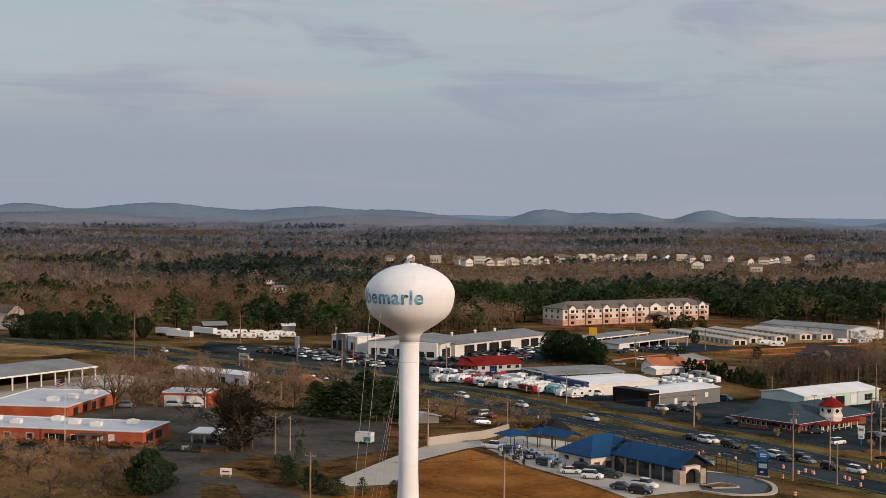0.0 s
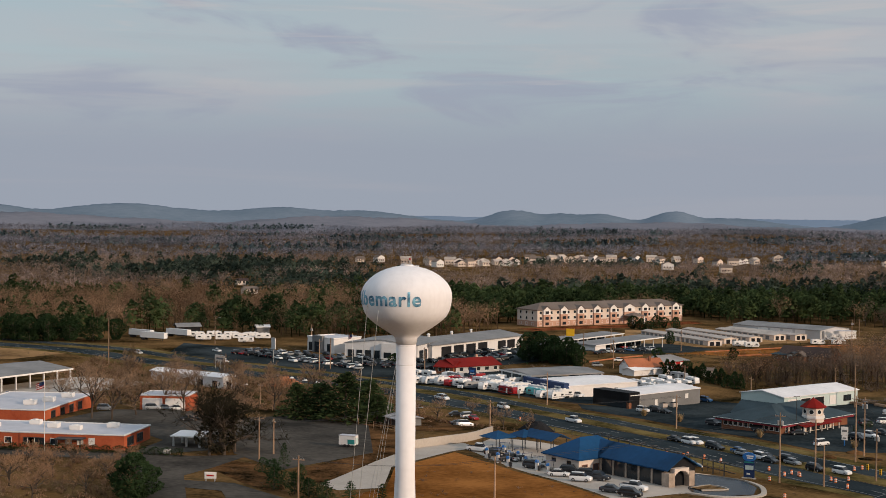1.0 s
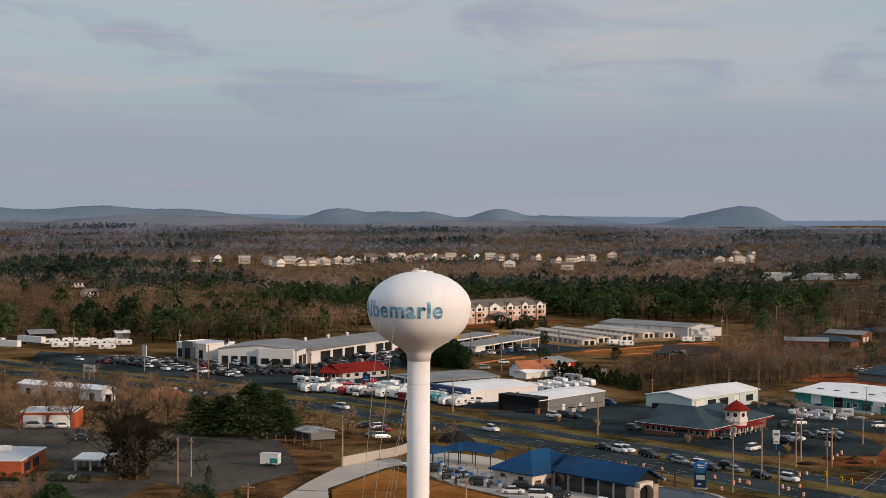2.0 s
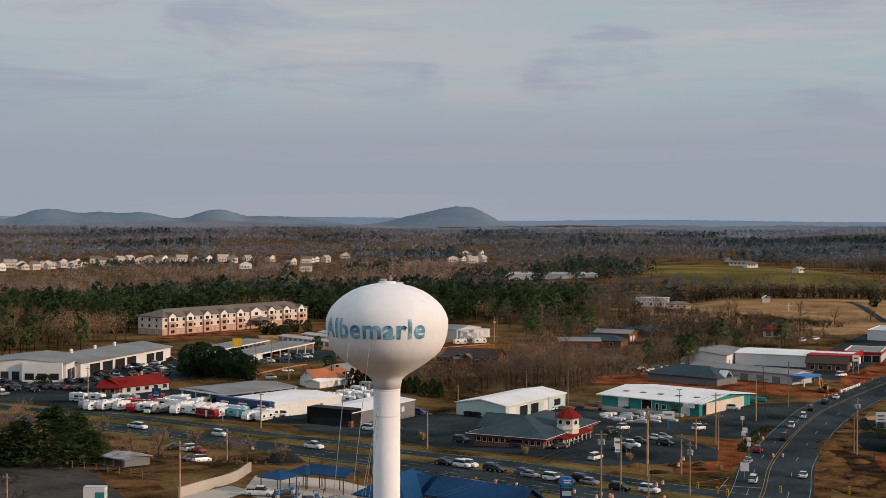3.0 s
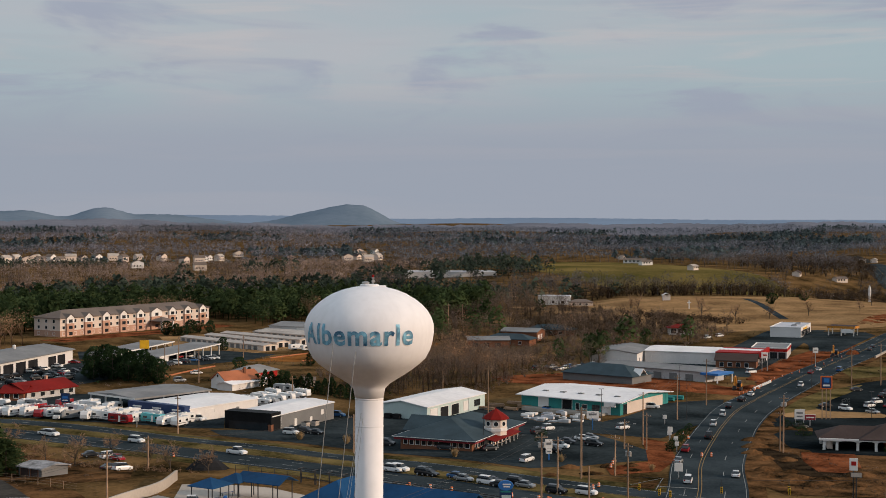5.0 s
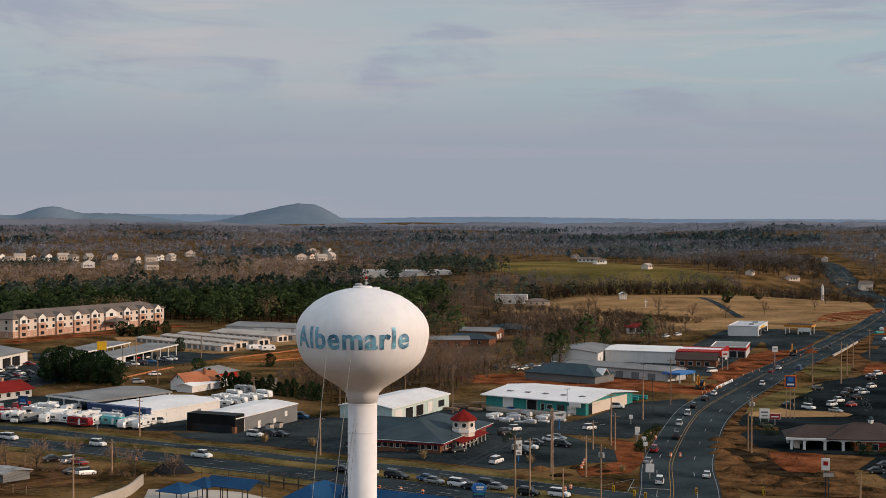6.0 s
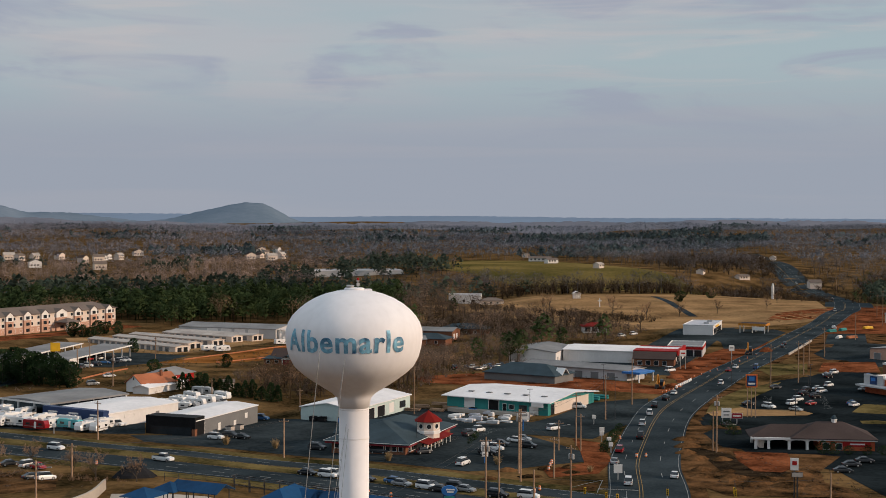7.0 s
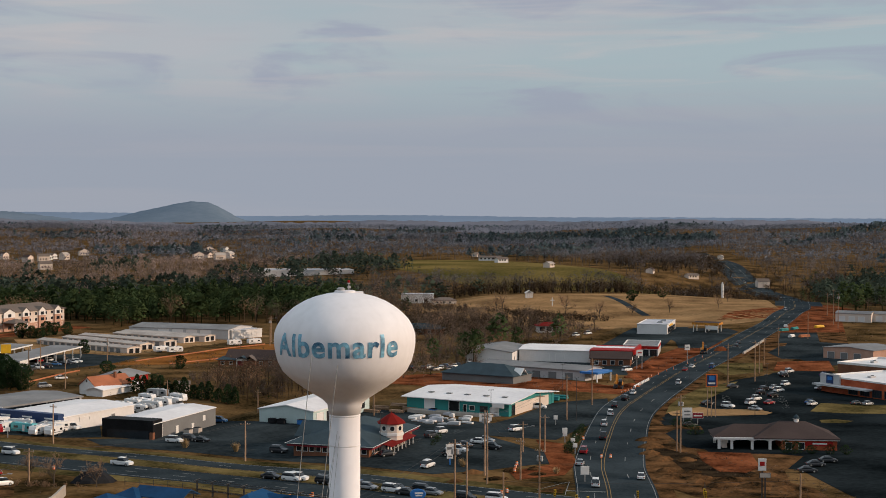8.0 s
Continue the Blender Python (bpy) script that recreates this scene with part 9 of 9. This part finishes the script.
def is_pine(p, g):
    far = np.hypot(p[:, 0], p[:, 1]) > 800
    share = np.where(far, lumps(p, 120, 2.2) + 0.35 * lumps(p, 47, 0.7) + g.normal(size=len(p)) * 0.16 - 0.9, lumps(p, 70, 1.0) + g.normal(size=len(p)) * 0.55 - 0.85)
    for area, more in ((PINES_A, 2.6), (PINES_B, 1.1), (PINES_C, 0.9), (PINES_D, 2.5), (PINES_E, 0.9), (PINES_F, 1.6)):
        share = share + np.where(inside(area, p[:, 0], p[:, 1]), more, 0)
    return share > 0


def scrub(p):
    """Low growth on the tower's side of the far houses, which leaves them in sight."""
    out = np.ones(len(p))
    for hx, hy in HOUSE_SPOTS:
        d = math.hypot(hx, hy + 142)
        ux, uy = hx / d, (hy + 142) / d
        a, b = (p[:, 0] - hx) * ux + (p[:, 1] - hy) * uy, (p[:, 0] - hx) * uy - (p[:, 1] - hy) * ux
        out[(np.abs(b - 4) < 12) & (a > -260) & (a < 4)] = 0.64
    return out


def woods(lo, hi, step, bare, pines, seed, low=9, high=16, keys=("twigs", "dim_twigs", "needles")):
    """A belt of mixed woods between two distances: bare crowns and pines, each joined."""
    g = rng_of(seed + 4)
    p = wood_places(lo, hi, step, seed)
    pine = is_pine(p, g)
    bp, pp = p[~pine], p[pine]
    hb = g.uniform(low, high, len(bp)) * (1 + 0.2 * lumps(bp, 19, 0.6) + 0.13 * lumps(bp, 62, 1.4)) * scrub(bp) * np.where((bp[:, 0] > 130) & (bp[:, 1] < 620), 0.8, 1.0) * np.where((bp[:, 0] < 100) & (bp[:, 0] > 50) & (bp[:, 1] < 395), np.where(bp[:, 1] > 335, 0.4, 0.85), 1.0)
    wb = hb * g.uniform(0.9, 1.3, len(bp))
    # the fall of light is put into the woods' colour: warm brown and bright to the sun-facing west, darker grey-brown
    # to the side-lit east, mixed where they meet
    oak = bp[:, 0] - 0.2 * bp[:, 1] + g.normal(size=len(bp)) * 60 + 70 * lumps(bp, 160, 0.3) > 20
    for kind, key, label in ((~oak, keys[0], "warm brown bare winter woods, coloured as facing the sun"), (oak, keys[1], "grey-brown bare winter woods, coloured as lit from the side")):
        scatter("bare_woods", bare, bp[kind], hb[kind], wb[kind], M[key], label, "woods", seed + 10)
    hp = g.uniform(low, high, len(pp)) * (1 + 0.15 * lumps(pp, 23, 1.9)) * scrub(pp)
    scatter("pine_woods", pines, pp, hp, hp * g.uniform(0.9, 1.3, len(pp)), M[keys[2]], "dark green pine woods behind the town", "woods", seed + 11)


NEAR_BARE = [twig_tree(s, 14, 150, 0.0235) for s in range(10)]
woods(370, 880, 8.0, NEAR_BARE, [pine_tree(s, 88, 1.05, 0.84, 0.12) for s in range(20, 26)], 1, 10.5, 17.5)
# the two farther belts take the twig and needle colours with haze in them
woods(880, 1480, 12.4, [twig_tree(s, 7, 50, 0.045, 0.1) for s in range(30, 38)], [pine_tree(s, 28, 1.3, 1.4, 0.08) for s in range(40, 45)], 2, 10, 16, ("mid_haze_twigs", "mid_haze_dim_twigs", "mid_haze_needles"))
woods(1480, 3450, 16.0, [twig_tree(s, 3, 15, 0.1, 0.05) for s in range(50, 56)], [pine_tree(s, 8, 1.4, 2.8, 0.08) for s in range(60, 64)], 3, 10, 15, ("far_haze_twigs", "far_haze_dim_twigs", "far_haze_needles"))

# slender bare trees crowded behind the white hall, taller away from the small brown-roofed house
STAND = [(60, 306), (88, 302), (108, 308), (136, 352), (158, 400), (148, 412), (122, 372), (104, 350), (84, 344), (66, 340)]
g = rng_of(77)
p = np.stack([g.uniform(58, 160, 900), g.uniform(300, 414, 900)], 1)
p = p[inside(STAND, p[:, 0], p[:, 1])][:230]
h = g.uniform(0.8, 1.15, len(p)) * np.clip(8.5 + (p[:, 0] - 74) * 0.22, 8.0, 12.5) * np.where(p[:, 1] > 350, 0.72, 1.0)
scatter("bare_woods", NEAR_BARE, p, h, h * g.uniform(0.5, 0.75, len(p)), M["dim_twigs"], "slender bare trees crowded behind a white hall", "woods", 78)


# ---- brush and undergrowth ----
def brush(name, label, poly, n, tall, wide, key, seed):
    g = rng_of(seed)
    xs, ys = [p[0] for p in poly], [p[1] for p in poly]
    p = np.stack([g.uniform(min(xs), max(xs), n * 3), g.uniform(min(ys), max(ys), n * 3)], 1)
    p = p[inside(poly, p[:, 0], p[:, 1]) & ~near_line(HIGHWAY, p[:, 0], p[:, 1], 15) & ~near_line(STREET, p[:, 0], p[:, 1], 10.5)][:n]
    for nm, poly2, mat_key, *_ in LOTS:
        if "asphalt" in mat_key or mat_key == "concrete":
            p = p[~inside(poly2, p[:, 0], p[:, 1])]
    scatter(name, [clump(s, 70 if tall[1] > 4 else 38) for s in range(seed, seed + 5)], p, g.uniform(*tall, len(p)), g.uniform(*wide, len(p)), M[key], label, "brush", seed)


LEFT_WILD = [(-160, 250), (-130, 172), (-104, 182), (-80, 180), (-60, 190), (-42, 205), (-46, 225), (-80, 250), (-130, 285), (-172, 312)]
THICKET = [(-128, 97), (-66, 97), (-70, 82), (-58, 52), (-135, 42)]
FENCE_SIDE = [(-52, 205), (-24, 178), (-4, 156), (2, 158), (-20, 190), (-46, 232)]
WOOD_EDGE = [(58, 300), (104, 300), (134, 345), (176, 380), (200, 415), (265, 468), (300, 500), (290, 560), (150, 500), (90, 400), (60, 360)]
CORNER = [(108, 108), (112, 128), (128, 160), (146, 196), (163, 202), (160, 186), (150, 172), (165, 158), (150, 130), (142, 104)]
SLOPE = [(255, 640), (318, 545), (334, 556), (312, 575), (260, 660)]
ROAD_WOOD = [(520, 610), (560, 585), (640, 640), (860, 900), (800, 1000), (690, 870), (640, 790), (590, 715)]
brush("undergrowth", "tangled brown undergrowth among bare trees", LEFT_WILD, 900, (1.0, 4.0), (2.5, 6), "twigs", 101)
brush("undergrowth", "tangled brown thicket near the tower", THICKET, 620, (0.8, 2.8), (2.0, 5), "twigs", 111)
brush("undergrowth", "weeds and dry brush along the fence", FENCE_SIDE, 260, (0.4, 1.8), (1.5, 3.5), "twigs", 121)
brush("undergrowth", "dark undergrowth at the foot of the woods", WOOD_EDGE, 900, (1.0, 4.5), (3, 7), "dim_twigs", 131)
brush("undergrowth", "dark green undergrowth at the foot of the woods", WOOD_EDGE, 160, (1.0, 4.0), (2.5, 5), "needles", 141)
brush("undergrowth", "weeds and clods on disturbed ground", CORNER, 420, (0.15, 0.6), (0.6, 2.0), "dim_twigs", 151)
brush("undergrowth", "dark tufts and weeds on disturbed ground", CORNER, 260, (0.2, 0.8), (0.6, 1.8), "dark_twigs", 155)
brush("undergrowth", "brush below the cemetery lawn", SLOPE, 220, (2.0, 6.0), (4, 9), "dark_twigs", 161)
brush("undergrowth", "dark brushy trees below the cemetery lawn", [(205, 575), (240, 582), (268, 580), (300, 560), (292, 520), (245, 500), (200, 500)], 300, (4.0, 9.0), (4, 9), "dark_twigs", 271)
brush("undergrowth", "dark undergrowth of the roadside woods", ROAD_WOOD, 800, (3.0, 9.0), (5, 10), "dark_twigs", 165)
brush("undergrowth", "dark brushy woods between lawn and pasture", [(300, 722), (430, 737), (600, 842), (640, 900), (560, 860), (518, 800), (380, 788), (300, 760)], 520, (6.5, 13.0), (6, 12), "dark_twigs", 201)
brush("undergrowth", "dark brush along the climbing street", [(520, 645), (590, 720), (690, 880), (770, 1010), (700, 1040), (630, 900), (560, 790), (490, 660)], 420, (3.0, 8.0), (5, 10), "dark_twigs", 211)
brush("undergrowth", "dark evergreen brush along the climbing street", [(520, 610), (590, 600), (860, 900), (800, 1000), (690, 880), (590, 715)], 200, (4.0, 9.0), (5, 9), "needles", 221)
brush("undergrowth", "dark woodland between pasture and climbing street", [(580, 962), (624, 955), (676, 948), (769, 1100), (880, 1310), (747, 1220), (690, 1190), (600, 1080)], 330, (7.0, 13.0), (7, 13), "dark_twigs", 281)
RIGHT_SIDE = [(160, 205), (205, 280), (300, 420), (400, 540), (470, 590), (480, 520), (400, 400), (330, 300), (230, 180), (150, 105), (110, 110), (128, 160)]
brush("weeds", "dark weeds and briars on the roadside ground", RIGHT_SIDE, 520, (0.4, 1.6), (1.2, 3.6), "dark_twigs", 231)
brush("weeds", "dry weeds and rubble on the roadside ground", RIGHT_SIDE, 420, (0.3, 1.0), (0.8, 2.4), "dim_twigs", 241)
STREET_LEFT = [(112, 172), (130, 212), (160, 262), (200, 310), (270, 400), (340, 500), (300, 520), (230, 420), (160, 300), (120, 220)]
brush("weeds", "dark weeds among the yards beside the street", STREET_LEFT, 300, (0.4, 1.8), (1.2, 3.4), "dark_twigs", 251)
brush("weeds", "dark green weeds on the grass of the town", [(-220, 300), (-60, 420), (60, 480), (110, 520), (200, 420), (110, 300), (60, 300), (-40, 330)], 320, (0.5, 1.8), (1.5, 4.0), "evergreen", 261)
brush("weeds", "dark green weeds among the dry grass", LEFT_WILD, 160, (0.8, 2.6), (2, 4), "needles", 171)
brush("weeds", "low weeds on the rough lots", [(-70, 110), (-40, 60), (60, 40), (60, 125), (0, 160), (-45, 200)], 420, (0.15, 0.7), (0.8, 2.4), "dim_twigs", 181)
brush("weeds", "patchy weeds across the town's open ground", [(-220, 300), (-60, 420), (60, 480), (110, 520), (300, 420), (210, 290), (60, 300), (-40, 330)], 900, (0.3, 1.6), (1.2, 4.0), "dim_twigs", 191)


# ---- far hills ----
def ridge(name, far, humps, floor, material, label, wave=0.0, rough=1.6):
    """A long wooded ridge; humps are bearing in degrees right of +y, height and half-width in degrees."""
    az = np.arange(-42, 58, 0.06)
    top = np.full(az.shape, float(floor)) + wave * (np.sin(az * 0.43 + far) + 0.7 * np.sin(az * 1.13 + far * 2) + 0.4 * np.sin(az * 2.9 + far * 3))
    # neighbouring humps run softly into one another
    top += sum((max(hgt - floor, 0) * np.exp(-((az - b) / w) ** 2)) ** 4 for b, hgt, w in humps) ** 0.25 * 0.97
    g = rng_of(int(far))
    jag = np.convolve(g.normal(size=len(az) + 2), np.ones(3) / 3, "valid") * rough
    rings = []
    for k, (back, share) in enumerate(((-420, 0.0), (-330, 0.25), (-250, 0.45), (-180, 0.64), (-110, 0.8), (-50, 0.92), (0, 1.0), (60, 0.6))):
        r = far + back
        rings.append(np.stack([r * np.sin(np.radians(az)), r * np.cos(np.radians(az)) - 142, 20 + (top - 20) * share + jag * (share == 1.0)], -1))
    v, n = np.concatenate(rings), len(az)
    i = (np.arange(len(rings) - 1)[:, None] * n + np.arange(n - 1)).ravel()
    return mesh_object(name, v, np.stack([i, i + 1, i + n + 1, i + n], 1), material, "structure", label, "hills", smooth=True)


# haze comes with each ridge's colour, paler and bluer farther back
ridge("backdrop_ridge", 3650, [(-26, 66, 6), (-12.5, 66, 4.5), (0, 60, 3.5), (30, 54, 7)], 45, M["ridge_far"], "wooded ridge far off in haze grey", 2.5, 1.4)
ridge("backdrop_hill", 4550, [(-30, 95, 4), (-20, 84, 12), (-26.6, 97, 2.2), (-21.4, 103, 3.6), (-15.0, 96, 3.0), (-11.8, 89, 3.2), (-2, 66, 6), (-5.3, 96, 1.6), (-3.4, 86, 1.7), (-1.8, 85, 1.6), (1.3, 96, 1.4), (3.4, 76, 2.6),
                              (9.9, 84, 1.7), (10.6, 95, 1.35), (11.25, 106, 1.2), (11.9, 98, 0.95)], 44, M["hill"], "wooded hills along the horizon in haze blue-grey", 0.0, 1.2)
ridge("backdrop_hill", 4750, [(-9, 74, 5), (4, 74, 5), (8, 72, 4), (19.5, 67, 5), (30.5, 62, 4), (37, 58, 4)], 60, M["hill_far"], "farthest hills along the horizon in pale haze blue", 0.0, 0.8)
